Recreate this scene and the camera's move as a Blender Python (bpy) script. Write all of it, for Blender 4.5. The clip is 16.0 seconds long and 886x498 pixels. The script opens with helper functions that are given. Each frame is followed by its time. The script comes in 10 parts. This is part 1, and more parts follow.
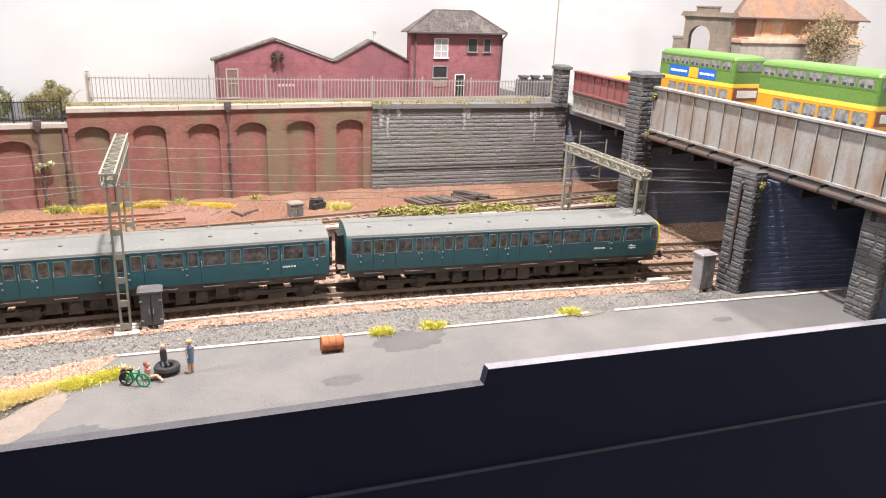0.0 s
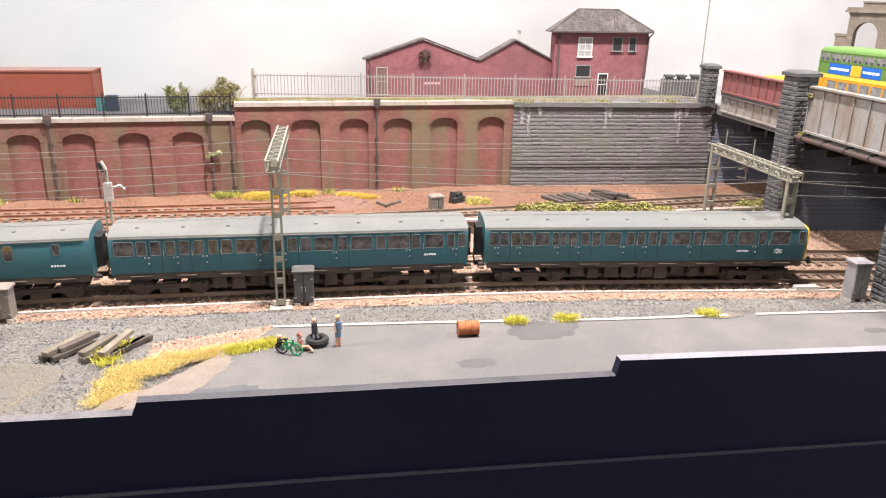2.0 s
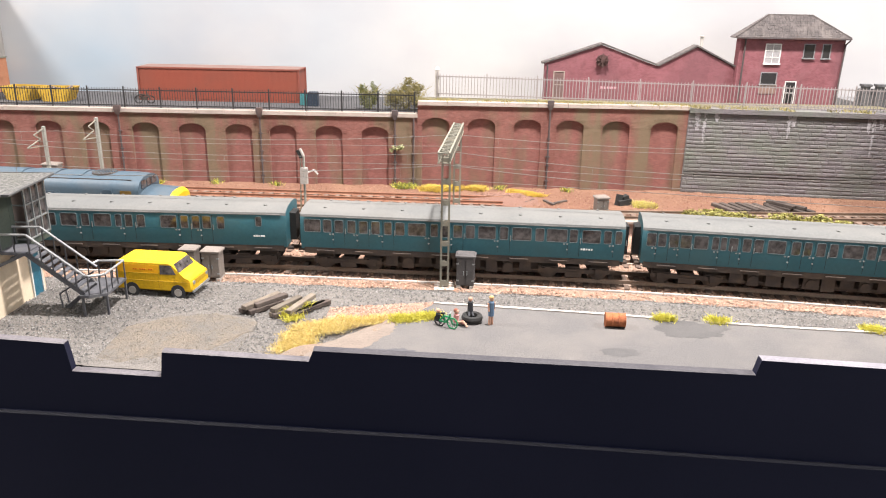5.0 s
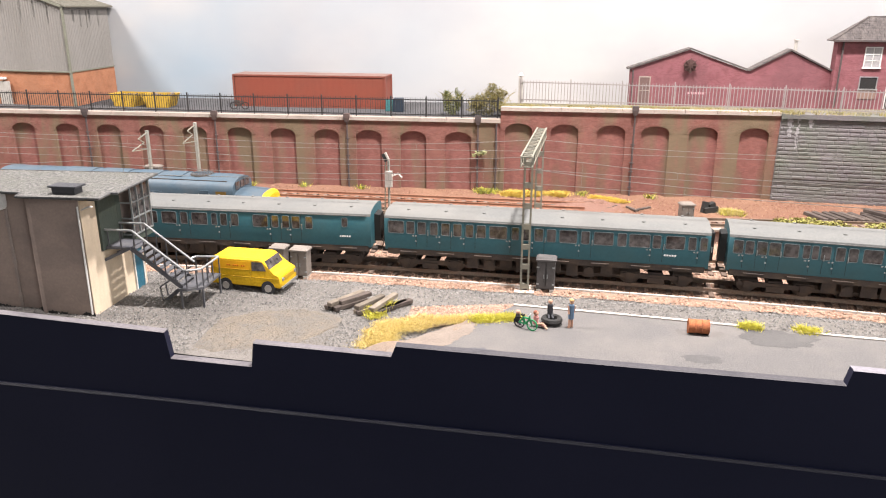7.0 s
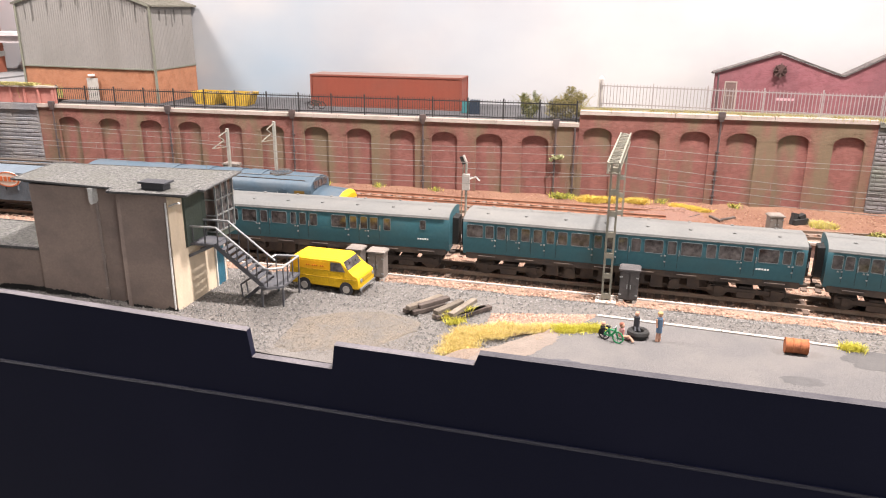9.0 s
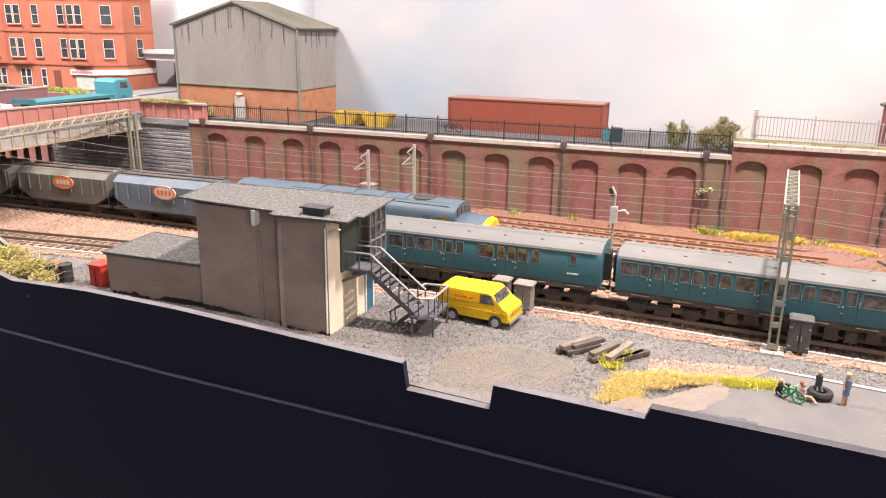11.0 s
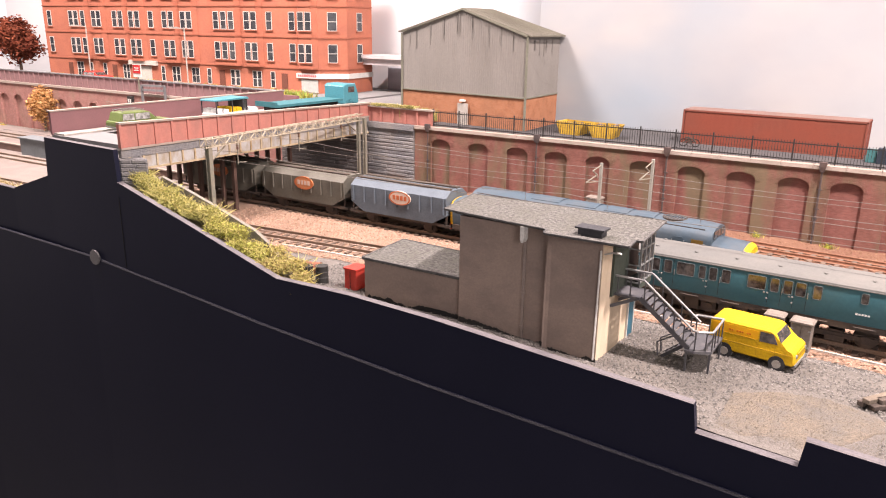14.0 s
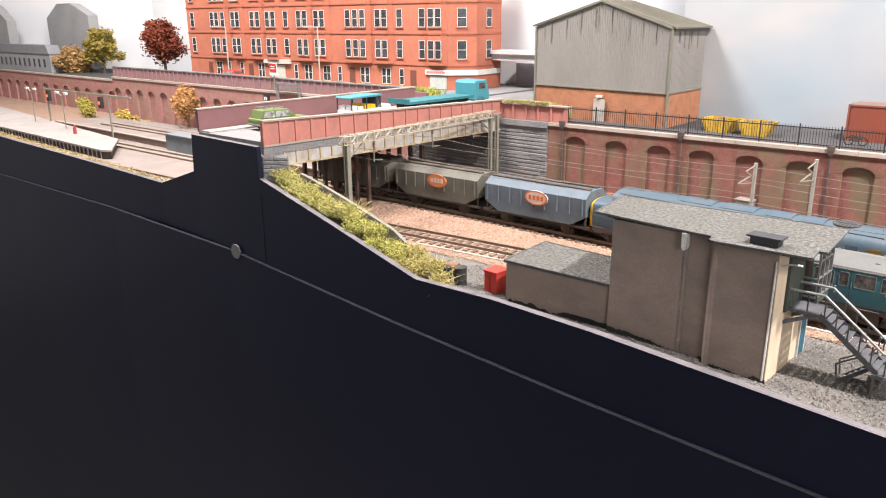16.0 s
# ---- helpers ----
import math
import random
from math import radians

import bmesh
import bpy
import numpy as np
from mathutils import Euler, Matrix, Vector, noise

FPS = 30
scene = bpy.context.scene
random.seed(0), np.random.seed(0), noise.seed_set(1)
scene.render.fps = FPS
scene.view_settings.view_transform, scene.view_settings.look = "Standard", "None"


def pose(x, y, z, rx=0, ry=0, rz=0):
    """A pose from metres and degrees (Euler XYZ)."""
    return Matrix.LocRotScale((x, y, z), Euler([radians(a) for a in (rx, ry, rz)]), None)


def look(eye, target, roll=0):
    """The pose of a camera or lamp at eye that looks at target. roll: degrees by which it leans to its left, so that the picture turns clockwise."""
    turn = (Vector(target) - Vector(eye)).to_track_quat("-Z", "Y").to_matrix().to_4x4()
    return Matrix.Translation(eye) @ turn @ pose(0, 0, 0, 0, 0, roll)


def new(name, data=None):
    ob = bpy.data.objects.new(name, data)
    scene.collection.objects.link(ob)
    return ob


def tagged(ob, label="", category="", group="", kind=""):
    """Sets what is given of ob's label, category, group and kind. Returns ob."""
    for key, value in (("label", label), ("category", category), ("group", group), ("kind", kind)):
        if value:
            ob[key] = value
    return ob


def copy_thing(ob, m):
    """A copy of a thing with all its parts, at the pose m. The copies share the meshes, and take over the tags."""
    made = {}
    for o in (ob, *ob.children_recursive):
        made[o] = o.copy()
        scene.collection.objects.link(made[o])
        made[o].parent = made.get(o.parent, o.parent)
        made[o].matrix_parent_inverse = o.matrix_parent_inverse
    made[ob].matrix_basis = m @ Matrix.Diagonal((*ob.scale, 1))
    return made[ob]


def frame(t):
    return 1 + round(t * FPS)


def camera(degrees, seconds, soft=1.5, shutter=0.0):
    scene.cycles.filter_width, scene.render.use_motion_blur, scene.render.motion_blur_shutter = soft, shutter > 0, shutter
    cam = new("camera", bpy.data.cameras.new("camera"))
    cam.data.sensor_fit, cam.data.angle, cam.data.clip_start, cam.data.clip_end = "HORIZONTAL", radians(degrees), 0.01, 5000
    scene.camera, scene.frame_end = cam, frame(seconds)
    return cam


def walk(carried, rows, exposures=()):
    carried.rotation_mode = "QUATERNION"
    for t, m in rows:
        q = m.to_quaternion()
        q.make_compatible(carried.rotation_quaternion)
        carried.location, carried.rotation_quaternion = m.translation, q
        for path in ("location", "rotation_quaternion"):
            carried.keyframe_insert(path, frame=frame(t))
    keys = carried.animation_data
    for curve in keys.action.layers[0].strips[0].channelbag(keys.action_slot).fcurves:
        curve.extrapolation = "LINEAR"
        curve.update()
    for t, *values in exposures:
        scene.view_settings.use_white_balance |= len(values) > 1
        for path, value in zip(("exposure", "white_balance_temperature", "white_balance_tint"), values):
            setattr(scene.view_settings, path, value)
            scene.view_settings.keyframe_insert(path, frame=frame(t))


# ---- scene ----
cam = camera(61.1, 16.0, soft=1.1)
PATH = [
    (0, (0.01844, 0.07691, 0.1705), (0.78944, 1.81011, -0.46319), 2.18),
    (0.5, (0.01599, 0.07336, 0.17021), (0.7178, 1.83387, -0.46858), 1.88),
    (1, (0.01221, 0.07059, 0.16993), (0.6297, 1.86178, -0.47066), 1.65),
    (1.5, (0.01163, 0.06677, 0.17034), (0.53795, 1.88716, -0.46933), 1.41),
    (2, (0.0118, 0.0654, 0.16927), (0.4497, 1.90871, -0.47141), 1.33),
    (2.5, (0.01462, 0.05644, 0.16969), (0.3709, 1.91523, -0.47684), 1.33),
    (3, (0.0171, 0.04827, 0.16871), (0.29577, 1.91872, -0.48225), 1.28),
    (3.5, (0.02049, 0.04453, 0.16891), (0.21529, 1.92592, -0.48103), 1.28),
    (4, (0.02099, 0.04169, 0.16991), (0.13215, 1.93186, -0.47421), 1.15),
    (4.2, (0.01897, 0.04032, 0.17031), (0.10128, 1.9328, -0.47136), 1.14),
    (6.5, (0.01728, 0.03144, 0.1675), (-0.16768, 1.92258, -0.45651), 0.35),
    (7, (0.01718, 0.02976, 0.16819), (-0.21537, 1.91787, -0.44904), 0.14),
    (7.5, (0.01584, 0.03293, 0.16727), (-0.25652, 1.91713, -0.44561), 0.06),
    (8, (0.01625, 0.03374, 0.16643), (-0.29337, 1.91164, -0.4481), -0.01),
    (8.2, (0.01383, 0.0337, 0.16561), (-0.3057, 1.90896, -0.45187), 0.12),
    (10.3, (-0.01249, 0.04317, 0.17139), (-0.56543, 1.87406, -0.41351), 0.59),
    (10.5, (-0.01691, 0.04382, 0.17049), (-0.59497, 1.86872, -0.4088), 0.68),
    (11, (-0.0284, 0.04114, 0.17299), (-0.67833, 1.84325, -0.40146), 0.82),
    (11.5, (-0.03654, 0.04096, 0.17268), (-0.75567, 1.81739, -0.3993), 0.93),
    (12, (-0.04756, 0.03995, 0.1729), (-0.83176, 1.78823, -0.40029), 1.03),
    (12.5, (-0.05604, 0.03764, 0.1741), (-0.90095, 1.75692, -0.40054), 1.05),
    (13, (-0.06455, 0.03688, 0.17471), (-0.96553, 1.72718, -0.40073), 1.01),
    (13.5, (-0.07725, 0.03367, 0.17753), (-1.03709, 1.69144, -0.39739), 0.95),
    (14, (-0.09122, 0.03042, 0.17738), (-1.11526, 1.6494, -0.39727), 0.80),
    (14.5, (-0.10052, 0.03053, 0.17675), (-1.19177, 1.6048, -0.39845), 0.55),
    (15, (-0.10631, 0.03372, 0.17598), (-1.26189, 1.55975, -0.40357), 0.19),
    (15.5, (-0.11377, 0.03353, 0.17554), (-1.32432, 1.51428, -0.40921), -0.12),
    (16, (-0.11816, 0.03325, 0.1761), (-1.37643, 1.47322, -0.40977), -0.42),
]
walk(cam, [(t, look(eye, target, roll)) for t, eye, target, roll in PATH],
     exposures=[(0, 0.0, 6500, 10), (4, 0.0, 6500, 10), (8, 0.0, 6600, 12), (10.5, 0.0, 6800, 16), (12.5, 0.0, 7000, 20), (14.5, 0.0, 7200, 24), (15.5, 0.0, 6800, 15), (16, 0.0, 6600, 11)])

# ---- light ----
world = bpy.data.worlds.new("hall")
scene.world = world
world.use_nodes = True
world.node_tree.nodes["Background"].inputs[0].default_value = (1.0, 0.97, 0.98, 1)
world.node_tree.nodes["Background"].inputs[1].default_value = 0.325


def strip_lamp(x, y, z, watts, size=0.06, colour=(1.0, 0.957, 0.945), tx=None, ty=None):
    """A disk lamp aimed down at the layout: a rig lamp overhead, or the added fill (millimetres)."""
    data = bpy.data.lights.new("rig_lamp", "AREA")
    data.shape, data.size, data.energy, data.color = "DISK", size, watts, colour
    ob = new("rig_lamp", data)
    ob.matrix_world = look((x / 1000, y / 1000, z / 1000), ((x if tx is None else tx) / 1000, (y if ty is None else ty) / 1000, 0))
    return ob


strip_lamp(120, 405, 900, 27, ty=520)
strip_lamp(820, 380, 900, 18, ty=520)
strip_lamp(-850, 410, 900, 24, size=0.3, ty=520)
strip_lamp(1500, -1000, 700, 19, size=0.9, colour=(0.93, 0.96, 1.0), tx=300, ty=300)   # added soft fill from the hall side, its source unseen
strip_lamp(-1500, 420, 900, 14.5, size=0.3, ty=600)

# ---- materials ----
MATS = {}


def nodes_of(name):
    m = bpy.data.materials.new(name)
    m.use_nodes = True
    nt = m.node_tree
    return m, nt, nt.nodes["Principled BSDF"]


def rgb(c):
    return (c[0], c[1], c[2], 1)


def mixc(nt, fac, a, b):
    n = nt.nodes.new("ShaderNodeMix")
    n.data_type = "RGBA"
    for sock, v in ((n.inputs[0], fac), (n.inputs[6], a), (n.inputs[7], b)):
        if isinstance(v, bpy.types.NodeSocket):
            nt.links.new(v, sock)
        elif isinstance(v, tuple):
            sock.default_value = rgb(v)
        else:
            sock.default_value = v
    return n.outputs[2]


def where(nt, stretch=(1, 1, 1)):
    """World place in millimetres."""
    g = nt.nodes.new("ShaderNodeNewGeometry")
    v = nt.nodes.new("ShaderNodeVectorMath")
    v.operation = "MULTIPLY"
    v.inputs[1].default_value = [1000 * s for s in stretch]
    nt.links.new(g.outputs["Position"], v.inputs[0])
    return v.outputs[0]


def noise_at(nt, size, detail=4, rough=0.6, lo=0.35, hi=0.65, stretch=(1, 1, 1)):
    n = nt.nodes.new("ShaderNodeTexNoise")
    n.inputs["Scale"].default_value = 1 / size
    n.inputs["Detail"].default_value = detail
    n.inputs["Roughness"].default_value = rough
    nt.links.new(where(nt, stretch), n.inputs["Vector"])
    r = nt.nodes.new("ShaderNodeMapRange")
    r.inputs[1].default_value, r.inputs[2].default_value = lo, hi
    nt.links.new(n.outputs[0], r.inputs[0])
    return r.outputs[0]


def bump_of(nt, bsdf, height, strength, depth_mm, prev=None):
    b = nt.nodes.new("ShaderNodeBump")
    b.inputs["Strength"].default_value = strength
    b.inputs["Distance"].default_value = depth_mm / 1000
    nt.links.new(height, b.inputs["Height"])
    if prev is not None:
        nt.links.new(prev, b.inputs["Normal"])
    nt.links.new(b.outputs[0], bsdf.inputs["Normal"])
    return b.outputs[0]


def mat(name, base, grain=None, stain=None, rough=0.75, metal=0.0, fine=1.2, coarse=18, bump=0.4, depth=0.25, amount=0.6, stretch=(1, 1, 1), spec=0.35, vary=0.0, sharp=0.2):
    """Paint or surface with fine grain, larger stains, and a little relief. Sizes in millimetres."""
    if name in MATS:
        return MATS[name]
    m, nt, bs = nodes_of(name)
    grain = grain or tuple(c * 0.72 for c in base)
    stain = stain or tuple(c * 0.6 for c in base)
    n1 = noise_at(nt, fine, 3, 0.65, 0.5 - sharp, 0.5 + sharp)
    n2 = noise_at(nt, coarse, 5, 0.6, 0.42, 0.72, stretch)
    k = nt.nodes.new("ShaderNodeMath")
    k.operation = "MULTIPLY"
    k.inputs[1].default_value = amount
    nt.links.new(n2, k.inputs[0])
    col = mixc(nt, k.outputs[0], mixc(nt, n1, base, grain), stain)
    if vary:
        oi = nt.nodes.new("ShaderNodeObjectInfo")
        hs = nt.nodes.new("ShaderNodeHueSaturation")
        mr = nt.nodes.new("ShaderNodeMapRange")
        mr.inputs[3].default_value, mr.inputs[4].default_value = 1 - vary, 1 + vary
        nt.links.new(oi.outputs["Random"], mr.inputs[0])
        nt.links.new(mr.outputs[0], hs.inputs["Value"])
        nt.links.new(col, hs.inputs["Color"])
        col = hs.outputs[0]
    nt.links.new(col, bs.inputs["Base Color"])
    bs.inputs["Roughness"].default_value = rough
    bs.inputs["Metallic"].default_value = metal
    bs.inputs["Specular IOR Level"].default_value = spec
    if bump:
        bump_of(nt, bs, n1, bump, depth)
    MATS[name] = m
    return m


def island_mat(name, colours, rough=0.9, grain=0.7):
    """Loose pieces, each with a colour of its own out of a few."""
    m, nt, bs = nodes_of(name)
    g = nt.nodes.new("ShaderNodeNewGeometry")
    ramp = nt.nodes.new("ShaderNodeValToRGB")
    ramp.color_ramp.interpolation = "LINEAR"
    els = ramp.color_ramp.elements
    while len(els) < len(colours):
        els.new(0.5)
    for i, c in enumerate(colours):
        els[i].position = i / max(1, len(colours) - 1)
        els[i].color = rgb(c)
    nt.links.new(g.outputs["Random Per Island"], ramp.inputs[0])
    nt.links.new(ramp.outputs[0], bs.inputs["Base Color"])
    bs.inputs["Roughness"].default_value = rough
    bs.inputs["Specular IOR Level"].default_value = 0.2
    MATS[name] = m
    return m


def brick_mat(name, base, dark, mortar, moss, size=(3.0, 1.05), axis="x", moss_amount=0.75, moss_size=26, moss_from=0.5):
    """Courses of small bricks in relief, with weathering and green streaks down the wall."""
    m, nt, bs = nodes_of(name)
    p = where(nt)
    sep = nt.nodes.new("ShaderNodeSeparateXYZ")
    com = nt.nodes.new("ShaderNodeCombineXYZ")
    nt.links.new(p, sep.inputs[0])
    if axis == "xy":
        add = nt.nodes.new("ShaderNodeMath")
        nt.links.new(sep.outputs[0], add.inputs[0])
        nt.links.new(sep.outputs[1], add.inputs[1])
        nt.links.new(add.outputs[0], com.inputs[0])
    else:
        nt.links.new(sep.outputs["xyz".index(axis)], com.inputs[0])
    nt.links.new(sep.outputs[2], com.inputs[1])
    b = nt.nodes.new("ShaderNodeTexBrick")
    b.inputs["Scale"].default_value = 1
    b.inputs["Brick Width"].default_value, b.inputs["Row Height"].default_value = size
    b.inputs["Mortar Size"].default_value = 0.1
    b.inputs["Color1"].default_value, b.inputs["Color2"].default_value, b.inputs["Mortar"].default_value = rgb(base), rgb(dark), rgb(mortar)
    nt.links.new(com.outputs[0], b.inputs["Vector"])
    streak = noise_at(nt, moss_size, 4, 0.55, moss_from, moss_from + 0.15, (1, 1, 0.28))
    k = nt.nodes.new("ShaderNodeMath")
    k.operation = "MULTIPLY"
    k.inputs[1].default_value = moss_amount
    nt.links.new(streak, k.inputs[0])
    soot = noise_at(nt, 9, 5, 0.65, 0.45, 0.8)
    c = mixc(nt, soot, b.outputs[0], tuple(v * 0.62 for v in base))
    c = mixc(nt, k.outputs[0], c, moss)
    nt.links.new(c, bs.inputs["Base Color"])
    bs.inputs["Roughness"].default_value = 0.9
    bs.inputs["Specular IOR Level"].default_value = 0.2
    inv = nt.nodes.new("ShaderNodeMath")
    inv.operation = "SUBTRACT"
    inv.inputs[0].default_value = 1
    nt.links.new(b.outputs[1], inv.inputs[1])
    n = bump_of(nt, bs, inv.outputs[0], 0.5, 0.15)
    bump_of(nt, bs, noise_at(nt, 0.8, 3), 0.25, 0.15, n)
    MATS[name] = m
    return m


def glass_mat(name, tint, rough=0.08):
    m, nt, bs = nodes_of(name)
    n = noise_at(nt, 4, 3, 0.6, 0.35, 0.7)
    nt.links.new(mixc(nt, n, tint, tuple(c * 4.0 + 0.01 for c in tint)), bs.inputs["Base Color"])
    bs.inputs["Roughness"].default_value = rough
    bs.inputs["Specular IOR Level"].default_value = 0.6
    MATS[name] = m
    return m


M_FASCIA = mat("black_board_paint", (0.0056, 0.0070, 0.0205), (0.0045, 0.0057, 0.0170), (0.0090, 0.0098, 0.0250), rough=0.5, bump=0.08, fine=0.9, coarse=110, spec=0.24)
M_EDGE = mat("worn_board_edge", (0.145, 0.131, 0.136), (0.09, 0.081, 0.086), (0.05, 0.046, 0.052), coarse=14, amount=0.7)
M_EDGEPALE = mat("bare_board_edge", (0.21, 0.197, 0.215), (0.15, 0.14, 0.155), (0.09, 0.083, 0.095), coarse=18, amount=0.5)
M_EDGEDARK = mat("scuffed_board_edge", (0.062, 0.057, 0.062), (0.042, 0.039, 0.043), (0.028, 0.026, 0.032), coarse=14, amount=0.7)
M_TARMAC = mat("faded_tarmac", (0.120, 0.112, 0.108), (0.078, 0.073, 0.071), (0.155, 0.138, 0.125), rough=0.92, fine=0.7, coarse=30, bump=0.6, depth=0.2, amount=0.55, sharp=0.13)
M_TARPATCH = mat("dark_tarmac_patch", (0.08, 0.074, 0.071), (0.052, 0.05, 0.049), (0.105, 0.098, 0.092), rough=0.92, fine=0.8, coarse=20)
M_KERB = mat("pale_concrete", (0.43, 0.39, 0.345), (0.34, 0.305, 0.275), (0.25, 0.22, 0.19), rough=0.9, coarse=14, amount=0.7)
M_CONC = mat("weathered_concrete", (0.42, 0.39, 0.35), (0.33, 0.30, 0.27), (0.22, 0.20, 0.18), rough=0.9, coarse=10)
M_GRAVEL = mat("grey_gravel_bed", (0.185, 0.168, 0.152), (0.100, 0.091, 0.084), (0.235, 0.208, 0.182), rough=0.95, fine=0.8, coarse=45, bump=1.0, depth=0.5, amount=0.55)
M_BALLAST = mat("rusty_ballast_bed", (0.37, 0.245, 0.18), (0.19, 0.115, 0.08), (0.31, 0.215, 0.16), rough=0.95, fine=0.9, coarse=40, bump=1.0, depth=0.5, amount=0.5)
M_EARTH = mat("red_brown_earth", (0.19, 0.092, 0.058), (0.115, 0.054, 0.035), (0.225, 0.128, 0.078), rough=0.95, fine=1.0, coarse=50, bump=0.8, depth=0.4, amount=0.6)
M_SAND = mat("sandy_track", (0.17, 0.14, 0.108), (0.105, 0.088, 0.072), (0.105, 0.10, 0.094), rough=0.95, fine=0.8, coarse=14, bump=0.8, amount=0.9, sharp=0.14)
M_UPPER = mat("upper_yard_surface", (0.058, 0.056, 0.058), (0.040, 0.039, 0.041), (0.078, 0.073, 0.070), rough=0.95, coarse=40)
M_BRICK = brick_mat("weathered_red_brick", (0.232, 0.096, 0.076), (0.166, 0.068, 0.056), (0.192, 0.102, 0.084), (0.135, 0.128, 0.074), moss_amount=0.62, moss_size=24, moss_from=0.45)
M_BRICK2 = brick_mat("panel_red_brick", (0.248, 0.100, 0.083), (0.182, 0.073, 0.062), (0.208, 0.104, 0.088), (0.128, 0.126, 0.074), moss_amount=0.66, moss_size=30, moss_from=0.47)
M_HOUSEBRICK = brick_mat("painted_maroon_brick", (0.222, 0.080, 0.090), (0.165, 0.058, 0.066), (0.225, 0.104, 0.110), (0.130, 0.058, 0.064), size=(2.6, 0.95), moss_amount=0.5)
M_COPING = mat("pale_stone_coping", (0.345, 0.28, 0.24), (0.275, 0.222, 0.19), (0.21, 0.18, 0.145), rough=0.9, coarse=16, amount=0.7)
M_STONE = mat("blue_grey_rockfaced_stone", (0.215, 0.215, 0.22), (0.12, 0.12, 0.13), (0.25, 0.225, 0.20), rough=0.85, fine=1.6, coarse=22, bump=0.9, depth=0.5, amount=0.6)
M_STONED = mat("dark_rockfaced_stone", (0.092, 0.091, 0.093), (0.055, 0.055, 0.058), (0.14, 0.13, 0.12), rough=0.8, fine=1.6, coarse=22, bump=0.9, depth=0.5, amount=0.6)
M_BLACK = mat("sooty_black", (0.02, 0.019, 0.018), (0.012, 0.012, 0.012), (0.04, 0.035, 0.03), rough=0.75)
M_PIPE = mat("dark_iron_pipe", (0.075, 0.058, 0.056), (0.05, 0.04, 0.04), (0.11, 0.065, 0.05), rough=0.7)
M_BLUE = mat("rail_blue_paint", (0.034, 0.120, 0.145), (0.028, 0.10, 0.122), (0.055, 0.10, 0.105), rough=0.48, fine=2.0, coarse=30, bump=0.05, amount=0.5)
M_ROOFG = mat("dusty_grey_roof", (0.118, 0.118, 0.112), (0.092, 0.092, 0.088), (0.16, 0.15, 0.135), rough=0.75, fine=1.5, coarse=40, bump=0.1, amount=0.7, stretch=(0.4, 1, 1))
M_YEL = mat("warning_yellow_paint", (0.68, 0.40, 0.012), (0.60, 0.34, 0.012), (0.38, 0.22, 0.03), rough=0.45, bump=0.05, coarse=12, amount=0.45)
M_UNDER = mat("brake_dust_underframe", (0.060, 0.046, 0.038), (0.035, 0.028, 0.025), (0.11, 0.075, 0.05), rough=0.85, fine=1.0, coarse=8)
M_WGLASS = glass_mat("dim_window_glass", (0.026, 0.022, 0.021))
M_PALEGLASS = glass_mat("pale_window_glass", (0.11, 0.115, 0.11))
M_DARKFRAME = mat("grimy_window_rim", (0.135, 0.165, 0.17), rough=0.5, bump=0)
M_WFRAME = mat("alloy_window_frame", (0.36, 0.375, 0.37), rough=0.4, metal=0.6, bump=0)
M_RAIL = mat("worn_steel_rail", (0.33, 0.265, 0.215), (0.24, 0.175, 0.13), (0.18, 0.105, 0.065), rough=0.45, metal=0.5, coarse=25, bump=0)
M_RUST = mat("rusty_rail", (0.27, 0.125, 0.075), (0.19, 0.08, 0.05), (0.32, 0.18, 0.11), rough=0.85, coarse=15)
M_SLEEPER = mat("oily_sleeper_wood", (0.145, 0.10, 0.076), (0.09, 0.06, 0.046), (0.20, 0.14, 0.105), rough=0.95, fine=1.0, coarse=10, vary=0.25)
M_GANTRY = mat("grey_green_steel", (0.215, 0.205, 0.162), (0.155, 0.148, 0.12), (0.26, 0.215, 0.155), rough=0.65, coarse=8, bump=0.05)
M_WIRE = mat("bright_drawn_wire", (0.265, 0.24, 0.215), rough=0.45, metal=0.25, bump=0)


# ---- mesh helpers (millimetres) ----
def box(bm, x0, x1, y0, y1, z0, z1, taper=0.0):
    vs = [bm.verts.new(v) for v in ((x0, y0, z0), (x1, y0, z0), (x1, y1, z0), (x0, y1, z0),
                                    (x0 + taper, y0 + taper, z1), (x1 - taper, y0 + taper, z1), (x1 - taper, y1 - taper, z1), (x0 + taper, y1 - taper, z1))]
    for q in ((3, 2, 1, 0), (4, 5, 6, 7), (0, 1, 5, 4), (1, 2, 6, 5), (2, 3, 7, 6), (3, 0, 4, 7)):
        bm.faces.new([vs[i] for i in q])
    return vs


def bar(bm, a, b, w, h=None, sides=4):
    """A straight bar or rod from a to b; w, h: its thickness."""
    a, b = Vector(a), Vector(b)
    h = h or w
    d = (b - a).normalized()
    up = Vector((0, 0, 1)) if abs(d.z) < 0.95 else Vector((0, 1, 0))
    s = d.cross(up).normalized()
    u = s.cross(d)
    rings = []
    for p in (a, b):
        ring = []
        for i in range(sides):
            t = 2 * math.pi * (i + 0.5) / sides
            k = 1 / math.cos(math.pi / sides) if sides == 4 else 1
            ring.append(bm.verts.new(p + s * (math.cos(t) * w / 2 * k) + u * (math.sin(t) * h / 2 * k)))
        rings.append(ring)
    for i in range(sides):
        j = (i + 1) % sides
        bm.faces.new((rings[0][i], rings[0][j], rings[1][j], rings[1][i]))
    bm.faces.new(list(reversed(rings[0])))
    bm.faces.new(rings[1])


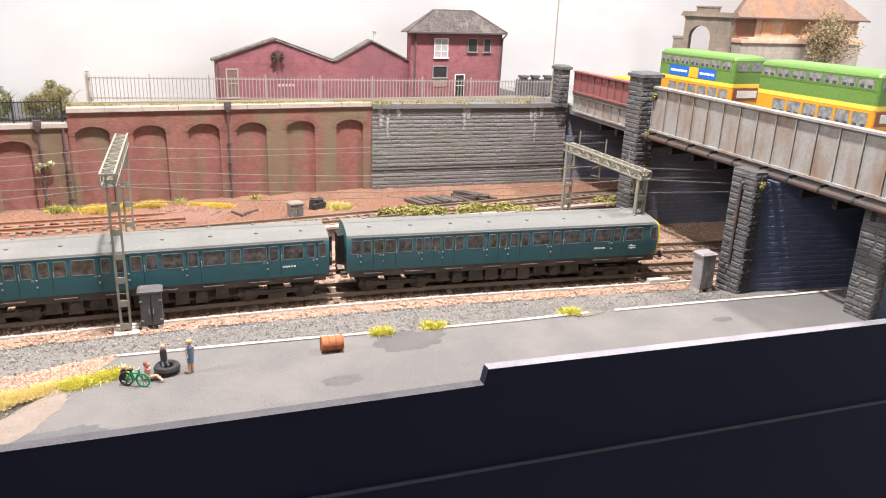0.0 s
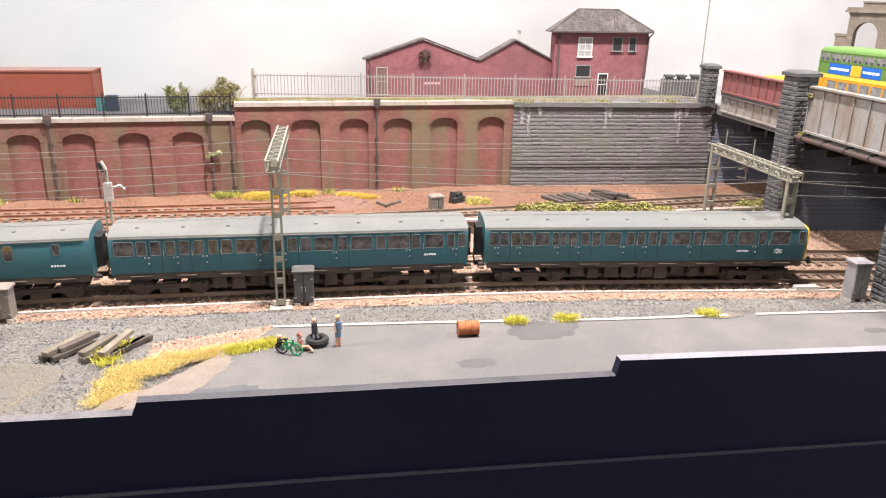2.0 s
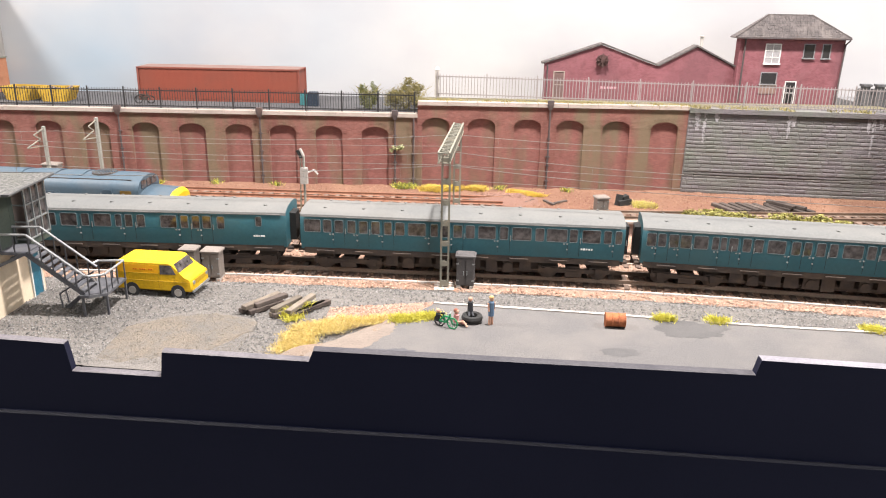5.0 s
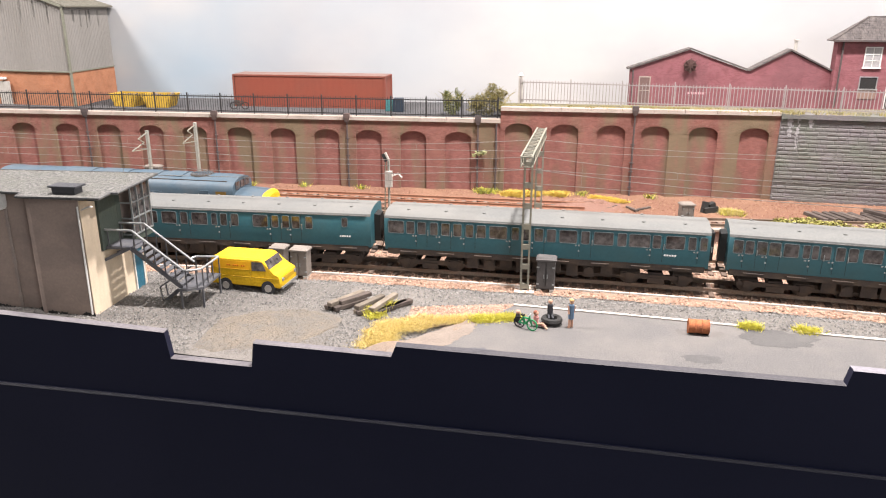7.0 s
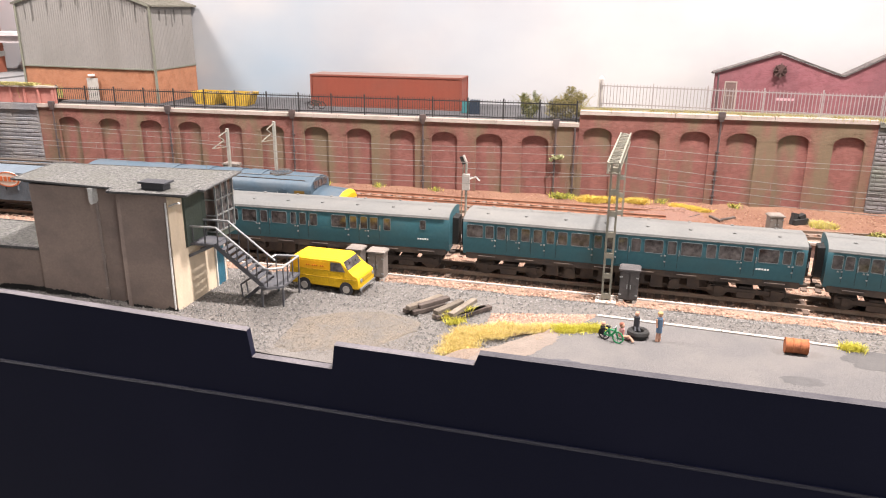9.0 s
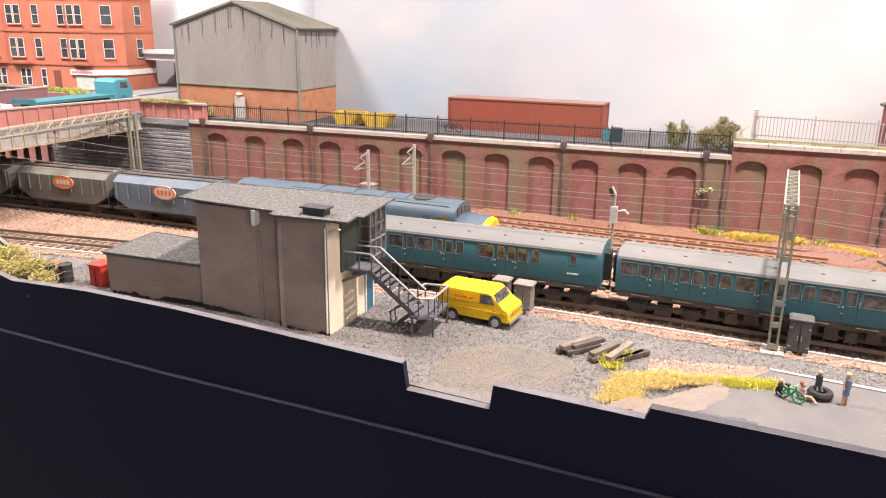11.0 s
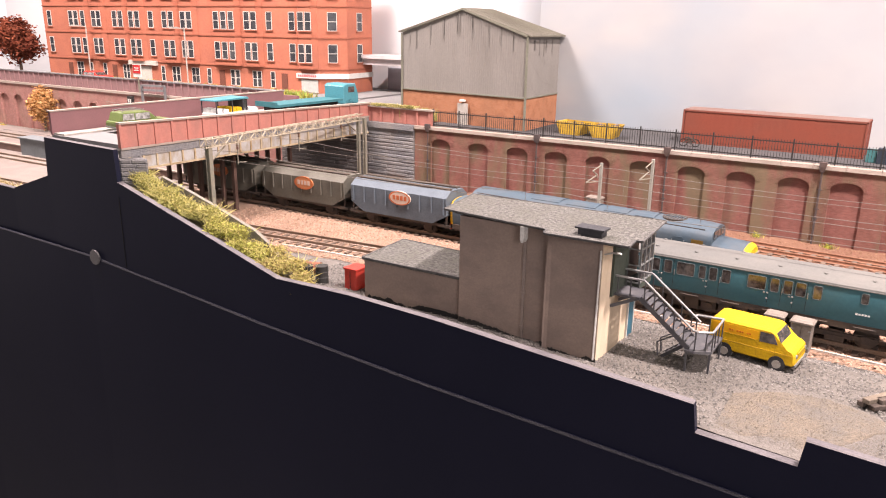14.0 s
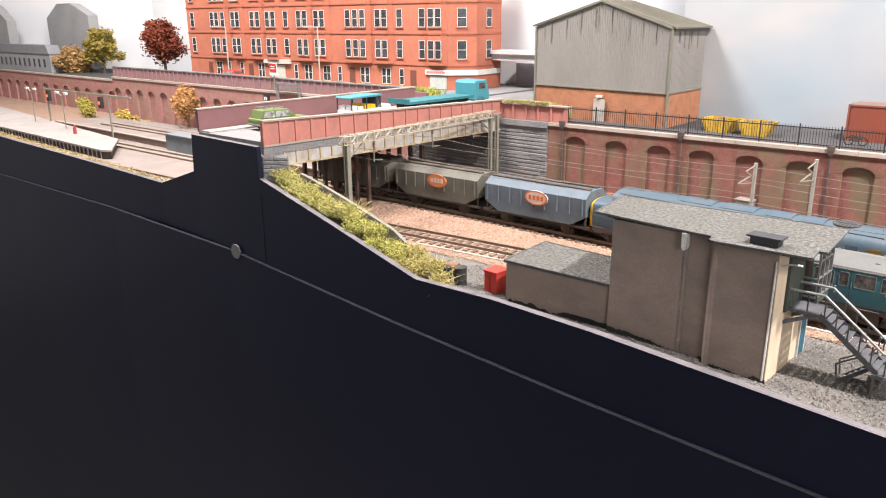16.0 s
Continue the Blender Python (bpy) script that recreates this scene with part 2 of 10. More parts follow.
def tube(bm, pts, r, sides=8):
    for a, b in zip(pts, pts[1:]):
        bar(bm, a, b, 2 * r, sides=sides)


def prism(bm, outline, y0, y1):
    """An outline of (x, z) corners, drawn out from y0 to y1."""
    f = [bm.verts.new((x, y0, z)) for x, z in outline]
    b = [bm.verts.new((x, y1, z)) for x, z in outline]
    n = len(outline)
    bm.faces.new(f)
    bm.faces.new(list(reversed(b)))
    for i in range(n):
        j = (i + 1) % n
        bm.faces.new((f[j], f[i], b[i], b[j]))


def loft(bm, sections, caps=True):
    """Rings of points joined one to the next."""
    rings = [[bm.verts.new(p) for p in s] for s in sections]
    n = len(rings[0])
    for r, q in zip(rings, rings[1:]):
        for i in range(n):
            j = (i + 1) % n
            bm.faces.new((r[i], r[j], q[j], q[i]))
    if caps:
        bm.faces.new(list(reversed(rings[0])))
        bm.faces.new(rings[-1])


def cyl(bm, c, r, z0, z1, sides=14, r2=None):
    r2 = r if r2 is None else r2
    loft(bm, [[(c[0] + rr * math.cos(2 * math.pi * i / sides), c[1] + rr * math.sin(2 * math.pi * i / sides), z) for i in range(sides)] for rr, z in ((r, z0), (r2, z1))])


def ycyl(bm, x, z, r, y0, y1, sides=14):
    loft(bm, [[(x + r * math.sin(2 * math.pi * i / sides), y, z + r * math.cos(2 * math.pi * i / sides)) for i in range(sides)] for y in (y0, y1)])


def mesh_of(name, bm, material, smooth=False, bevel=0.0):
    if bevel:
        bmesh.ops.bevel(bm, geom=bm.edges[:], offset=bevel, segments=1, affect="EDGES", clamp_overlap=True)
    bmesh.ops.recalc_face_normals(bm, faces=bm.faces[:])
    bm.transform(Matrix.Diagonal((0.001, 0.001, 0.001, 1)))
    me = bpy.data.meshes.new(name)
    bm.to_mesh(me)
    bm.free()
    for mm in (material if isinstance(material, (list, tuple)) else [material]):
        me.materials.append(mm)
    if smooth:
        for p in me.polygons:
            p.use_smooth = True
        me.set_sharp_from_angle(angle=radians(35))
    return me


def thing(name, x=0, y=0, z=0, rz=0, label="", category="", group="", kind=""):
    ob = new(name)
    ob.empty_display_size = 0.005
    ob.matrix_basis = pose(x / 1000, y / 1000, z / 1000, 0, 0, rz)
    return tagged(ob, label, category, group, kind)


def part(name, bm, material, parent, label="", smooth=False, bevel=0.0):
    me = bm if isinstance(bm, bpy.types.Mesh) else mesh_of(name, bm, material, smooth, bevel)
    ob = new(name, me)
    ob.parent = parent
    return tagged(ob, label)


def solo(name, bm, material, label="", category="", kind="", smooth=False, bevel=0.0, group=""):
    return tagged(new(name, mesh_of(name, bm, material, smooth, bevel)), label, category, group, kind)


# ---- the plan: lines of the tracks, x to y ----
def line(points):
    xs, ys = [p[0] for p in points], [p[1] for p in points]

    def at(x):
        # smooth interpolation between the points
        i = min(max(int(np.searchsorted(xs, x)) - 1, 0), len(xs) - 2)
        x0, x1 = xs[i], xs[i + 1]
        def slope(k):
            if 0 < k < len(xs) - 1:
                return (ys[k + 1] - ys[k - 1]) / (xs[k + 1] - xs[k - 1])
            k = min(max(k, 0), len(xs) - 2)
            return (ys[k + 1] - ys[k]) / (xs[k + 1] - xs[k])
        h = x1 - x0
        t = (x - x0) / h
        return ((2 * t**3 - 3 * t**2 + 1) * ys[i] + (t**3 - 2 * t**2 + t) * h * slope(i) + (-2 * t**3 + 3 * t**2) * ys[i + 1] + (t**3 - t**2) * h * slope(i + 1))
    return at


T1 = line([(-1500, 440), (-1050, 456), (-838, 463), (-600, 473), (-470, 486), (-365, 495), (-260, 500), (-180, 500.5), (-100, 498.5), (0, 492.5), (75, 487.5), (174, 478), (250, 467), (320, 456), (381, 446), (450, 433), (600, 400), (760, 355)])
T2 = line([(-1500, 540), (-900, 553), (-620, 562), (-500, 563), (-400, 562), (-300, 558), (-173, 549), (-120, 543), (-50, 539.5), (33, 532), (80, 528), (174, 519), (250, 508), (320, 497), (381, 487), (450, 474), (600, 441), (760, 396)])
T3 = line([(-1500, 625), (-600, 636), (-400, 628), (-200, 613), (-55, 605), (92, 606), (300, 613), (450, 618), (760, 612)])
T4 = line([(-560, 668), (-300, 660), (-60, 650), (60, 645)])
LOW, REAR = 0.0, 7.0   # levels of the front and the rear formation


def ease(t):
    t = min(1.0, max(0.0, t))
    return t * t * (3 - 2 * t)


def yard_rise(x, y):
    """How far the yard stands above the line; it falls away towards the ballast and the road bridge."""
    return (6.6 - 4.0 * ease((x - 180) / 160)) * ease((T1(x) - 28 - y) / 26)


def about(eye, k):
    """A shrinking of plan and height about a point (metres)."""
    e = Matrix.Translation(eye)
    return e @ Matrix.Diagonal((k, k, k, 1)) @ e.inverted()


YARD, TARMAC = about((-0.045, 0.037, 0.172), 0.962), about((0.016, 0.055, 0.169), 0.950)


def nearer(ob, m=YARD):
    """Sets a thing that was laid out on the line's level onto the higher yard or tarmac."""
    ob.matrix_basis = m @ ob.matrix_basis
    return ob


FASCIA = line([(-2500, 470), (-1500, 440), (-1307, 434), (-825, 410), (-629, 390), (-433, 370), (-155, 341), (143, 310), (400, 284), (760, 247)])

# ---- backdrop, baseboard, hall ----
def backdrop_material():
    m, nt, bs = nodes_of("painted_cloud_backdrop")
    base = mixc(nt, noise_at(nt, 150, 4, 0.5, 0.35, 0.7, (1, 1, 1.6)), (0.378, 0.364, 0.355), (0.308, 0.302, 0.306))
    sep = nt.nodes.new("ShaderNodeSeparateXYZ")
    nt.links.new(where(nt), sep.inputs[0])
    left = nt.nodes.new("ShaderNodeMapRange")
    left.inputs[1].default_value, left.inputs[2].default_value = 20, -420
    nt.links.new(sep.outputs[0], left.inputs[0])
    fade = nt.nodes.new("ShaderNodeMapRange")
    fade.inputs[1].default_value, fade.inputs[2].default_value = -760, -520
    nt.links.new(sep.outputs[0], fade.inputs[0])
    patch = noise_at(nt, 190, 3, 0.5, 0.3, 0.6, (1, 1, 1.4))
    k = nt.nodes.new("ShaderNodeMath")
    k.operation = "MULTIPLY"
    nt.links.new(left.outputs[0], k.inputs[0])
    nt.links.new(patch, k.inputs[1])
    k2 = nt.nodes.new("ShaderNodeMath")
    k2.operation = "MULTIPLY"
    nt.links.new(k.outputs[0], k2.inputs[0])
    nt.links.new(fade.outputs[0], k2.inputs[1])
    col = mixc(nt, k2.outputs[0], base, (0.235, 0.290, 0.335))
    # Paler colour left of the fold stands in for lamp light missing there.
    pale = nt.nodes.new("ShaderNodeMapRange")
    pale.inputs[1].default_value, pale.inputs[2].default_value = -475, -610
    nt.links.new(sep.outputs[0], pale.inputs[0])
    col = mixc(nt, pale.outputs[0], col, mixc(nt, patch, (0.74, 0.72, 0.71), (0.64, 0.65, 0.67)))
    nt.links.new(col, bs.inputs["Base Color"])
    bs.inputs["Roughness"].default_value = 0.9
    bs.inputs["Specular IOR Level"].default_value = 0.15
    bump_of(nt, bs, noise_at(nt, 2.0, 3), 0.1, 0.1)
    return m


M_BACK = backdrop_material()
PLAN_BACK = [(1250, 500), (1150, 826), (-470, 826), (-640, 1010), (-1900, 1010), (-2500, 760)]
for i, ((xa, ya), (xb, yb)) in enumerate(zip(PLAN_BACK, PLAN_BACK[1:])):
    bm = bmesh.new()
    n = Vector((ya - yb, xb - xa, 0)).normalized() * -6
    loft(bm, [[(xa, ya, -20), (xb, yb, -20), (xb + n.x, yb + n.y, -20), (xa + n.x, ya + n.y, -20)],
              [(xa, ya, 480), (xb, yb, 480), (xb + n.x, yb + n.y, 480), (xa + n.x, ya + n.y, 480)]])
    solo("backdrop_board_%d" % (i + 1), bm, M_BACK, "white backdrop board painted with faint grey-blue clouds", "backdrop", "structure")

bm = bmesh.new()
loft(bm, [[(x, FASCIA(x) + 4.4, -60), (x, FASCIA(x) + 4.4, -4), (x, 1010, -4), (x, 1010, -60)] for x in (-2440, -1500, -825, -433, -155, 143, 759)])
solo("baseboard", bm, M_BLACK, "dark plywood baseboard carrying the layout", "baseboard", "structure")
bm = bmesh.new()
box(bm, -4200, 2800, -2800, 2400, -1120, -1100)
solo("hall_floor", bm, mat("hall_floor_grey", (0.18, 0.17, 0.16), rough=0.6, fine=30, coarse=400), "plain grey exhibition hall floor", "floor", "structure")


# ---- black front board with its stepped top edge ----
def fascia_strip(bm, outline, back=4.0, low=-1099):
    """outline: (x, top) pairs from left to right along the front line; the board follows the line in plan."""
    f = []
    for x, z in outline:
        y = FASCIA(x)
        f.append([bm.verts.new(p) for p in ((x, y, low), (x, y, z), (x, y + back, z), (x, y + back, low))])
    for a, b in zip(f, f[1:]):
        for i in range(4):
            j = (i + 1) % 4
            bm.faces.new((a[i], b[i], b[j], a[j]))
    bm.faces.new(list(reversed(f[0])))
    bm.faces.new(f[-1])


TOPS = [(-2450, 17), (-1500, 17), (-1307, 17), (-1060, 18), (-826, 19), (-752, 41), (-749, 76), (-630, 78), (-628.5, 52), (-533, 33), (-437, 13.5), (-370, 18), (-300, 19.5), (-230, 19), (-156, 18.5), (-154, 5),
        (-111.5, 5.5), (-110, 17.8), (-43, 18.5), (-41, 23.8), (50, 25.2), (142, 26.8), (143.5, 33.6), (250, 33.3), (370, 33), (560, 32), (760, 31)]
fascia = thing("fascia", label="matt black front board with a stepped and sloping top edge", category="fascia board", kind="structure")
bm = bmesh.new()
fascia_strip(bm, TOPS)
part("front_board", bm, M_FASCIA, fascia)
for (xa, za), (xb, zb) in zip(TOPS, TOPS[1:]):
    if abs(xb - xa) > 5:
        bm = bmesh.new()
        steps = max(1, int((xb - xa) / 60))
        for k in range(steps):
            p, q = k / steps, (k + 1) / steps
            x0, x1 = xa + (xb - xa) * p, xa + (xb - xa) * q
            z0, z1 = za + (zb - za) * p, za + (zb - za) * q
            loft(bm, [[(x, FASCIA(x) - 0.15, z + 0.02), (x, FASCIA(x) + 0.9, z + 0.35), (x, FASCIA(x) + 4.2, z + 0.3), (x, FASCIA(x) + 4.2, z - 0.4)] for x, z in ((x0, z0), (x1, z1))])
        part("worn_edge", bm, M_EDGEPALE if xa > 140 else M_EDGEDARK if xa > -50 else M_EDGE, fascia, "pale worn paint along the board's top edge")
bm = bmesh.new()
ledge = [(-2450, -62), (-1307, -40), (-959, -28), (-690, -21), (-457, -22.5), (-312, -21), (-240, -19), (-150, -16.5), (-98, -15.5), (30, -12.5), (146, -11), (240, -10), (400, -8), (760, -6)]
loft(bm, [[(x, FASCIA(x) - 2.0, -1099), (x, FASCIA(x) - 2.0, z - 0.8), (x, FASCIA(x) - 1.3, z), (x, FASCIA(x) - 0.05, z), (x, FASCIA(x) - 0.05, -1099)] for x, z in ledge])
part("lower_board", bm, M_FASCIA, fascia, "black lower board set proud of the upper one")
# Highlight along the lower board's arris, laid on as a lighter strip.
bm = bmesh.new()
loft(bm, [[(x, FASCIA(x) - 2.1, z - 0.9), (x, FASCIA(x) - 1.3, z + 0.06), (x, FASCIA(x) - 0.9, z + 0.06), (x, FASCIA(x) - 1.2, z - 0.9)] for x, z in ledge])
part("worn_ledge", bm, mat("board_arris_highlight", (0.022, 0.021, 0.028), (0.014, 0.014, 0.020), (0.009, 0.009, 0.017), coarse=40, amount=0.8), fascia, "grey highlight painted along the lower board's arris")
bm = bmesh.new()
ycyl(bm, -676, -20, 6.5, FASCIA(-676) - 3.6, FASCIA(-676) - 2.0, 18)
part("cover_disc", bm, mat("grey_plastic_cap", (0.20, 0.19, 0.19), rough=0.5, bump=0), fascia, "round grey cap", smooth=True)
bm = bmesh.new()
box(bm, -629.2, -628.6, FASCIA(-629) - 0.4, FASCIA(-629) - 0.05, -20, 40)
part("board_joint", bm, M_BLACK, fascia)


# ---- ground sheets ----
def sheet(name, x0, x1, lo, hi, z, step, material, label, category, ragged=0.0, rough=0.0, rows=14, seed=3, drop=1.2):
    """A strip of ground between two lines of the plan, uneven, its edges ragged and run into what lies under."""
    bm = bmesh.new()
    n = int((x1 - x0) / step) + 1
    grid = []
    for i in range(n + 1):
        x = x0 + (x1 - x0) * i / n
        a = lo(x) + ragged * noise.noise((x * 0.06, seed, 0)) + ragged * 0.6 * noise.noise((x * 0.21, seed, 4))
        b = hi(x) + ragged * noise.noise((x * 0.06, seed + 9, 0)) + ragged * 0.6 * noise.noise((x * 0.23, seed + 9, 4))
        col = []
        for j in range(rows + 1):
            y = a + (b - a) * j / rows
            h = (z(x, y) if callable(z) else z) + rough * noise.noise((x * 0.12, y * 0.12, seed)) + rough * 0.5 * noise.noise((x * 0.4, y * 0.4, seed))
            if j in (0, rows) and drop:
                h = (z(x, y) if callable(z) else z) - drop
            col.append(bm.verts.new((x, y, h)))
        grid.append(col)
    for c, d in zip(grid, grid[1:]):
        for j in range(rows):
            bm.faces.new((c[j], d[j], d[j + 1], c[j + 1]))
    return solo(name, bm, material, label, category, "structure", smooth=True)


sheet("ground", -1500, 1150, lambda x: FASCIA(x) + 4.2, lambda x: 585, lambda x, y: yard_rise(x, y) - 0.6, 12, M_GRAVEL, "grey gravel ground of the yard", "ground", rough=0.5, rows=44, drop=0)
sheet("ballast", -1500, 1100, lambda x: max(T1(x) - 29, FASCIA(x) + 6), lambda x: 584, 0.9, 6, M_BALLAST, "rusty pink ballast under the running lines", "ballast", ragged=3.5, rough=0.5, rows=16)
sheet("rear_ground", -1500, 1150, lambda x: 587, lambda x: 704, REAR, 8, M_EARTH, "red-brown earth of the raised rear sidings", "ground", rough=1.0, rows=16, drop=0, seed=8)
nearer(sheet("sand_track", -152, -84, lambda x: 361 if x < -108 else 361 + (x + 108) * 1.6, lambda x: 424 - 0.014 * (x + 114) ** 2, 0.1, 4, M_SAND, "worn sandy track from the gap to the van", "path", ragged=5, rough=0.5, rows=10, seed=5, drop=1.4))
nearer(sheet("ballast_patch", -48, 12, lambda x: 384 + (x + 72) * 0.5, lambda x: 424 + (x + 72) * 0.2, 0.2, 4, M_BALLAST, "patch of pink ballast beside the timbers", "ballast", ragged=4, rough=0.5, rows=8, seed=12))


# ---- low wall in front of the rear sidings ----
low_wall = thing("low_wall", label="low brown retaining wall with a pale coping", category="wall", kind="structure")
bm = bmesh.new()
box(bm, -1500, 1100, 585, 589, -3, 9)
part("wall_face", bm, mat("brown_stained_concrete", (0.20, 0.125, 0.10), (0.14, 0.085, 0.07), (0.10, 0.07, 0.06), coarse=14, amount=0.8), low_wall)
bm = bmesh.new()
for i in range(100):
    x = -1500 + i * 26
    box(bm, x + 0.2, x + 25.8, 584.2, 589.5, 9, 10.6)
part("coping", bm, M_COPING, low_wall, "row of pale coping slabs")

M_SLOPE = mat("bare_sandy_earth", (0.24, 0.175, 0.128), (0.16, 0.115, 0.085), (0.15, 0.125, 0.105), rough=0.95, fine=0.9, coarse=9, bump=0.8, depth=0.4, amount=0.7, sharp=0.14)
# ---- tarmac yard with its kerb ----
EDGE = [(9, 432), (45, 428), (81, 424), (112, 420), (127, 418), (170, 412), (204, 408), (239, 405), (261, 403), (331, 395), (403, 386), (438, 383), (760, 348)]
KERB = line(EDGE)
bm = bmesh.new()
left = [(-60, 351), (-53, 358), (-45, 367), (-33, 378), (-22, 389), (-11, 402), (-3, 416)]
ring = left + EDGE + [(778, 264.5), (588, 284.5), (378, 305.5), (150, 328.5), (52, 338), (-44, 348)]
top = [bm.verts.new((x, y, 3.6)) for x, y in ring]
bot = [bm.verts.new((x + (-2.5 if i < len(left) else 0), y, -1)) for i, (x, y) in enumerate(ring)]
f = bm.faces.new(top)
for i in range(len(ring)):
    j = (i + 1) % len(ring)
    bm.faces.new((top[i], bot[i], bot[j], top[j]))
bmesh.ops.triangulate(bm, faces=[f])
nearer(solo("tarmac_yard", bm, M_TARMAC, "flat faded grey tarmac yard with worn patches", "yard", "structure"), TARMAC)
kerb = nearer(thing("kerb", label="thin pale concrete edging along the tarmac", category="kerb", kind="structure"), TARMAC)
x = 9
rk = random.Random(4)
while x < 420:
    w = 15.5 + rk.random() * 2
    if not (138 < x < 158 or 246 < x < 258):
        bm = bmesh.new()
        a, b = (x, KERB(x)), (x + w - 0.3, KERB(x + w - 0.3))
        loft(bm, [[(px, py - 0.6, -1), (px, py + 1.5, -1), (px, py + 1.5, 4.3 + rk.random() * 0.2), (px, py - 0.6, 4.3)] for px, py in (a, b)])
        part("kerbstone", bm, M_KERB, kerb)
    x += w


def blot(name, cx, cy, rx, ry, z, material, label, category="patch", seed=1, n=84, rot=0.0):
    bm = bmesh.new()
    vs = []
    cr, sr = math.cos(rot), math.sin(rot)
    for i in range(n):
        t = 2 * math.pi * i / n
        k = 1 + 0.28 * noise.noise((math.cos(t) * 1.7, math.sin(t) * 1.7, seed)) + 0.16 * noise.noise((math.cos(t) * 5, math.sin(t) * 5, seed)) + 0.14 * noise.noise((math.cos(t) * 14, math.sin(t) * 14, seed))
        u, v = rx * k * math.cos(t), ry * k * math.sin(t)
        vs.append(bm.verts.new((cx + u * cr - v * sr, cy + u * sr + v * cr, z)))
    c = bm.verts.new((cx, cy, z + 0.02))
    for i in range(n):
        bm.faces.new((vs[i], vs[(i + 1) % n], c))
    return nearer(solo(name, bm, material, label, category, "structure"), TARMAC)


blot("tarmac_patch", 147, 404, 19, 10.5, 3.68, M_TARPATCH, "dark crumbled patch in the tarmac", seed=2)
blot("oil_stain", 103, 375, 9, 5, 3.66, mat("oily_tarmac", (0.085, 0.08, 0.078), fine=1, coarse=9), "round oily stain on the tarmac", seed=7)
M_EARTHPATCH = mat("trodden_earth", (0.172, 0.137, 0.113), (0.132, 0.106, 0.088), (0.20, 0.162, 0.132), rough=0.95, fine=1.2, coarse=9, bump=0.6)
blot("earth_patch", -31, 380, 27, 8.5, 3.7, M_EARTHPATCH, "trodden brown earth over the tarmac's broken edge", seed=32, rot=0.80)
blot("earth_patch", -41, 366, 5.5, 2.6, 3.73, mat("crumbled_brown_earth", (0.085, 0.062, 0.05), fine=1.2, coarse=6), "crumbled dark earth at the tarmac's corner", seed=35)
blot("oil_stain", -12, 362, 22, 11, 3.66, mat("damp_tarmac", (0.085, 0.083, 0.088), fine=1, coarse=9), "damp bluish stain on the tarmac", seed=17)
blot("drain_cover", 324, 372, 6, 3.4, 3.7, M_TARPATCH, "small dark drain cover in the tarmac", "drain", seed=9)
blot("crumbled_edge", 254, 405, 11, 4, 3.9, M_SAND, "crumbled sandy break in the yard's edge", seed=19)
slope = line([(-68, 350), (-57, 363), (-45, 369), (-33, 379), (-22, 391), (-11, 404), (-2, 415)])
nearer(sheet("earth_slope", -66, -4, lambda x: slope(x) - 3, lambda x: slope(x) + 13, 3.3, 3, M_SLOPE, "bare sandy slope at the tarmac's broken corner", "slope", ragged=2.5, rough=0.8, rows=8, seed=23, drop=3.4), TARMAC)

# ---- cable trunking along the front line ----
trunk = thing("cable_trunking", label="narrow pale concrete cable trunking beside the track", category="trunking", kind="structure")
mesh_trunk = None
for i in range(78):
    x = -520 + i * 11.5
    if mesh_trunk is None:
        bm = bmesh.new()
        box(bm, 0, 11.2, -1.0, 1.0, 0, 1.6, 0.15)
        mesh_trunk = mesh_of("trunk_lid", bm, M_KERB)
    a, b = T1(x) - 20, T1(x + 11.5) - 20
    ob = part("trunk_lid", mesh_trunk, None, trunk)
    ob.matrix_basis = pose(x / 1000, a / 1000, 0.0004, 0, 0, math.degrees(math.atan2(b - a, 11.5)))


# ---- track ----
def track(name, at, x0, x1, base, rail_mat, label, sleepers=True, gap=8.2):
    tr = thing(name, label=label, category="railway track", kind="structure")
    n = int((x1 - x0) / 14)
    for side, nm in ((-8.25, "near_rail"), (8.25, "far_rail")):
        bm = bmesh.new()
        secs = []
        for i in range(n + 1):
            x = x0 + (x1 - x0) * i / n
            s = (at(x + 1) - at(x - 1)) / 2
            k = math.hypot(1, s)
            nx, ny = -s / k, 1 / k
            sec = []
            for w, h in ((-1.0, 1.9), (-0.45, 2.2), (-0.3, 3.6), (-0.55, 3.9), (-0.55, 4.6), (0.55, 4.6), (0.55, 3.9), (0.3, 3.6), (0.45, 2.2), (1.0, 1.9)):
                sec.append((x + nx * (side + w), at(x) + ny * (side + w), base + h))
            secs.append(sec)
        loft(bm, secs)
        part("rail", bm, rail_mat, tr)
    bm = bmesh.new()
    box(bm, -1.75, 1.75, -16, 16, 0, 1.9, 0.15)
    me = mesh_of("sleeper", bm, M_SLEEPER)
    count = int((x1 - x0) / gap)
    rs = random.Random(len(name))
    for i in range(count):
        x = x0 + gap * (i + 0.5)
        s = math.degrees(math.atan((at(x + 1) - at(x - 1)) / 2))
        if sleepers and -640 < x < 460:
            ob = part("sleeper", me, None, tr)
            ob.matrix_basis = pose(x / 1000, at(x) / 1000, (base + 0.1 + rs.random() * 0.15) / 1000, 0, 0, s + rs.uniform(-1, 1))
    return tr


track("front_track", T1, -1500, 755, LOW, M_RAIL, "front running line with worn rails and wooden sleepers")
track("second_track", T2, -1500, 755, LOW, M_RAIL, "second running line with worn rails and wooden sleepers")
track("third_track", T3, -1400, 755, REAR - 0.6, M_RAIL, "siding on the raised rear formation")
track("rusty_siding", T4, -560, 60, REAR - 0.6, M_RUST, "rusted disused siding by the arched wall", gap=9.5)


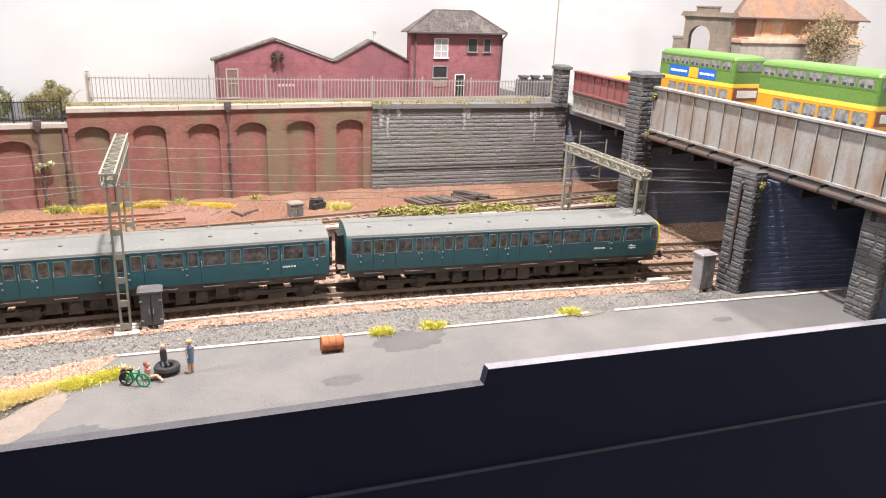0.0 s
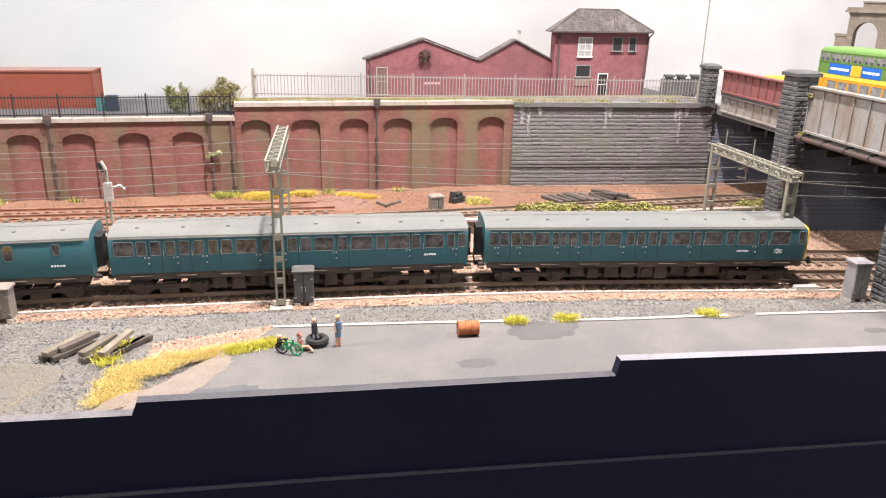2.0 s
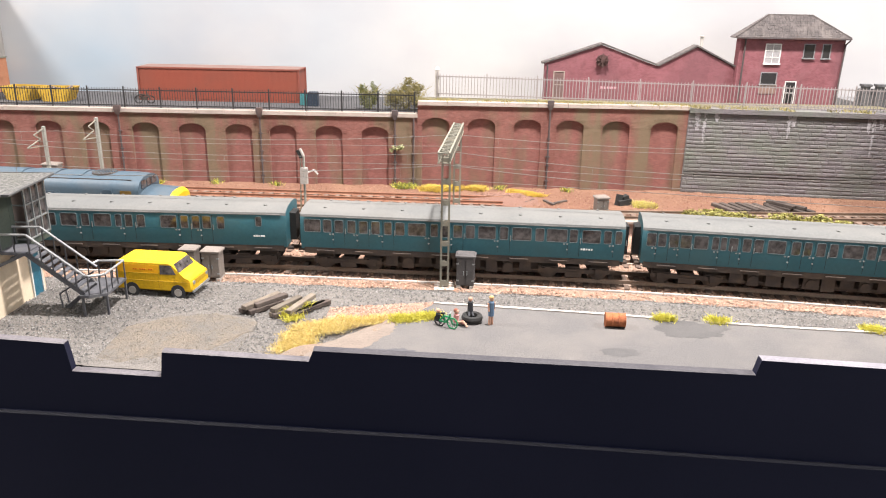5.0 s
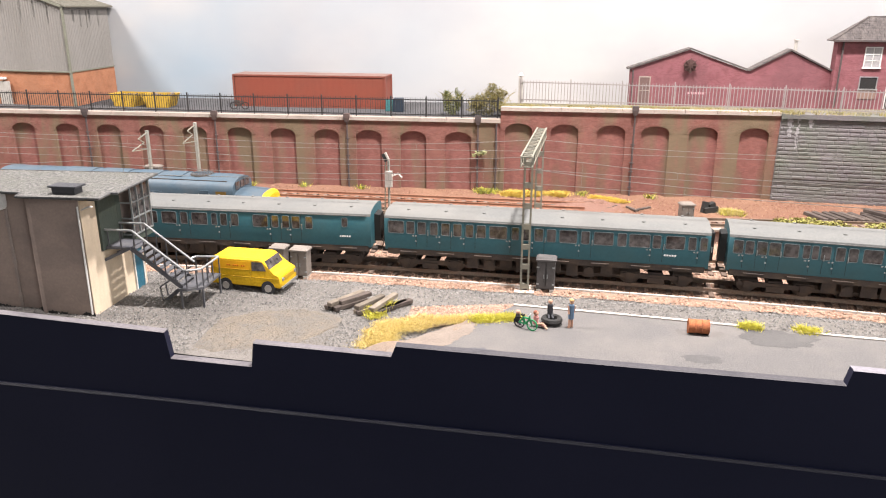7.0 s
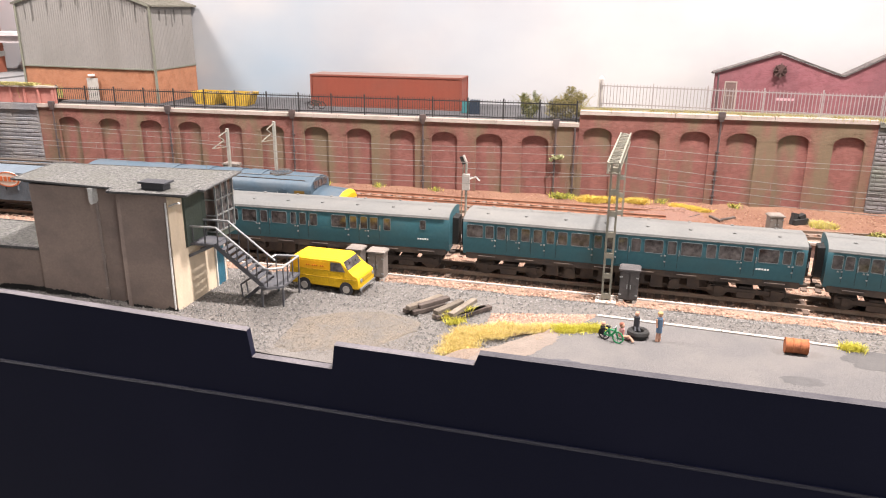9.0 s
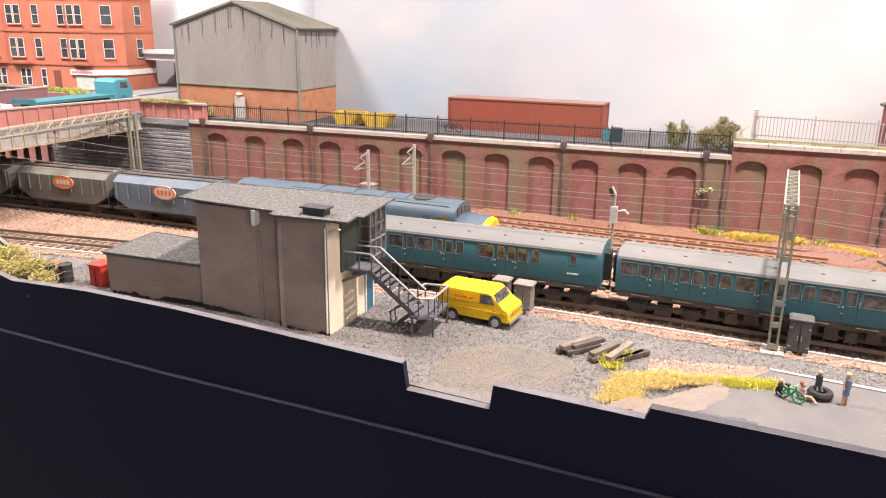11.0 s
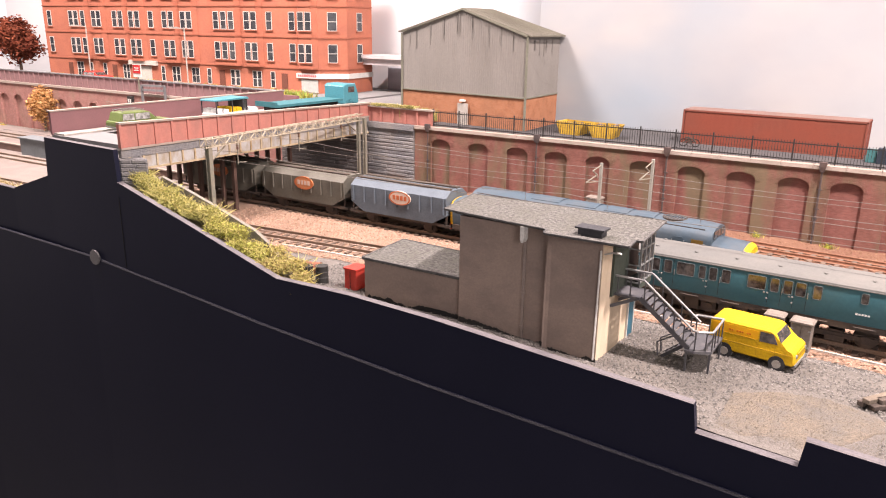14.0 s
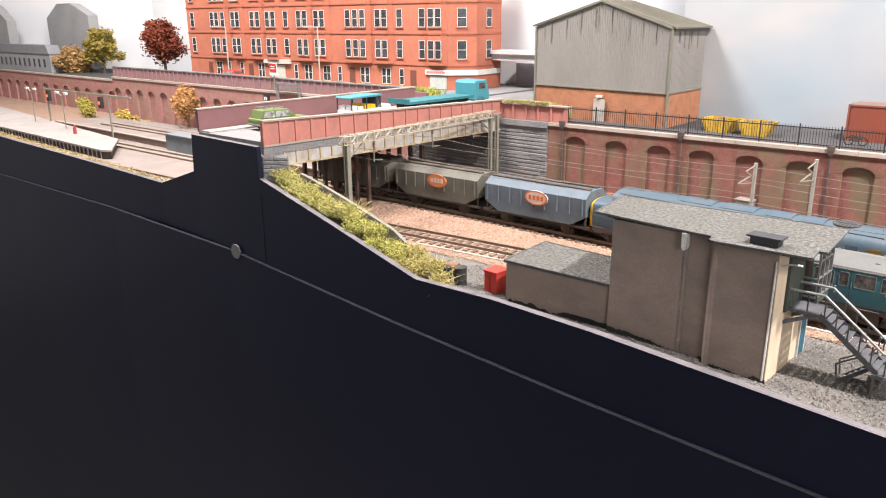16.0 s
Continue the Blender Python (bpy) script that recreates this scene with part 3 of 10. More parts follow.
# ---- brick retaining wall with blind arches ----
def arch_wall(name, x0, x1, ztop, arches, y, half=12.0, spring=53.5, rise=6.5, base=0.0, recess=2.6, label="", material=M_BRICK, panel=M_BRICK2, sides=10, coping=True, thick=8):
    """A brick wall along x, with blind arches sunk into its face."""
    w = thing(name, label=label, category="wall", kind="structure")
    bm = bmesh.new()

    def quad(*ps):
        bm.faces.new([bm.verts.new(p) for p in ps])
    left = x0
    back = y + recess
    for c in arches:
        a, b = c - half, c + half
        quad((left, y, base), (a, y, base), (a, y, ztop), (left, y, ztop))
        arc = [(c + half * math.cos(math.pi - math.pi * i / sides), spring + rise * math.sin(math.pi * i / sides)) for i in range(sides + 1)]
        for (xa, za), (xb, zb) in zip(arc, arc[1:]):
            quad((xa, y, za), (xb, y, zb), (xb, y, ztop), (xa, y, ztop))
            quad((xa, y, za), (xa, back, za), (xb, back, zb), (xb, y, zb))
        quad((a, y, base), (a, back, base), (a, back, spring), (a, y, spring))
        quad((b, y, base), (b, y, spring), (b, back, spring), (b, back, base))
        left = b
    quad((left, y, base), (x1, y, base), (x1, y, ztop), (left, y, ztop))
    quad((x0, y, ztop), (x1, y, ztop), (x1, y + thick, ztop), (x0, y + thick, ztop))
    for xe in (x0, x1):
        quad((xe, y, base), (xe, y + thick, base), (xe, y + thick, ztop), (xe, y, ztop))
    quad((x0, y + thick, base), (x1, y + thick, base), (x1, y + thick, ztop), (x0, y + thick, ztop))
    bmesh.ops.remove_doubles(bm, verts=bm.verts[:], dist=0.01)
    part("brick_face", bm, material, w)
    for c in arches:
        bm = bmesh.new()
        pts = [(c - half - 0.1, base), (c + half + 0.1, base)] + [(c + (half + 0.1) * math.cos(math.pi * i / sides), spring + (rise + 0.1) * math.sin(math.pi * i / sides)) for i in range(sides + 1)]
        bm.faces.new([bm.verts.new((px, back + 0.02, pz)) for px, pz in pts])
        part("arch_panel", bm, panel, w)
        bm = bmesh.new()
        for k, r in enumerate((0.0, 1.5, 3.0)):
            for i in range(18):
                t0, t1 = math.pi * (i + 0.06) / 18, math.pi * (i + 0.94) / 18
                q = [(c + (half + r + d) * math.cos(t), spring + (rise + r + d) * math.sin(t)) for t, d in ((t0, 0.05), (t1, 0.05), (t1, 1.4), (t0, 1.4))]
                loft(bm, [[(px, y - 0.35 + 0.1 * k, pz) for px, pz in q], [(px, y + 0.2, pz) for px, pz in q]])
        part("arch_ring", bm, material, w)
    if coping:
        bm = bmesh.new()
        n = int((x1 - x0) / 24)
        for i in range(n):
            a, b = x0 + (x1 - x0) * i / n, x0 + (x1 - x0) * (i + 1) / n
            box(bm, a + 0.08, b - 0.08, y - 1.6, y + thick + 1, ztop, ztop + 3.2, 0.25)
        part("coping", bm, M_COPING, w, "pale stone coping slabs")
        bm = bmesh.new()
        box(bm, x0, x1, y - 0.7, y, ztop - 2.0, ztop - 0.05)
        part("string_course", bm, material, w)
    return w


arch_wall("wall_low_arches", -553, -14, 69, [-520, -474, -429, -387, -344, -301, -257, -215, -173.5, -134, -93, -52], 700, base=2, label="weathered red-brown brick retaining wall with blind arches, green-stained piers")
arch_wall("wall_high_arches", -14.2, 223, 80, [2, 42.5, 83, 120.5, 161, 203.5], 699.4, base=2, spring=62.5, label="taller brick retaining wall with blind arches and a pale coping")


# ---- rock-faced stone ----
def stone_face(parent, a, b, z0, z1, course, length, material, seed=1, batter=0.0, proud=1.1, as_parts=0, name="stone", out=-1, joint=0.1):
    """Courses of rough blocks on a face from a to b in plan; out: side on which they stand proud."""
    a, b = Vector((*a, 0)), Vector((*b, 0))
    d = (b - a)
    total = d.length
    d.normalize()
    nrm = Vector((d.y, -d.x, 0)) * (1 if out < 0 else -1)
    r = random.Random(seed)
    rows = max(1, round((z1 - z0) / course))
    h = (z1 - z0) / rows
    made = 0
    bm = bmesh.new()
    for j in range(rows):
        s = -r.random() * length
        while s < total:
            w = length * r.uniform(0.7, 1.35)
            p, q = max(0, s) + joint * 1.2, min(total, s + w) - joint * 1.2
            s += w
            if q - p < 0.8:
                continue
            zb, zt = z0 + j * h + joint, z0 + (j + 1) * h - joint
            lean = batter * (1 - (zb - z0) / (z1 - z0))
            f = proud * r.uniform(0.45, 1.1)
            cx, cz = (p + q) / 2 + r.uniform(-0.15, 0.15) * (q - p), (zb + zt) / 2 + r.uniform(-0.15, 0.2) * h
            target = bmesh.new() if made < as_parts else bm
            base4 = [a + d * u + nrm * (lean + 0.02) + Vector((0, 0, v)) for u, v in ((p, zb), (q, zb), (q, zt), (p, zt))]
            k = 0.62 if joint > 0.05 else 0.42
            ku = 1 - 2 * min(0.19 * (q - p), 0.8) / (q - p)
            top4 = [a + d * ((p + q) / 2 + (u - (p + q) / 2) * ku) + nrm * (lean + f * r.uniform(0.75, 1.1)) + Vector((0, 0, cz + (v - cz) * k)) for u, v in ((p, zb), (q, zb), (q, zt), (p, zt))]
            B, T = [target.verts.new(v) for v in base4], [target.verts.new(v) for v in top4]
            target.faces.new(T)
            for i in range(4):
                target.faces.new((B[i], B[(i + 1) % 4], T[(i + 1) % 4], T[i]))
            if target is not bm:
                part(name, target, material, parent)
                made += 1
    if len(bm.faces):
        ob = part("stone_courses", bm, material, parent)
        ob["kind"] = "stuff"
    else:
        bm.free()


def stone_block(parent, corners, z0, z1, material, seed=1, course=3.4, length=8, proud=1.0, faces=None, core=None):
    """A solid of stone: a core with rough courses on the given faces of its plan."""
    bm = bmesh.new()
    loft(bm, [[(x, y, z) for x, y in corners] for z in (z0, z1)])
    part("core", bm, core or material, parent)
    n = len(corners)
    for i in range(n) if faces is None else faces:
        stone_face(parent, corners[i], corners[(i + 1) % n], z0, z1 - 0.1, course, length, material, seed + i, proud=proud)


M_WALLSTONE = mat("weathered_wall_stone", (0.150, 0.132, 0.134), (0.120, 0.107, 0.110), (0.118, 0.130, 0.100), rough=0.88, fine=2.2, coarse=30, bump=0.5, depth=0.4, amount=0.85, vary=0.07)
M_WALLCORE = mat("stone_wall_joints", (0.150, 0.128, 0.130), (0.118, 0.102, 0.105), (0.118, 0.125, 0.095), rough=0.9, coarse=17)
stone_wall = thing("wall_stone", label="blue-grey rock-faced stone retaining wall with white lime streaks", category="wall", kind="structure")
bm = bmesh.new()
loft(bm, [[(223.2, 699, z), (408, 679, z), (408, 708, z), (223.2, 708, z)] for z in (1, 80)])
part("core", bm, M_WALLCORE, stone_wall)
stone_face(stone_wall, (223.5, 699), (408, 679), 3, 24, 3.5, 8.6, M_WALLSTONE, 5, batter=1.2, proud=0.46, joint=0.02, as_parts=0)
bm = bmesh.new()
loft(bm, [[(223.2, 697.9, z), (408, 677.9, z), (408, 690, z), (223.2, 705, z)] for z in (24, 25.4)])
part("string_course", bm, M_WALLSTONE, stone_wall)
stone_face(stone_wall, (223.5, 699), (408, 679), 26, 78, 3.45, 8.6, M_WALLSTONE, 6, batter=0.8, proud=0.46, joint=0.02, as_parts=300)
bm = bmesh.new()
loft(bm, [[(223.2, 696.8, z), (408, 676.8, z), (408, 710, z), (223.2, 710, z)] for z in (78, 82)])
part("coping", bm, M_WALLSTONE, stone_wall, "smooth grey stone coping")

# ---- upper level ----
bm = bmesh.new()
loft(bm, [[(-553, 708.2, z), (-14.3, 708.2, z), (-14.3, 826, z), (-553, 826, z)] for z in (20, 70.8)])
solo("upper_ground", bm, M_UPPER, "grey surface of the upper yard behind the arched wall", "ground", "structure")
bm = bmesh.new()
loft(bm, [[(-14.2, 707.6, z), (223, 708.2, z), (408, 708.2, z), (408, 741, z), (-14.2, 744, z)] for z in (20, 81.5)])
box(bm, -14.2, 408, 745, 826, 20, 69)
solo("upper_bank", bm, mat("scrubby_soil", (0.15, 0.128, 0.085), (0.10, 0.085, 0.055), (0.16, 0.15, 0.07), coarse=14, fine=1.2, bump=0.7), "scrubby soil behind the higher wall", "ground", "structure")

# ---- diesel railcar train ----
def car_section(x, hw=17.2, floor=19.3, cant=39.9, top=44.6, sx=1.0):
    """Cross-section of a coach body at x: tumblehome sides and an arched roof."""
    pts = [(-hw * 0.94, floor), (-hw, floor + 7), (-hw, cant - 6), (-hw * 0.975, cant)]
    for i in range(1, 12):
        t = math.pi * (1 - i / 12)
        pts.append((hw * 0.975 * math.cos(t), cant + (top - cant) * math.sin(t) ** 0.8))
    pts += [(hw * 0.975, cant), (hw, cant - 6), (hw, floor + 7), (hw * 0.94, floor)]
    return [(x, y * sx, z) for y, z in pts]


def rounded(w, h, r, n=3):
    out = []
    for cx, cz, a0 in ((w / 2 - r, h / 2 - r, 0), (-w / 2 + r, h / 2 - r, 90), (-w / 2 + r, -h / 2 + r, 180), (w / 2 - r, -h / 2 + r, 270)):
        for i in range(n + 1):
            a = radians(a0 + 90 * i / n)
            out.append((cx + r * math.cos(a), cz + r * math.sin(a)))
    return out


WINDOW_MESH = {}


def window_meshes(w, h, rim=None, glass=None, t=0.7):
    """Frame and pane of a coach window, facing -y, shared by all windows of that size."""
    key = (round(w, 1), round(h, 1), rim)
    if key not in WINDOW_MESH:
        o, i = rounded(w, h, 1.1), rounded(w - t, h - t, 0.8)
        bm = bmesh.new()
        n = len(o)
        rings = [[bm.verts.new((x, y, z)) for x, z in ring] for ring, y in ((o, 0.1), (o, -0.22), (i, -0.22), (i, 0.05))]
        for a, b in zip(rings, rings[1:]):
            for k in range(n):
                bm.faces.new((a[k], a[(k + 1) % n], b[(k + 1) % n], b[k]))
        fr = mesh_of("frame", bm, rim or M_DARKFRAME)
        bm = bmesh.new()
        bm.faces.new([bm.verts.new((x, -0.06, z)) for x, z in i])
        WINDOW_MESH[key] = (fr, mesh_of("pane", bm, glass or M_WGLASS))
    return WINDOW_MESH[key]


def side_window(parent, x, z, w, h, side, y=18.4):
    fr, pa = window_meshes(w, h)
    ob = part("window", fr, None, parent)
    ob.matrix_basis = pose(x / 1000, -y / 1000, z / 1000) if side < 0 else pose(x / 1000, y / 1000, z / 1000, 0, 0, 180)
    p = part("pane", pa, None, ob)
    return ob


def wheel_mesh(r=6.2):
    bm = bmesh.new()
    ycyl(bm, 0, 0, r, -1.2, 1.2, 18)
    ycyl(bm, 0, 0, r + 0.7, 0.9, 1.4, 18)
    ycyl(bm, 0, 0, r * 0.7, -1.5, -1.2, 14)
    ycyl(bm, 0, 0, 1.4, -2.2, -1.5, 8)
    return mesh_of("wheel", bm, M_UNDER, smooth=True)


WHEEL = None


def bogie(parent, x, wheelbase=34.0, axles=2, r=6.0, half=12.5):
    global WHEEL
    if WHEEL is None:
        WHEEL = wheel_mesh(6.0)
    bm = bmesh.new()
    for s in (-1, 1):
        y = s * half
        box(bm, x - wheelbase / 2 - 6, x + wheelbase / 2 + 6, y - 0.9, y + 0.9, 9.5, 12.2)
        box(bm, x - 5, x + 5, y - 1.3, y + 1.3, 7, 10.5)
        for k in range(axles):
            ax = x - wheelbase / 2 + wheelbase * k / (axles - 1)
            box(bm, ax - 2.2, ax + 2.2, y - 1.5, y + 1.5, 8.6, 13)
            bar(bm, (ax - 6, y, 13), (ax + 6, y, 13), 1.0, 0.7)
            for d in (-5, 5):
                cyl(bm, (ax + d, y), 0.9, 9.5, 13, 6)
    box(bm, x - 4, x + 4, -half, half, 9, 13.5)
    for e in (-1, 1):
        box(bm, x + e * (wheelbase / 2 + 5), x + e * (wheelbase / 2 + 6), -half, half, 10, 12)
    b = part("bogie", bm, M_UNDER, parent)
    for k in range(axles):
        ax = x - wheelbase / 2 + wheelbase * k / (axles - 1)
        for s in (-1, 1):
            w = part("wheel", WHEEL, None, b)
            w.matrix_basis = pose(ax / 1000, s * 8.7 / 1000, (4.6 + r) / 1000, 0, 0, 0 if s < 0 else 180)
    return b


# spans of the windows along a car, in millimetres from its left end
WIN_TRAILER = [(2.6, 12.8), (14.5, 19.6), (21.8, 27.0), (29.8, 34.6), (37.0, 42.2), (44.6, 49.7), (52.5, 57.2), (59.5, 65.0), (67.4, 78.2), (81.3, 85.6), (87.9, 92.5), (95.2, 100.5), (102.8, 108.1), (110.4, 120.9), (123.5, 128.4), (131.0, 142.5), (145.0, 150.2), (151.8, 164.0), (165.5, 170.2), (173.1, 183.8), (186.0, 190.3), (192.7, 196.6)]
WIN_BRAKE = [(2.6, 7.2), (12.7, 25.3), (28.8, 34.2), (36.6, 47.2), (49.7, 54.2), (57.4, 67.6), (70.5, 75.3), (78.4, 89.0), (91.9, 95.7), (98.0, 102.5), (105.4, 110.3), (120.2, 130.2), (132.9, 137.4), (140.0, 144.6), (146.5, 151.7), (155.6, 160.1)]
WIN_DRIVER = [(2.8, 8.1), (9.3, 13.9), (15.6, 21.1), (22.2, 28.4), (30, 38), (40.3, 44), (45, 48.4), (49.7, 54.8), (57.5, 62.2), (63.9, 68.9), (71.5, 81.4), (84.8, 89.6), (91.6, 95.8), (98.4, 103.2), (105.5, 109.9), (112.9, 123.6), (125.9, 130.6), (133.1, 143.6), (146.7, 151.4), (153.8, 164.6), (166.7, 171.3), (174.8, 186.4), (192, 196)]
CAR_LEN = 198.5


def railcar(cx, kind, label):
    """One coach of the train on the front line; kind: brake (cab at -x), trailer, driver (cab at +x)."""
    y0, y1 = T1(cx - 80), T1(cx + 80)
    ang = math.degrees(math.atan2(y1 - y0, 160))
    car = thing("railcar", cx, (y0 + y1) / 2, 0, ang, label, "railcar", "cars of the train")
    L = CAR_LEN / 2
    bm = bmesh.new()
    secs = []
    if kind == "brake":
        secs += [car_section(-L + 0.2, 15.7, 19.8, 37.8, 41.2), car_section(-L + 2.5, 16.7, 19.5, 39.4, 43.6)]
    secs += [car_section(-L + (5 if kind == "brake" else 0)), car_section(-L / 2), car_section(0), car_section(L / 2), car_section(L - (5 if kind == "driver" else 0))]
    if kind == "driver":
        secs += [car_section(L - 2.5, 16.7, 19.5, 39.4, 43.6), car_section(L - 0.2, 15.7, 19.8, 37.8, 41.2)]
    loft(bm, secs)
    for f in bm.faces:
        f.material_index = 0
    bm.normal_update()
    for f in bm.faces:
        c = f.calc_center_median()
        if c.z > 40.0 and abs(f.normal.x) < 0.8:
            f.material_index = 1
    body = part("body", bm, [M_BLUE, M_ROOFG], car, "rail-blue body with a dusty grey roof", smooth=True)
    # gutters, roof ribs and vents
    bm = bmesh.new()
    for s in (-1, 1):
        bar(bm, (-L + 3, s * 17.0, 40.3), (L - 3, s * 17.0, 40.3), 0.5, 0.5)
    part("gutter", bm, M_ROOFG, car)
    rr = random.Random(7)
    for i in range(8):
        for s in (-1, 1):
            bm = bmesh.new()
            cyl(bm, (-L + 14 + i * 24.3, s * 8.5), 1.4, 42.8, 44.6, 8, 1.0)
            part("roof_vent", bm, M_ROOFG, body)
    wins = {"brake": WIN_BRAKE, "trailer": WIN_TRAILER, "driver": WIN_DRIVER}[kind]
    for a, b in wins:
        for s in (-1, 1):
            side_window(body, -L + (a + b) / 2, 34.6, b - a + 0.4, 8.4, s, 17.22)
    if kind == "brake":
        for s in (-1, 1):
            side_window(body, -L + 181.5, 35.8, 4.0, 6.4, s, 17.22)
    # door lines, handles, grab rails
    bm = bmesh.new()
    bh = bmesh.new()
    doors = [a for a, b in wins if b - a < 6.2][1::2]
    for dx in doors:
        for s in (-1, 1):
            for e in (-0.9, 6.0):
                bar(bm, (-L + dx + e, s * 17.24, 22), (-L + dx + e, s * 17.24, 39.4), 0.16, 0.12)
            bar(bh, (-L + dx + 6.6, s * 17.5, 30), (-L + dx + 6.6, s * 17.5, 33.5), 0.45)
            for q in (26, 29.5):
                bar(bh, (-L + dx - 1.6, s * 17.3, q), (-L + dx - 0.9, s * 17.7, q), 0.7)
            box(bh, -L + dx - 3.6, -L + dx - 2.6, s * 17.35 - 0.25, s * 17.35 + 0.25, 29, 29.8)
    part("door_line", bm, M_BLACK, body)["kind"] = "stuff"
    part("door_handle", bh, M_WFRAME, body)["kind"] = "stuff"
    # step boards and underframe
    bm = bmesh.new()
    box(bm, -L + 2, L - 2, -16.5, 16.5, 16.5, 20.2)
    for s in (-1, 1):
        for i in range(8):
            x = -L + 10 + i * 24
            box(bm, x, x + 11, s * 16.6 - 1.0, s * 16.6 + 1.0, 18.2, 18.8)
    part("solebar", bm, M_UNDER, car)
    ru = random.Random(len(label))
    for i in range(9):
        x = -L + 53 + i * 10.4
        w, h = ru.uniform(6.5, 10), ru.uniform(4.5, 8.5)
        for s in (-1, 1):
            bm = bmesh.new()
            box(bm, x, x + w, s * 12 - 3, s * 12 + 3, 16.5 - h, 16.6, 0.3)
            if i % 3 == 1:
                ycyl(bm, x + w / 2, 12.5, 3.0, s * 12 - 3.6, s * 12 + 3.6, 10)
            part("equipment_box", bm, M_UNDER, car)
    bm = bmesh.new()
    box(bm, -L + 50, L - 50, -9, 9, 7.5, 16.6)
    bar(bm, (-L + 50, -13.8, 11), (L - 50, -13.8, 11), 0.8)
    bar(bm, (-L + 50, 13.8, 11), (L - 50, 13.8, 11), 0.8)
    part("engine_casing", bm, M_UNDER, car)
    for bx in (-L + 29, L - 29):
        bogie(car, bx, 31)
    # ends: corridor gangway or cab
    for e, cab in ((-1, kind == "brake"), (1, kind == "driver")):
        if cab:
            bm = bmesh.new()
            prof = [(y, z) for _, y, z in car_section(0, 15.8, 19.8, 37.9, 41.4)]
            loft(bm, [[(e * (L - 0.3), y, z) for y, z in prof], [(e * (L + 0.9), y * 0.97, 19.5 + (z - 19.5) * 0.985) for y, z in prof]])
            end = part("cab_front", bm, M_YEL, car, "yellow cab front", smooth=True)
            for y in (-10.2, 0, 10.2):
                bm = bmesh.new()
                pr = rounded(7.6 if y else 8.6, 8.0, 1.0)
                loft(bm, [[(e * (L + 0.7), y + q, 34.8 + z) for q, z in pr], [(e * (L + 1.25), y + q, 34.8 + z) for q, z in pr]])
                part("cab_window", bm, M_WGLASS, end)
            for y in (-11, 11):
                bm = bmesh.new()
                bar(bm, (e * (L + 0.8), y, 25.5), (e * (L + 1.6), y, 25.5), 2.6, sides=10)
                part("marker_light", bm, M_WFRAME, end)
            for y in (-11.5, 11.5):
                bm = bmesh.new()
                bar(bm, (e * (L - 1), y, 18.5), (e * (L + 5), y, 18.5), 1.7, sides=8)
                bar(bm, (e * (L + 5), y, 18.5), (e * (L + 6), y, 18.5), 4.6, sides=12)
                part("buffer", bm, M_UNDER, car)
            for y in (-4, 0, 4):
                bm = bmesh.new()
                tube(bm, [(e * (L + 1), y, 20), (e * (L + 2.6), y, 17), (e * (L + 2.2), y, 13)], 0.6, 6)
                part("hose", bm, M_BLACK, car)
        else:
            bm = bmesh.new()
            loft(bm, [[(e * (L - 0.5), y, z) for y, z in ((-6, 21), (6, 21), (6, 39), (-6, 39))], [(e * (L + 3.8), y, z) for y, z in ((-5.4, 21), (5.4, 21), (5.4, 38.4), (-5.4, 38.4))]])
            part("gangway", bm, M_BLACK, car)
            bm = bmesh.new()
            for y in (-11.5, 11.5):
                bar(bm, (e * (L - 1), y, 17.5), (e * (L + 3), y, 17.5), 2.4, sides=8)
            bar(bm, (e * (L - 1), 0, 14.5), (e * (L + 4.2), 0, 14.5), 2.0)
            tube(bm, [(e * L, 8, 20), (e * (L + 3.4), 7, 16), (e * (L + 2), 6, 12)], 0.5, 6)
            part("coupling", bm, M_UNDER, car)
    # lettering that cannot be read, and the white emblem
    bm = bmesh.new()
    xs = {"brake": (-L + 178, -L + 19), "trailer": (L - 26, None), "driver": (-L + 154, -L + 180)}[kind]
    for s in (-1, 1):
        for k in range(5):
            box(bm, xs[0] + k * 1.5, xs[0] + k * 1.5 + 1.1, s * 17.22 - 0.1, s * 17.22 + 0.1, 26.0, 27.0)
        if xs[1] is not None:
            for z in (25.4, 26.8):
                box(bm, xs[1] - 2.5, xs[1] + 2.5, s * 17.22 - 0.12, s * 17.22 + 0.12, z, z + 0.5)
            for q in (-1, 1):
                bar(bm, (xs[1] - 0.9, s * 17.24, 26.4 - q * 1.5), (xs[1] + 0.9, s * 17.24, 26.4 + q * 0.1), 0.25, 0.5)
    part("white_marking", bm, mat("white_transfer", (0.75, 0.76, 0.74), rough=0.5, bump=0), body, "small white markings")["kind"] = "stuff"
    return car


END = 332.0   # the train's right-hand end
railcar(END - CAR_LEN / 2, "driver", "rail-blue diesel railcar coach with yellow cab end and alloy-framed windows")
railcar(END - CAR_LEN * 1.5 - 10, "trailer", "rail-blue diesel railcar centre coach with a dusty grey roof")
railcar(END - CAR_LEN * 2.5 - 20, "brake", "rail-blue diesel railcar coach with guard's compartment and yellow cab")


# ---- right-hand road bridge ----
M_GIRDER = mat("grey_girder_paint", (0.262, 0.252, 0.238), (0.20, 0.19, 0.18), (0.165, 0.105, 0.068), rough=0.6, fine=1.6, coarse=11, bump=0.2, amount=0.95, stretch=(1, 1, 0.35))
M_REDGIRDER = mat("dull_red_girder_paint", (0.215, 0.075, 0.07), (0.17, 0.063, 0.06), (0.13, 0.075, 0.07), rough=0.65, coarse=12, amount=0.6)
M_ROAD = mat("road_surface", (0.19, 0.185, 0.185), (0.14, 0.14, 0.14), (0.23, 0.22, 0.21), rough=0.95, coarse=50)


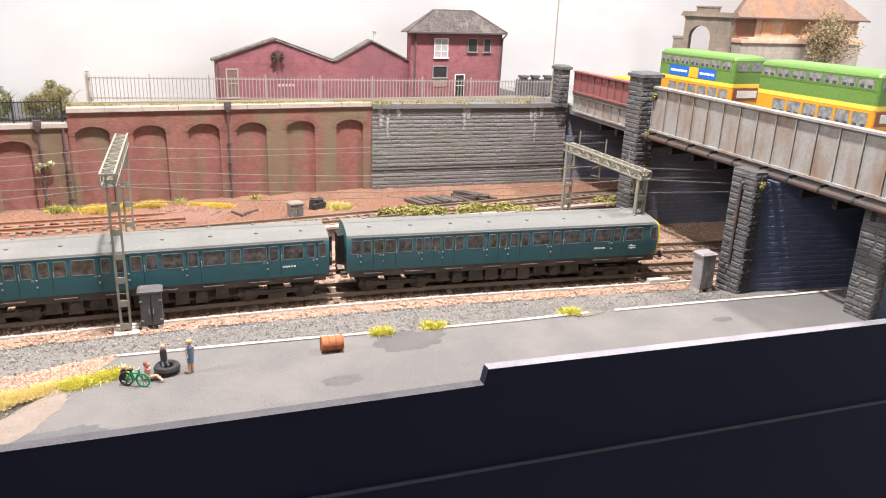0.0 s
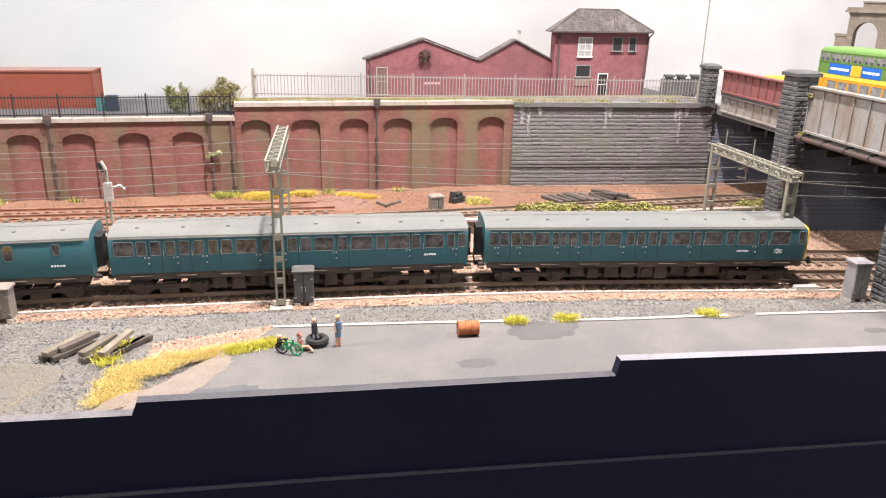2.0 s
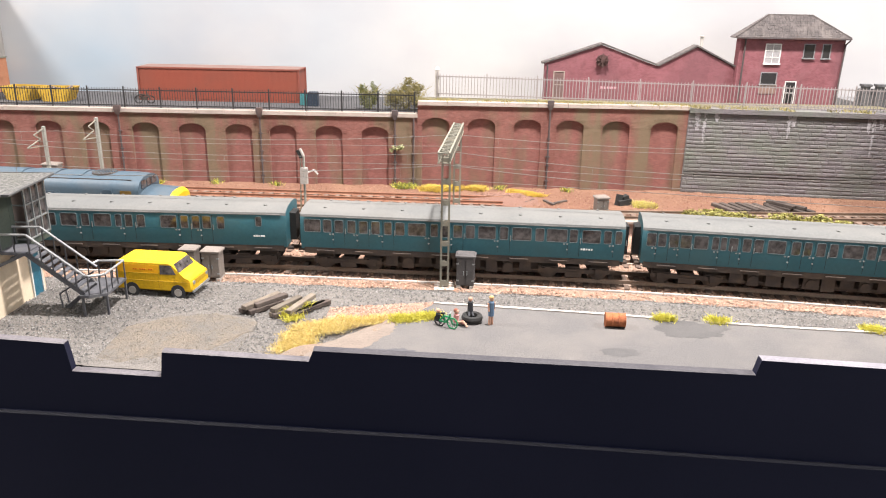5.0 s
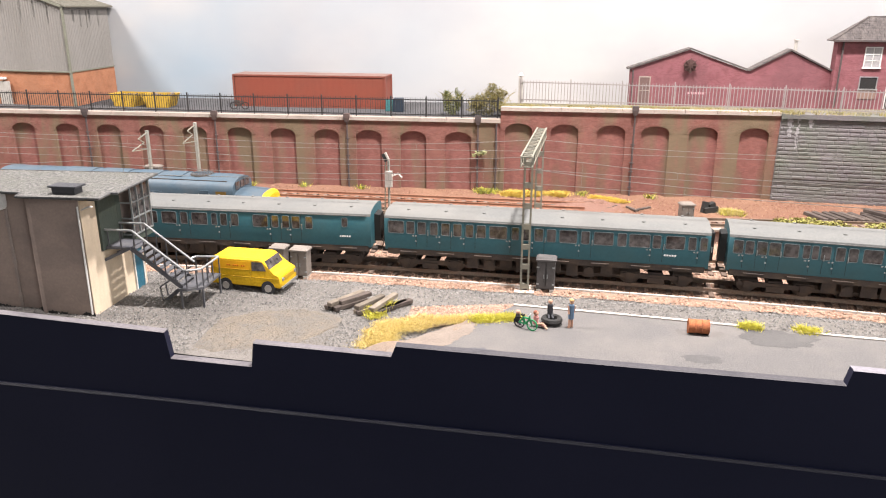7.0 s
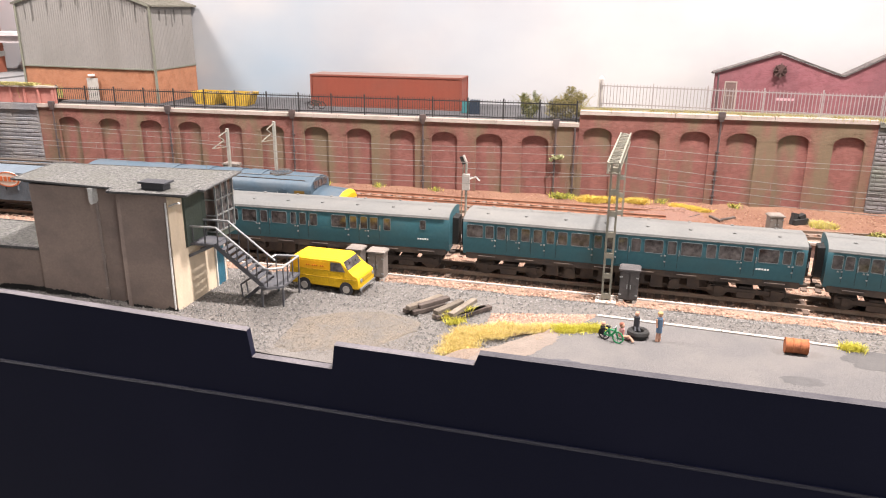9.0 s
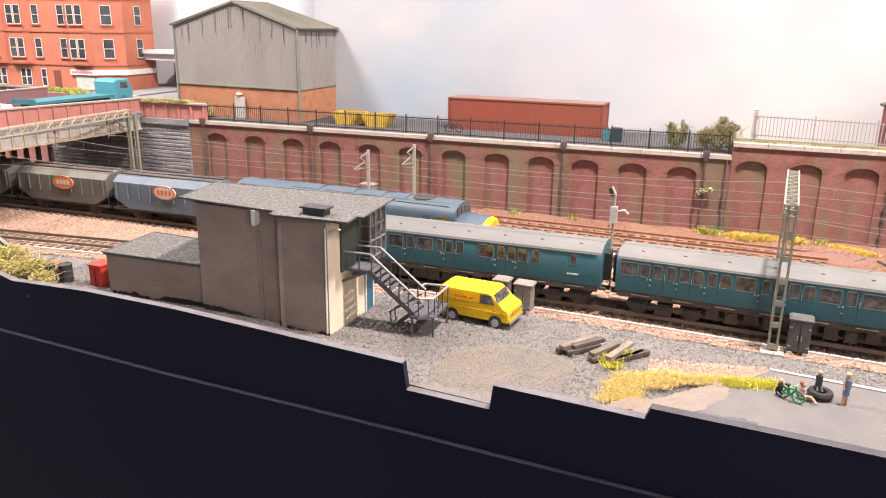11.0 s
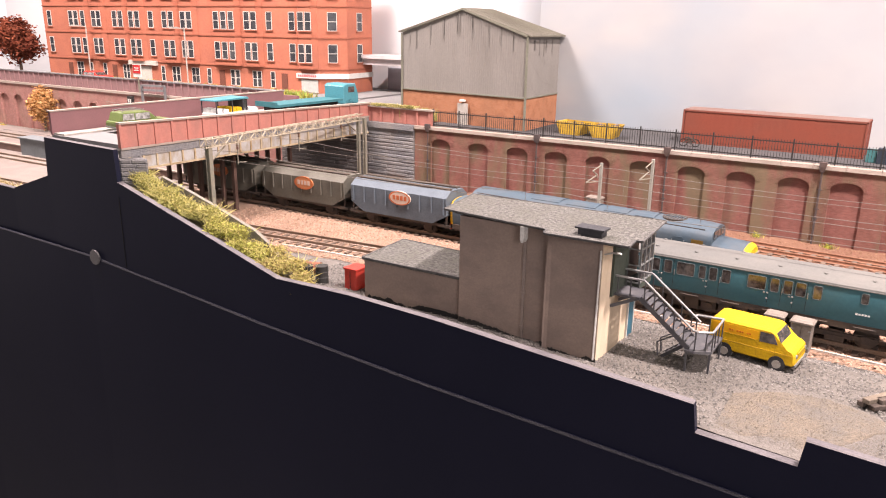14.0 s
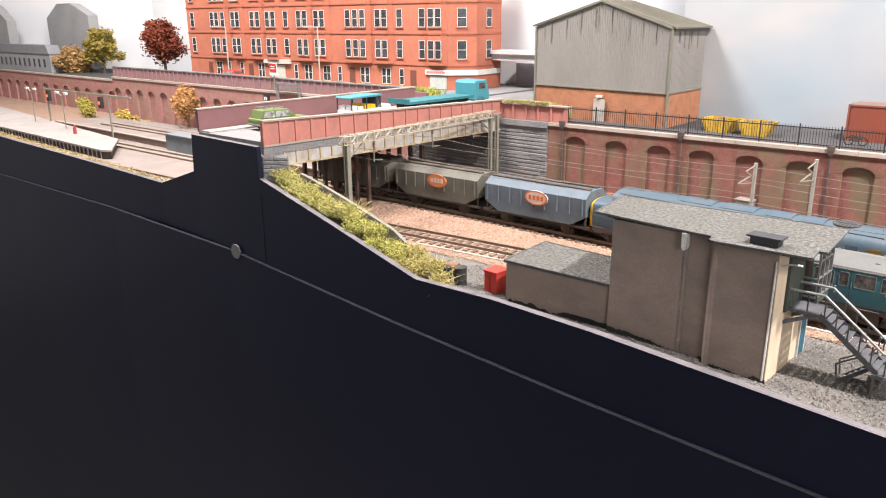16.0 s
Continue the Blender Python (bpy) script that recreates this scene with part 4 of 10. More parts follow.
# Bluish light reaching under the deck is put into these two stone colours.
M_NAVY = mat("navy_stone_with_fill_light", (0.092, 0.11, 0.185), (0.072, 0.087, 0.15), (0.13, 0.148, 0.215), rough=0.7, fine=1.5, coarse=20)
M_DUSK = mat("dusky_stone_with_fill_light", (0.17, 0.187, 0.25), (0.125, 0.138, 0.19), (0.21, 0.222, 0.27), rough=0.75, fine=1.5, coarse=20)


def gx(y):
    """x of the bridge's face at y."""
    return 397 - (550 - y) * 0.083


def plate_girder(name, parent, ya, yb, z0, z1, n, material, thick=3.0, off=0.0, rib=1.3):
    """A plate along the bridge's face with flanges and upright ribs, each rib a piece of its own."""
    bm = bmesh.new()
    loft(bm, [[(gx(y) + off, y, z0), (gx(y) + off + thick, y, z0), (gx(y) + off + thick, y, z1), (gx(y) + off, y, z1)] for y in (ya, yb)])
    g = part(name, bm, material, parent)
    for z, w in ((z0, 2.2), (z1, 2.4)):
        bm = bmesh.new()
        loft(bm, [[(gx(y) + off - w, y, z - 0.7), (gx(y) + off + thick + 1, y, z - 0.7), (gx(y) + off + thick + 1, y, z + 0.7), (gx(y) + off - w, y, z + 0.7)] for y in (ya, yb)])
        part("flange", bm, material, g)
    bm = bmesh.new()
    box(bm, -rib, 0.2, -0.35, 0.35, z0 + 0.7, z1 - 0.7)
    box(bm, -0.25, 0.2, -1.3, 1.3, z0 + 0.7, z1 - 0.7)
    me = mesh_of("rib", bm, material)
    for i in range(n + 1):
        y = ya + (yb - ya) * i / n
        r = part("rib", me, None, g)
        r.matrix_basis = pose((gx(y) + off) / 1000, y / 1000, 0)
    return g


rb = thing("road_bridge", label="road bridge with ribbed grey plate girders on stone piers", category="bridge", kind="structure")
plate_girder("main_girder", rb, 542, 268, 80.5, 112.5, 17, M_GIRDER)
plate_girder("parapet_girder", rb, 564, 668, 94, 112, 9, M_REDGIRDER)
plate_girder("lower_girder", rb, 564, 668, 77, 91, 8, M_GIRDER, off=1.0)
bm = bmesh.new()
loft(bm, [[(gx(y) - 1.5, y, z) for z in (91, 94)] + [(gx(y) + 6, y, z) for z in (94, 91)] for y in (564, 668)])
part("stone_band", bm, M_STONED, rb)
bm = bmesh.new()
loft(bm, [[(gx(y) + 3.2, y, 72), (625, y, 72), (625, y, 80), (gx(y) + 3.2, y, 80)] for y in (268, 826)])
part("deck", bm, M_ROAD, rb, "grey road deck")
bm = bmesh.new()
for i in range(14):
    y = 285 + i * 26
    box(bm, gx(y) + 4, 624, y - 1.5, y + 1.5, 66, 72)
part("cross_girders", bm, M_BLACK, rb)
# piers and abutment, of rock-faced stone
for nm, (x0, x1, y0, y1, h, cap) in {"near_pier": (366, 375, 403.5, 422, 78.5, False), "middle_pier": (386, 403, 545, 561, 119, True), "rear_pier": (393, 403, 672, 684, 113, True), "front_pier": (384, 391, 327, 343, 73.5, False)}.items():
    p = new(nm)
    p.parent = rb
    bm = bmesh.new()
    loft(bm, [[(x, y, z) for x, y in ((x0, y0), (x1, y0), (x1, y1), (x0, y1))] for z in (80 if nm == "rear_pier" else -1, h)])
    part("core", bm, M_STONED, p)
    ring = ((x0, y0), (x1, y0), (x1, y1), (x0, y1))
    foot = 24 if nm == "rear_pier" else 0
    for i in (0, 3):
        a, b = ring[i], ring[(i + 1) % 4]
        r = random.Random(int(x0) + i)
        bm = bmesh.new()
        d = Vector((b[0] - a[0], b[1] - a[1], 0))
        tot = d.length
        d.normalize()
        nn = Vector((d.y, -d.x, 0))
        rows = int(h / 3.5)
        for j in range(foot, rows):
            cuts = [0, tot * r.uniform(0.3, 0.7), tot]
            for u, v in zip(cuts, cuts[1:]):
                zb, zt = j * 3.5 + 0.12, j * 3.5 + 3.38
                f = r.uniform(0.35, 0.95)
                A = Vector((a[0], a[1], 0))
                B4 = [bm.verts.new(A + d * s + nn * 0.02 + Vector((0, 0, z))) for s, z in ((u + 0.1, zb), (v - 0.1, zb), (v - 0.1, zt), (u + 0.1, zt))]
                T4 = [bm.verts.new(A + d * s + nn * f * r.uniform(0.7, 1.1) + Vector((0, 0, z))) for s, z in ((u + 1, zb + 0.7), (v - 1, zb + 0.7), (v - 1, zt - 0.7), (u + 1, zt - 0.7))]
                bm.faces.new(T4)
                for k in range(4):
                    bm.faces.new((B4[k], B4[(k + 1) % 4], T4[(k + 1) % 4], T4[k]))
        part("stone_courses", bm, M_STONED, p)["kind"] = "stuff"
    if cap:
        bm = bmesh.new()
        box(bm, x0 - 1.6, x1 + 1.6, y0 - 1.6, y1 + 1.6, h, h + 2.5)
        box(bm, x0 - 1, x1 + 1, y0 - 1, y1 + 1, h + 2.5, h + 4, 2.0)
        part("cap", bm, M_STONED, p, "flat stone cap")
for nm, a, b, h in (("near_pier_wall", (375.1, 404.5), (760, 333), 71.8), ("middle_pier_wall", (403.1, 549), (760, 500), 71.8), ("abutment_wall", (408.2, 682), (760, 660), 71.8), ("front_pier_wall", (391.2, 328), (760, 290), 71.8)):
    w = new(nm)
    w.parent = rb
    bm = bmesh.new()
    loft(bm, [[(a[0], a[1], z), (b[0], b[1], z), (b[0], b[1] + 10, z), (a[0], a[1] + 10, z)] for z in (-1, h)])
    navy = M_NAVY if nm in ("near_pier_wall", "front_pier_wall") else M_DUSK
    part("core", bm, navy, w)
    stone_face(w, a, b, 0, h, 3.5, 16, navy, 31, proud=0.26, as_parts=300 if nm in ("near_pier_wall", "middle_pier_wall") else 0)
# service pipe along the girder's foot
bm = bmesh.new()
M_RUSTPIPE = mat("rusty_service_pipe", (0.065, 0.047, 0.042), (0.045, 0.037, 0.035), (0.12, 0.05, 0.032), rough=0.65, coarse=14, stretch=(1, 0.4, 1))
bar(bm, (gx(545) - 5.5, 545, 76), (gx(268) - 5.5, 268, 76), 3.6, sides=10)
pipe = part("service_pipe", bm, M_RUSTPIPE, rb, "rusty service pipe on brackets", smooth=True)
for i in range(11):
    y = 535 - i * 24
    bm = bmesh.new()
    bar(bm, (gx(y) - 5.5, y - 0.7, 76), (gx(y) - 5.5, y + 0.7, 76), 4.6, sides=10)
    box(bm, gx(y) - 6, gx(y), y - 0.5, y + 0.5, 78, 79.6)
    part("pipe_bracket", bm, M_BLACK, pipe)
bm = bmesh.new()
tube(bm, [(gx(414) - 5.5, 414, 76), (gx(414) - 10, 413, 75.6), (364.6, 412.5, 70), (364.6, 412.5, 20)], 1.0, 8)
part("drain_pipe", bm, M_RUSTPIPE, rb)


# ---- double-decker buses ----
M_BUSGLASS = mat("bus_window_glass", (0.24, 0.235, 0.22), (0.13, 0.13, 0.125), (0.07, 0.07, 0.075), rough=0.15, fine=3, coarse=6, bump=0, spec=0.5)

M_DKSEAT = mat("dark_seat_cloth", (0.045, 0.045, 0.05), rough=0.8, coarse=5, bump=0)


def bus(x, y, z, rz, label, advert):
    b = thing("bus", x, y, z, rz, label, "bus", "buses on the bridge")
    L, W, H = 49.0, 15.6, 57.0
    green = mat("bus_green_paint", (0.112, 0.205, 0.045), rough=0.35, bump=0, coarse=30, amount=0.2)
    pale = mat("bus_pale_green_roof", (0.112, 0.208, 0.052), rough=0.4, bump=0, coarse=30, amount=0.2)
    orange = mat("bus_orange_paint", (0.58, 0.26, 0.022), rough=0.4, bump=0, coarse=20, amount=0.2)
    cream = mat("bus_yellow_band", (0.74, 0.50, 0.07), rough=0.4, bump=0, coarse=20, amount=0.2)

    def slab(name, z0, z1, material, r=2.5, inset=0.0, parent=b, top=0.0):
        bm = bmesh.new()
        o = rounded(2 * (L - inset), 2 * (W - inset), r, 4)
        o2 = rounded(2 * (L - inset - top), 2 * (W - inset - top), max(0.6, r - top * 0.5), 4)
        loft(bm, [[(px, py, z0) for px, py in o], [(px, py, z1 - top) for px, py in o], [(px, py, z1) for px, py in o2]] if top else [[(px, py, zz) for px, py in o] for zz in (z0, z1)])
        return part(name, bm, material, parent, smooth=True)
    lower = slab("lower_deck", 4, 33, orange)
    slab("band", 33, 36, cream, inset=-0.15)
    upper = slab("upper_deck", 36, 53.4, green)
    bm = bmesh.new()
    loft(bm, [[(px, py, z) for px, py in rounded(2 * (L - k), 2 * (W - k), 2.5, 4)] for k, z in ((0, 53.4), (0.5, 54.8), (1.6, 56), (3.4, 56.7), (6, 57))])
    part("roof", bm, pale, b, "paler domed roof", smooth=True)
    bm = bmesh.new()
    for s in (-1, 1):
        bar(bm, (-L + 2, s * (W + 0.1), 45.2), (L - 2, s * (W + 0.1), 45.2), 0.3, 0.5)
        bar(bm, (-L + 2, s * (W + 0.1), 53.2), (L - 2, s * (W + 0.1), 53.2), 0.3, 0.5)
    part("beading", bm, pale, upper)
    glass = M_BUSGLASS
    for s in (-1, 1):
        for i in range(7):
            for zc, hh, par in ((49.2, 6.8, upper), (26.6, 10.2, lower)):
                if zc < 30 and i == 0:
                    continue
                fr, pa = window_meshes(12.4, hh, pale if zc > 30 else orange, M_BUSGLASS, 1.1)
                w = part("window", fr, None, par)
                w.matrix_basis = pose((-L + 9 + i * 13.2) / 1000, s * (W + 0.02) / 1000, zc / 1000, 0, 0, 0 if s < 0 else 180)
                part("pane", pa, None, w)
                bm = bmesh.new()
                for q in (-4.4, 1.4):
                    box(bm, q, q + 3.0, -0.09, -0.03, -hh / 2 + 0.6, -hh / 2 + 2.6)
                part("seat_back", bm, M_DKSEAT, w)
        for wx in (-28, 26):
            bm = bmesh.new()
            ycyl(bm, wx, 6.6, 6.6, s * 13 - 1.5, s * 13 + 1.5, 16)
            part("wheel", bm, M_BLACK, b)
    for e in (-1, 1):
        for yy in (-7.2, 7.2):
            bm = bmesh.new()
            pr = rounded(11.5, 6.5, 1.6)
            loft(bm, [[(e * (L - 0.3), yy + q, 48.5 + zz) for q, zz in pr], [(e * (L + 0.2), yy + q, 48.5 + zz) for q, zz in pr]])
            part("end_window", bm, glass, upper)
        bm = bmesh.new()
        pr = rounded(28, 9.5, 1.0)
        loft(bm, [[(e * (L - 0.3), q, 27.8 + zz) for q, zz in pr], [(e * (L + 0.25), q, 27.8 + zz) for q, zz in pr]])
        part("rear_panel", bm, mat("brown_end_panel", (0.22, 0.075, 0.03), bump=0, rough=0.5), lower)
        bm = bmesh.new()
        pr = rounded(20, 5.5, 0.8)
        loft(bm, [[(e * (L - 0.3), q, 28 + zz) for q, zz in pr], [(e * (L + 0.5), q, 28 + zz) for q, zz in pr]])
        part("destination_blind", bm, mat("blind_white", (0.6, 0.58, 0.52), bump=0), lower)
    if advert:
        for s in (-1, 1):
            bm = bmesh.new()
            box(bm, -33, 28, s * (W + 0.15) - 0.15, s * (W + 0.15) + 0.15, 36.4, 44.6)
            ad = part("advert_panel", bm, mat("advert_blue", (0.02, 0.12, 0.45), bump=0, rough=0.4), upper, "blue advert panel with a yellow middle")
            bm = bmesh.new()
            box(bm, -6, 6, s * (W + 0.35) - 0.12, s * (W + 0.35) + 0.12, 36.5, 44.5)
            part("advert_square", bm, mat("advert_yellow", (0.85, 0.42, 0.03), bump=0, rough=0.4), ad)
            bm = bmesh.new()
            for k in range(9):
                xx = -31 + k * 4.6 if k < 5 else 8 + (k - 5) * 4.8
                box(bm, xx, xx + 4.0, s * (W + 0.35) - 0.1, s * (W + 0.35) + 0.1, 39.6, 41.4)
            part("advert_lettering", bm, mat("white_transfer", (0.75, 0.76, 0.74), rough=0.5, bump=0), ad)["kind"] = "stuff"
    return b


bus(471, 570, 80, -90, "green double-decker bus with orange lower deck and blue advert", True).scale = (0.9, 1, 1)
bus(471, 452, 80, -90, "green double-decker bus with orange lower deck and pale roof", False)


def saloon(name, x, y, z, rz, colour, label, L=54, W=11, H=18, kind="estate", glassy=True, roof=None):
    """A small road vehicle with bonnet, cabin, glazing, bumpers and wheels."""
    c = thing(name, x, y, z, rz, label, name.replace("_", " "))
    paint = mat("paint_" + colour[0], colour[1], rough=0.35, bump=0, coarse=25, amount=0.2)
    h = L / 2
    prof = [(-h, 4), (-h, 9.5), (-h + 1, 10.8), (h * 0.42, 11.2), (h - 1.5, 9.8), (h, 8.6), (h, 4)]
    bm = bmesh.new()
    prism(bm, prof, -W, W)
    body = part("body", bm, paint, c, bevel=0.7)
    tail = -h + 2 if kind == "estate" else -h * 0.62
    cab = [(tail, 10.6), (tail + 3, H), (h * 0.12, H), (h * 0.42, 11)]
    bm = bmesh.new()
    prism(bm, cab, -W + 1.2, W - 1.2)
    cabin = part("cabin", bm, paint if roof is None else roof, c, bevel=0.6)
    for s in (-1, 1):
        xs = [tail + 3.6, (tail + 3 + h * 0.12) / 2 - 0.5, h * 0.12 + 2]
        for a, b in zip(xs, xs[1:]):
            bm = bmesh.new()
            loft(bm, [[(q, s * (W - 1.1 + d), zz) for q, zz in ((a, 11.6), (b - 0.8, 11.6), (b - 1.4, H - 1.2), (a + 0.5, H - 1.2))] for d in (-0.1, 0.15)])
            part("side_window", bm, M_PALEGLASS, cabin)
        for wx in (-h * 0.58, h * 0.6):
            bm = bmesh.new()
            ycyl(bm, wx, 3.9, 3.9, s * (W - 1.2) - 1.2, s * (W - 1.2) + 1.3, 14)
            part("wheel", bm, M_BLACK, c, smooth=True)
    bm = bmesh.new()
    loft(bm, [[(h * 0.42 - 0.3 + d, -W + 2.2, 11.6), (h * 0.42 - 0.3 + d, W - 2.2, 11.6), (h * 0.12 + 0.4 + d, W - 2.6, H - 0.8), (h * 0.12 + 0.4 + d, -W + 2.6, H - 0.8)] for d in (0.1, 0.6)])
    part("windscreen", bm, MATS["dim_window_glass"], cabin)
    for e in (-1, 1):
        bm = bmesh.new()
        box(bm, e * h - 0.6, e * h + 0.6, -W, W, 4.6, 6.0)
        part("bumper", bm, M_WFRAME, c)
    return c


saloon("van", 462, 652, 80, -90, ("yellow_van", (0.80, 0.50, 0.012)), "yellow van behind the red bridge parapet", L=58, H=27)

# ---- left-hand road bridge ----
M_SALMON = mat("faded_salmon_parapet", (0.43, 0.172, 0.138), (0.365, 0.14, 0.112), (0.26, 0.125, 0.105), rough=0.75, fine=1.6, coarse=9, amount=0.7, stretch=(1, 1, 0.5))
M_PURPLE = mat("plum_brown_panel", (0.22, 0.105, 0.11), (0.18, 0.085, 0.09), (0.15, 0.08, 0.08), rough=0.8, coarse=20)
lb = thing("street_bridge", label="street bridge with salmon panelled parapets over the tracks", category="bridge", kind="structure")


def lx(y):
    return -633 + (y - 400) * 0.05


bm = bmesh.new()
loft(bm, [[(-745, y, 68), (lx(y) - 1, y, 68), (lx(y) - 1, y, 78), (-745, y, 78)] for y in (409, 826)])
part("deck", bm, M_ROAD, lb, "grey street surface")
bm = bmesh.new()
for x0, x1 in ((-745, -728), (-652, -635.5)):
    box(bm, x0, x1, 410, 826, 78.02, 79.6)
part("pavement", bm, M_CONC, lb)
par = new("near_parapet")
par.parent = lb
bm = bmesh.new()
loft(bm, [[(lx(y) - 1, y, 78), (lx(y) + 1.4, y, 78), (lx(y) + 1.4, y, 97 - (y - 400) * 0.02), (lx(y) - 1, y, 97 - (y - 400) * 0.02)] for y in (398, 704)])
part("parapet_plate", bm, M_SALMON, par)
for i in range(20):
    y = 399 + i * 16
    bm = bmesh.new()
    zt = 97 - (y - 400) * 0.02
    box(bm, lx(y) + 1.3, lx(y) + 2.6, y - 1.1, y + 1.1, 78, zt)
    part("parapet_rib", bm, M_SALMON, par)
bm = bmesh.new()
loft(bm, [[(lx(y) - 2, y, zt), (lx(y) + 3.2, y, zt), (lx(y) + 3.2, y, zt + 1.5), (lx(y) - 2, y, zt + 1.5)] for y, zt in ((398, 97.04), (704, 90.92))])
bm2 = bmesh.new()
loft(bm2, [[(lx(y) - 1, y, 76.5), (lx(y) + 3, y, 76.5), (lx(y) + 3, y, 78), (lx(y) - 1, y, 78)] for y in (398, 704)])
part("parapet_cap", bm, M_COPING, par)
part("parapet_foot", bm2, M_COPING, par)
# stone band and pale lower girder under the parapet
bm = bmesh.new()
loft(bm, [[(lx(y) - 2, y, 70), (lx(y) + 2.0, y, 70), (lx(y) + 2.0, y, 76.4), (lx(y) - 2, y, 76.4)] for y in (398, 704)])
part("stone_band", bm, M_STONE, lb)
bm = bmesh.new()
loft(bm, [[(lx(y) - 1, y, 60), (lx(y) + 1.2, y, 60), (lx(y) + 1.2, y, 70), (lx(y) - 1, y, 70)] for y in (402, 700)])
M_LOWGIRDER = mat("stained_cream_girder", (0.40, 0.40, 0.40), (0.33, 0.32, 0.30), (0.24, 0.16, 0.07), rough=0.7, coarse=12, amount=0.9, stretch=(1, 1, 0.5))
M_GIRDERFRAME = mat("rusty_cream_frame", (0.47, 0.39, 0.27), (0.38, 0.31, 0.21), (0.25, 0.14, 0.05), rough=0.7, coarse=8, amount=0.8)
lg = part("lower_girder", bm, M_LOWGIRDER, lb, "stained cream lower girder")
for i in range(24):
    y = 405 + i * 12.6
    bm = bmesh.new()
    box(bm, lx(y) + 1.1, lx(y) + 2.4, y - 0.8, y + 0.8, 60, 70)
    part("girder_rib", bm, M_GIRDERFRAME, lg)
bm = bmesh.new()
loft(bm, [[(lx(y) - 3, y, 58.6), (lx(y) + 3.2, y, 58.6), (lx(y) + 3.2, y, 60), (lx(y) - 3, y, 60)] for y in (402, 700)])
part("girder_flange", bm, M_GIRDERFRAME, lg)
# wing parapet turning along the arched wall
wing = new("wing_parapet")
wing.parent = lb
bm = bmesh.new()
box(bm, lx(704), -533, 702, 705, 72.5, 88)
part("parapet_plate", bm, M_SALMON, wing)
for i in range(6):
    x = lx(704) + 2 + i * 16.2
    bm = bmesh.new()
    box(bm, x - 1.1, x + 1.1, 700.6, 702.1, 72.5, 88)
    part("parapet_rib", bm, M_SALMON, wing)
bm = bmesh.new()
box(bm, lx(704) - 2, -531, 699.8, 706.5, 88, 89.6)
part("parapet_cap", bm, M_COPING, wing)
ab = new("abutment")
ab.parent = lb
bm = bmesh.new()
loft(bm, [[(-660, 700, z), (-553.4, 700, z), (-553.4, 712, z), (-660, 712, z)] for z in (0, 72)])
part("core", bm, M_STONE, ab)
stone_face(ab, (-617, 700), (-554, 700), 2, 66, 3.9, 34, M_STONE, 41, proud=0.9, as_parts=100)
bm = bmesh.new()
box(bm, -622, -553.5, 697.5, 700, 66, 72)
part("cornice", bm, M_STONE, ab)
bw = new("back_wall")
bw.parent = lb
bm = bmesh.new()
loft(bm, [[(-752, 701, z), (-661, 701, z), (-661, 711, z), (-752, 711, z)] for z in (0, 70)])
M_SOOTSTONE = mat("sooty_grey_stone", (0.15, 0.142, 0.14), (0.10, 0.096, 0.096), (0.19, 0.175, 0.165), rough=0.9, fine=1.6, coarse=14, bump=0.8, depth=0.4, stretch=(1, 1, 2))
part("core", bm, M_SOOTSTONE, bw)
stone_face(bw, (-751.5, 701), (-617.5, 700), 2, 66, 3.9, 24, M_SOOTSTONE, 43, proud=0.9)
nb = new("near_abutment")
nb.parent = lb
bm = bmesh.new()
loft(bm, [[(-742, 408, z), (-632, 396.5, z), (-614, 409, z), (-700, 430, z), (-742, 430, z)] for z in (0, 69.6)])
part("core", bm, M_STONE, nb)
stone_face(nb, (-632, 396.5), (-614, 409), 20, 69.4, 3.6, 17, M_STONE, 47, proud=1.0, as_parts=100)
for nm, y in (("front_trestle", 522), ("rear_trestle", 598)):
    for i in range(7):
        bm = bmesh.new()
        x = -736 + i * 16
        box(bm, x - 1.7, x + 1.7, y - 1.7, y + 1.7, -1, 64)
        box(bm, x - 2.6, x + 2.6, y - 2.6, y + 2.6, 58, 61)
        part("column", bm, mat("rusty_column", (0.10, 0.058, 0.045), coarse=9), lb)
    bm = bmesh.new()
    box(bm, -742, -634, y - 3, y + 3, 61.1, 67.9)
    part("cross_beam", bm, M_BLACK, lb)
far = new("far_parapet")
far.parent = lb
bm = bmesh.new()
box(bm, -747, -744, 409, 700, 78.02, 98)
part("parapet_plate", bm, M_PURPLE, far)
bm = bmesh.new()
box(bm, -748, -743, 408, 701, 98, 99.2)
part("parapet_cap", bm, M_COPING, far)

# vehicles on the street bridge
saloon("car", -708, 474, 78.1, 84, ("leaf_green", (0.135, 0.185, 0.06)), "small green estate car on the street bridge", L=56, H=18.5)
rack = thing("roof_rack", -708, 474, 78.1 + 18.7, 84, "thin pale roof rack on the green estate car", "roof rack")
for y in (-8, 8):
    bm = bmesh.new()
    bar(bm, (-22, y, 1.6), (0, y, 1.6), 0.5)
    for x in (-21, -11, -1):
        bar(bm, (x, y, -0.2), (x, y, 1.6), 0.5)
    part("side_rail", bm, M_WFRAME, rack)
for x in (-21, -16, -11, -6, -1):
    bm = bmesh.new()
    bar(bm, (x, -8, 1.6), (x, 8, 1.6), 0.5)
    part("cross_bar", bm, M_WFRAME, rack)
M_CYAN = mat("turquoise_paint", (0.055, 0.245, 0.295), rough=0.4, bump=0, coarse=20, amount=0.25)
mf = thing("milk_float", -703, 580, 78.1, 92, "white milk float with a thin turquoise canopy on the street bridge", "milk float")
bm = bmesh.new()
prism(bm, [(-30, 3.5), (-30, 9), (14, 9), (15, 11.5), (27, 11.5), (29, 9), (29, 3.5)], -11, 11)
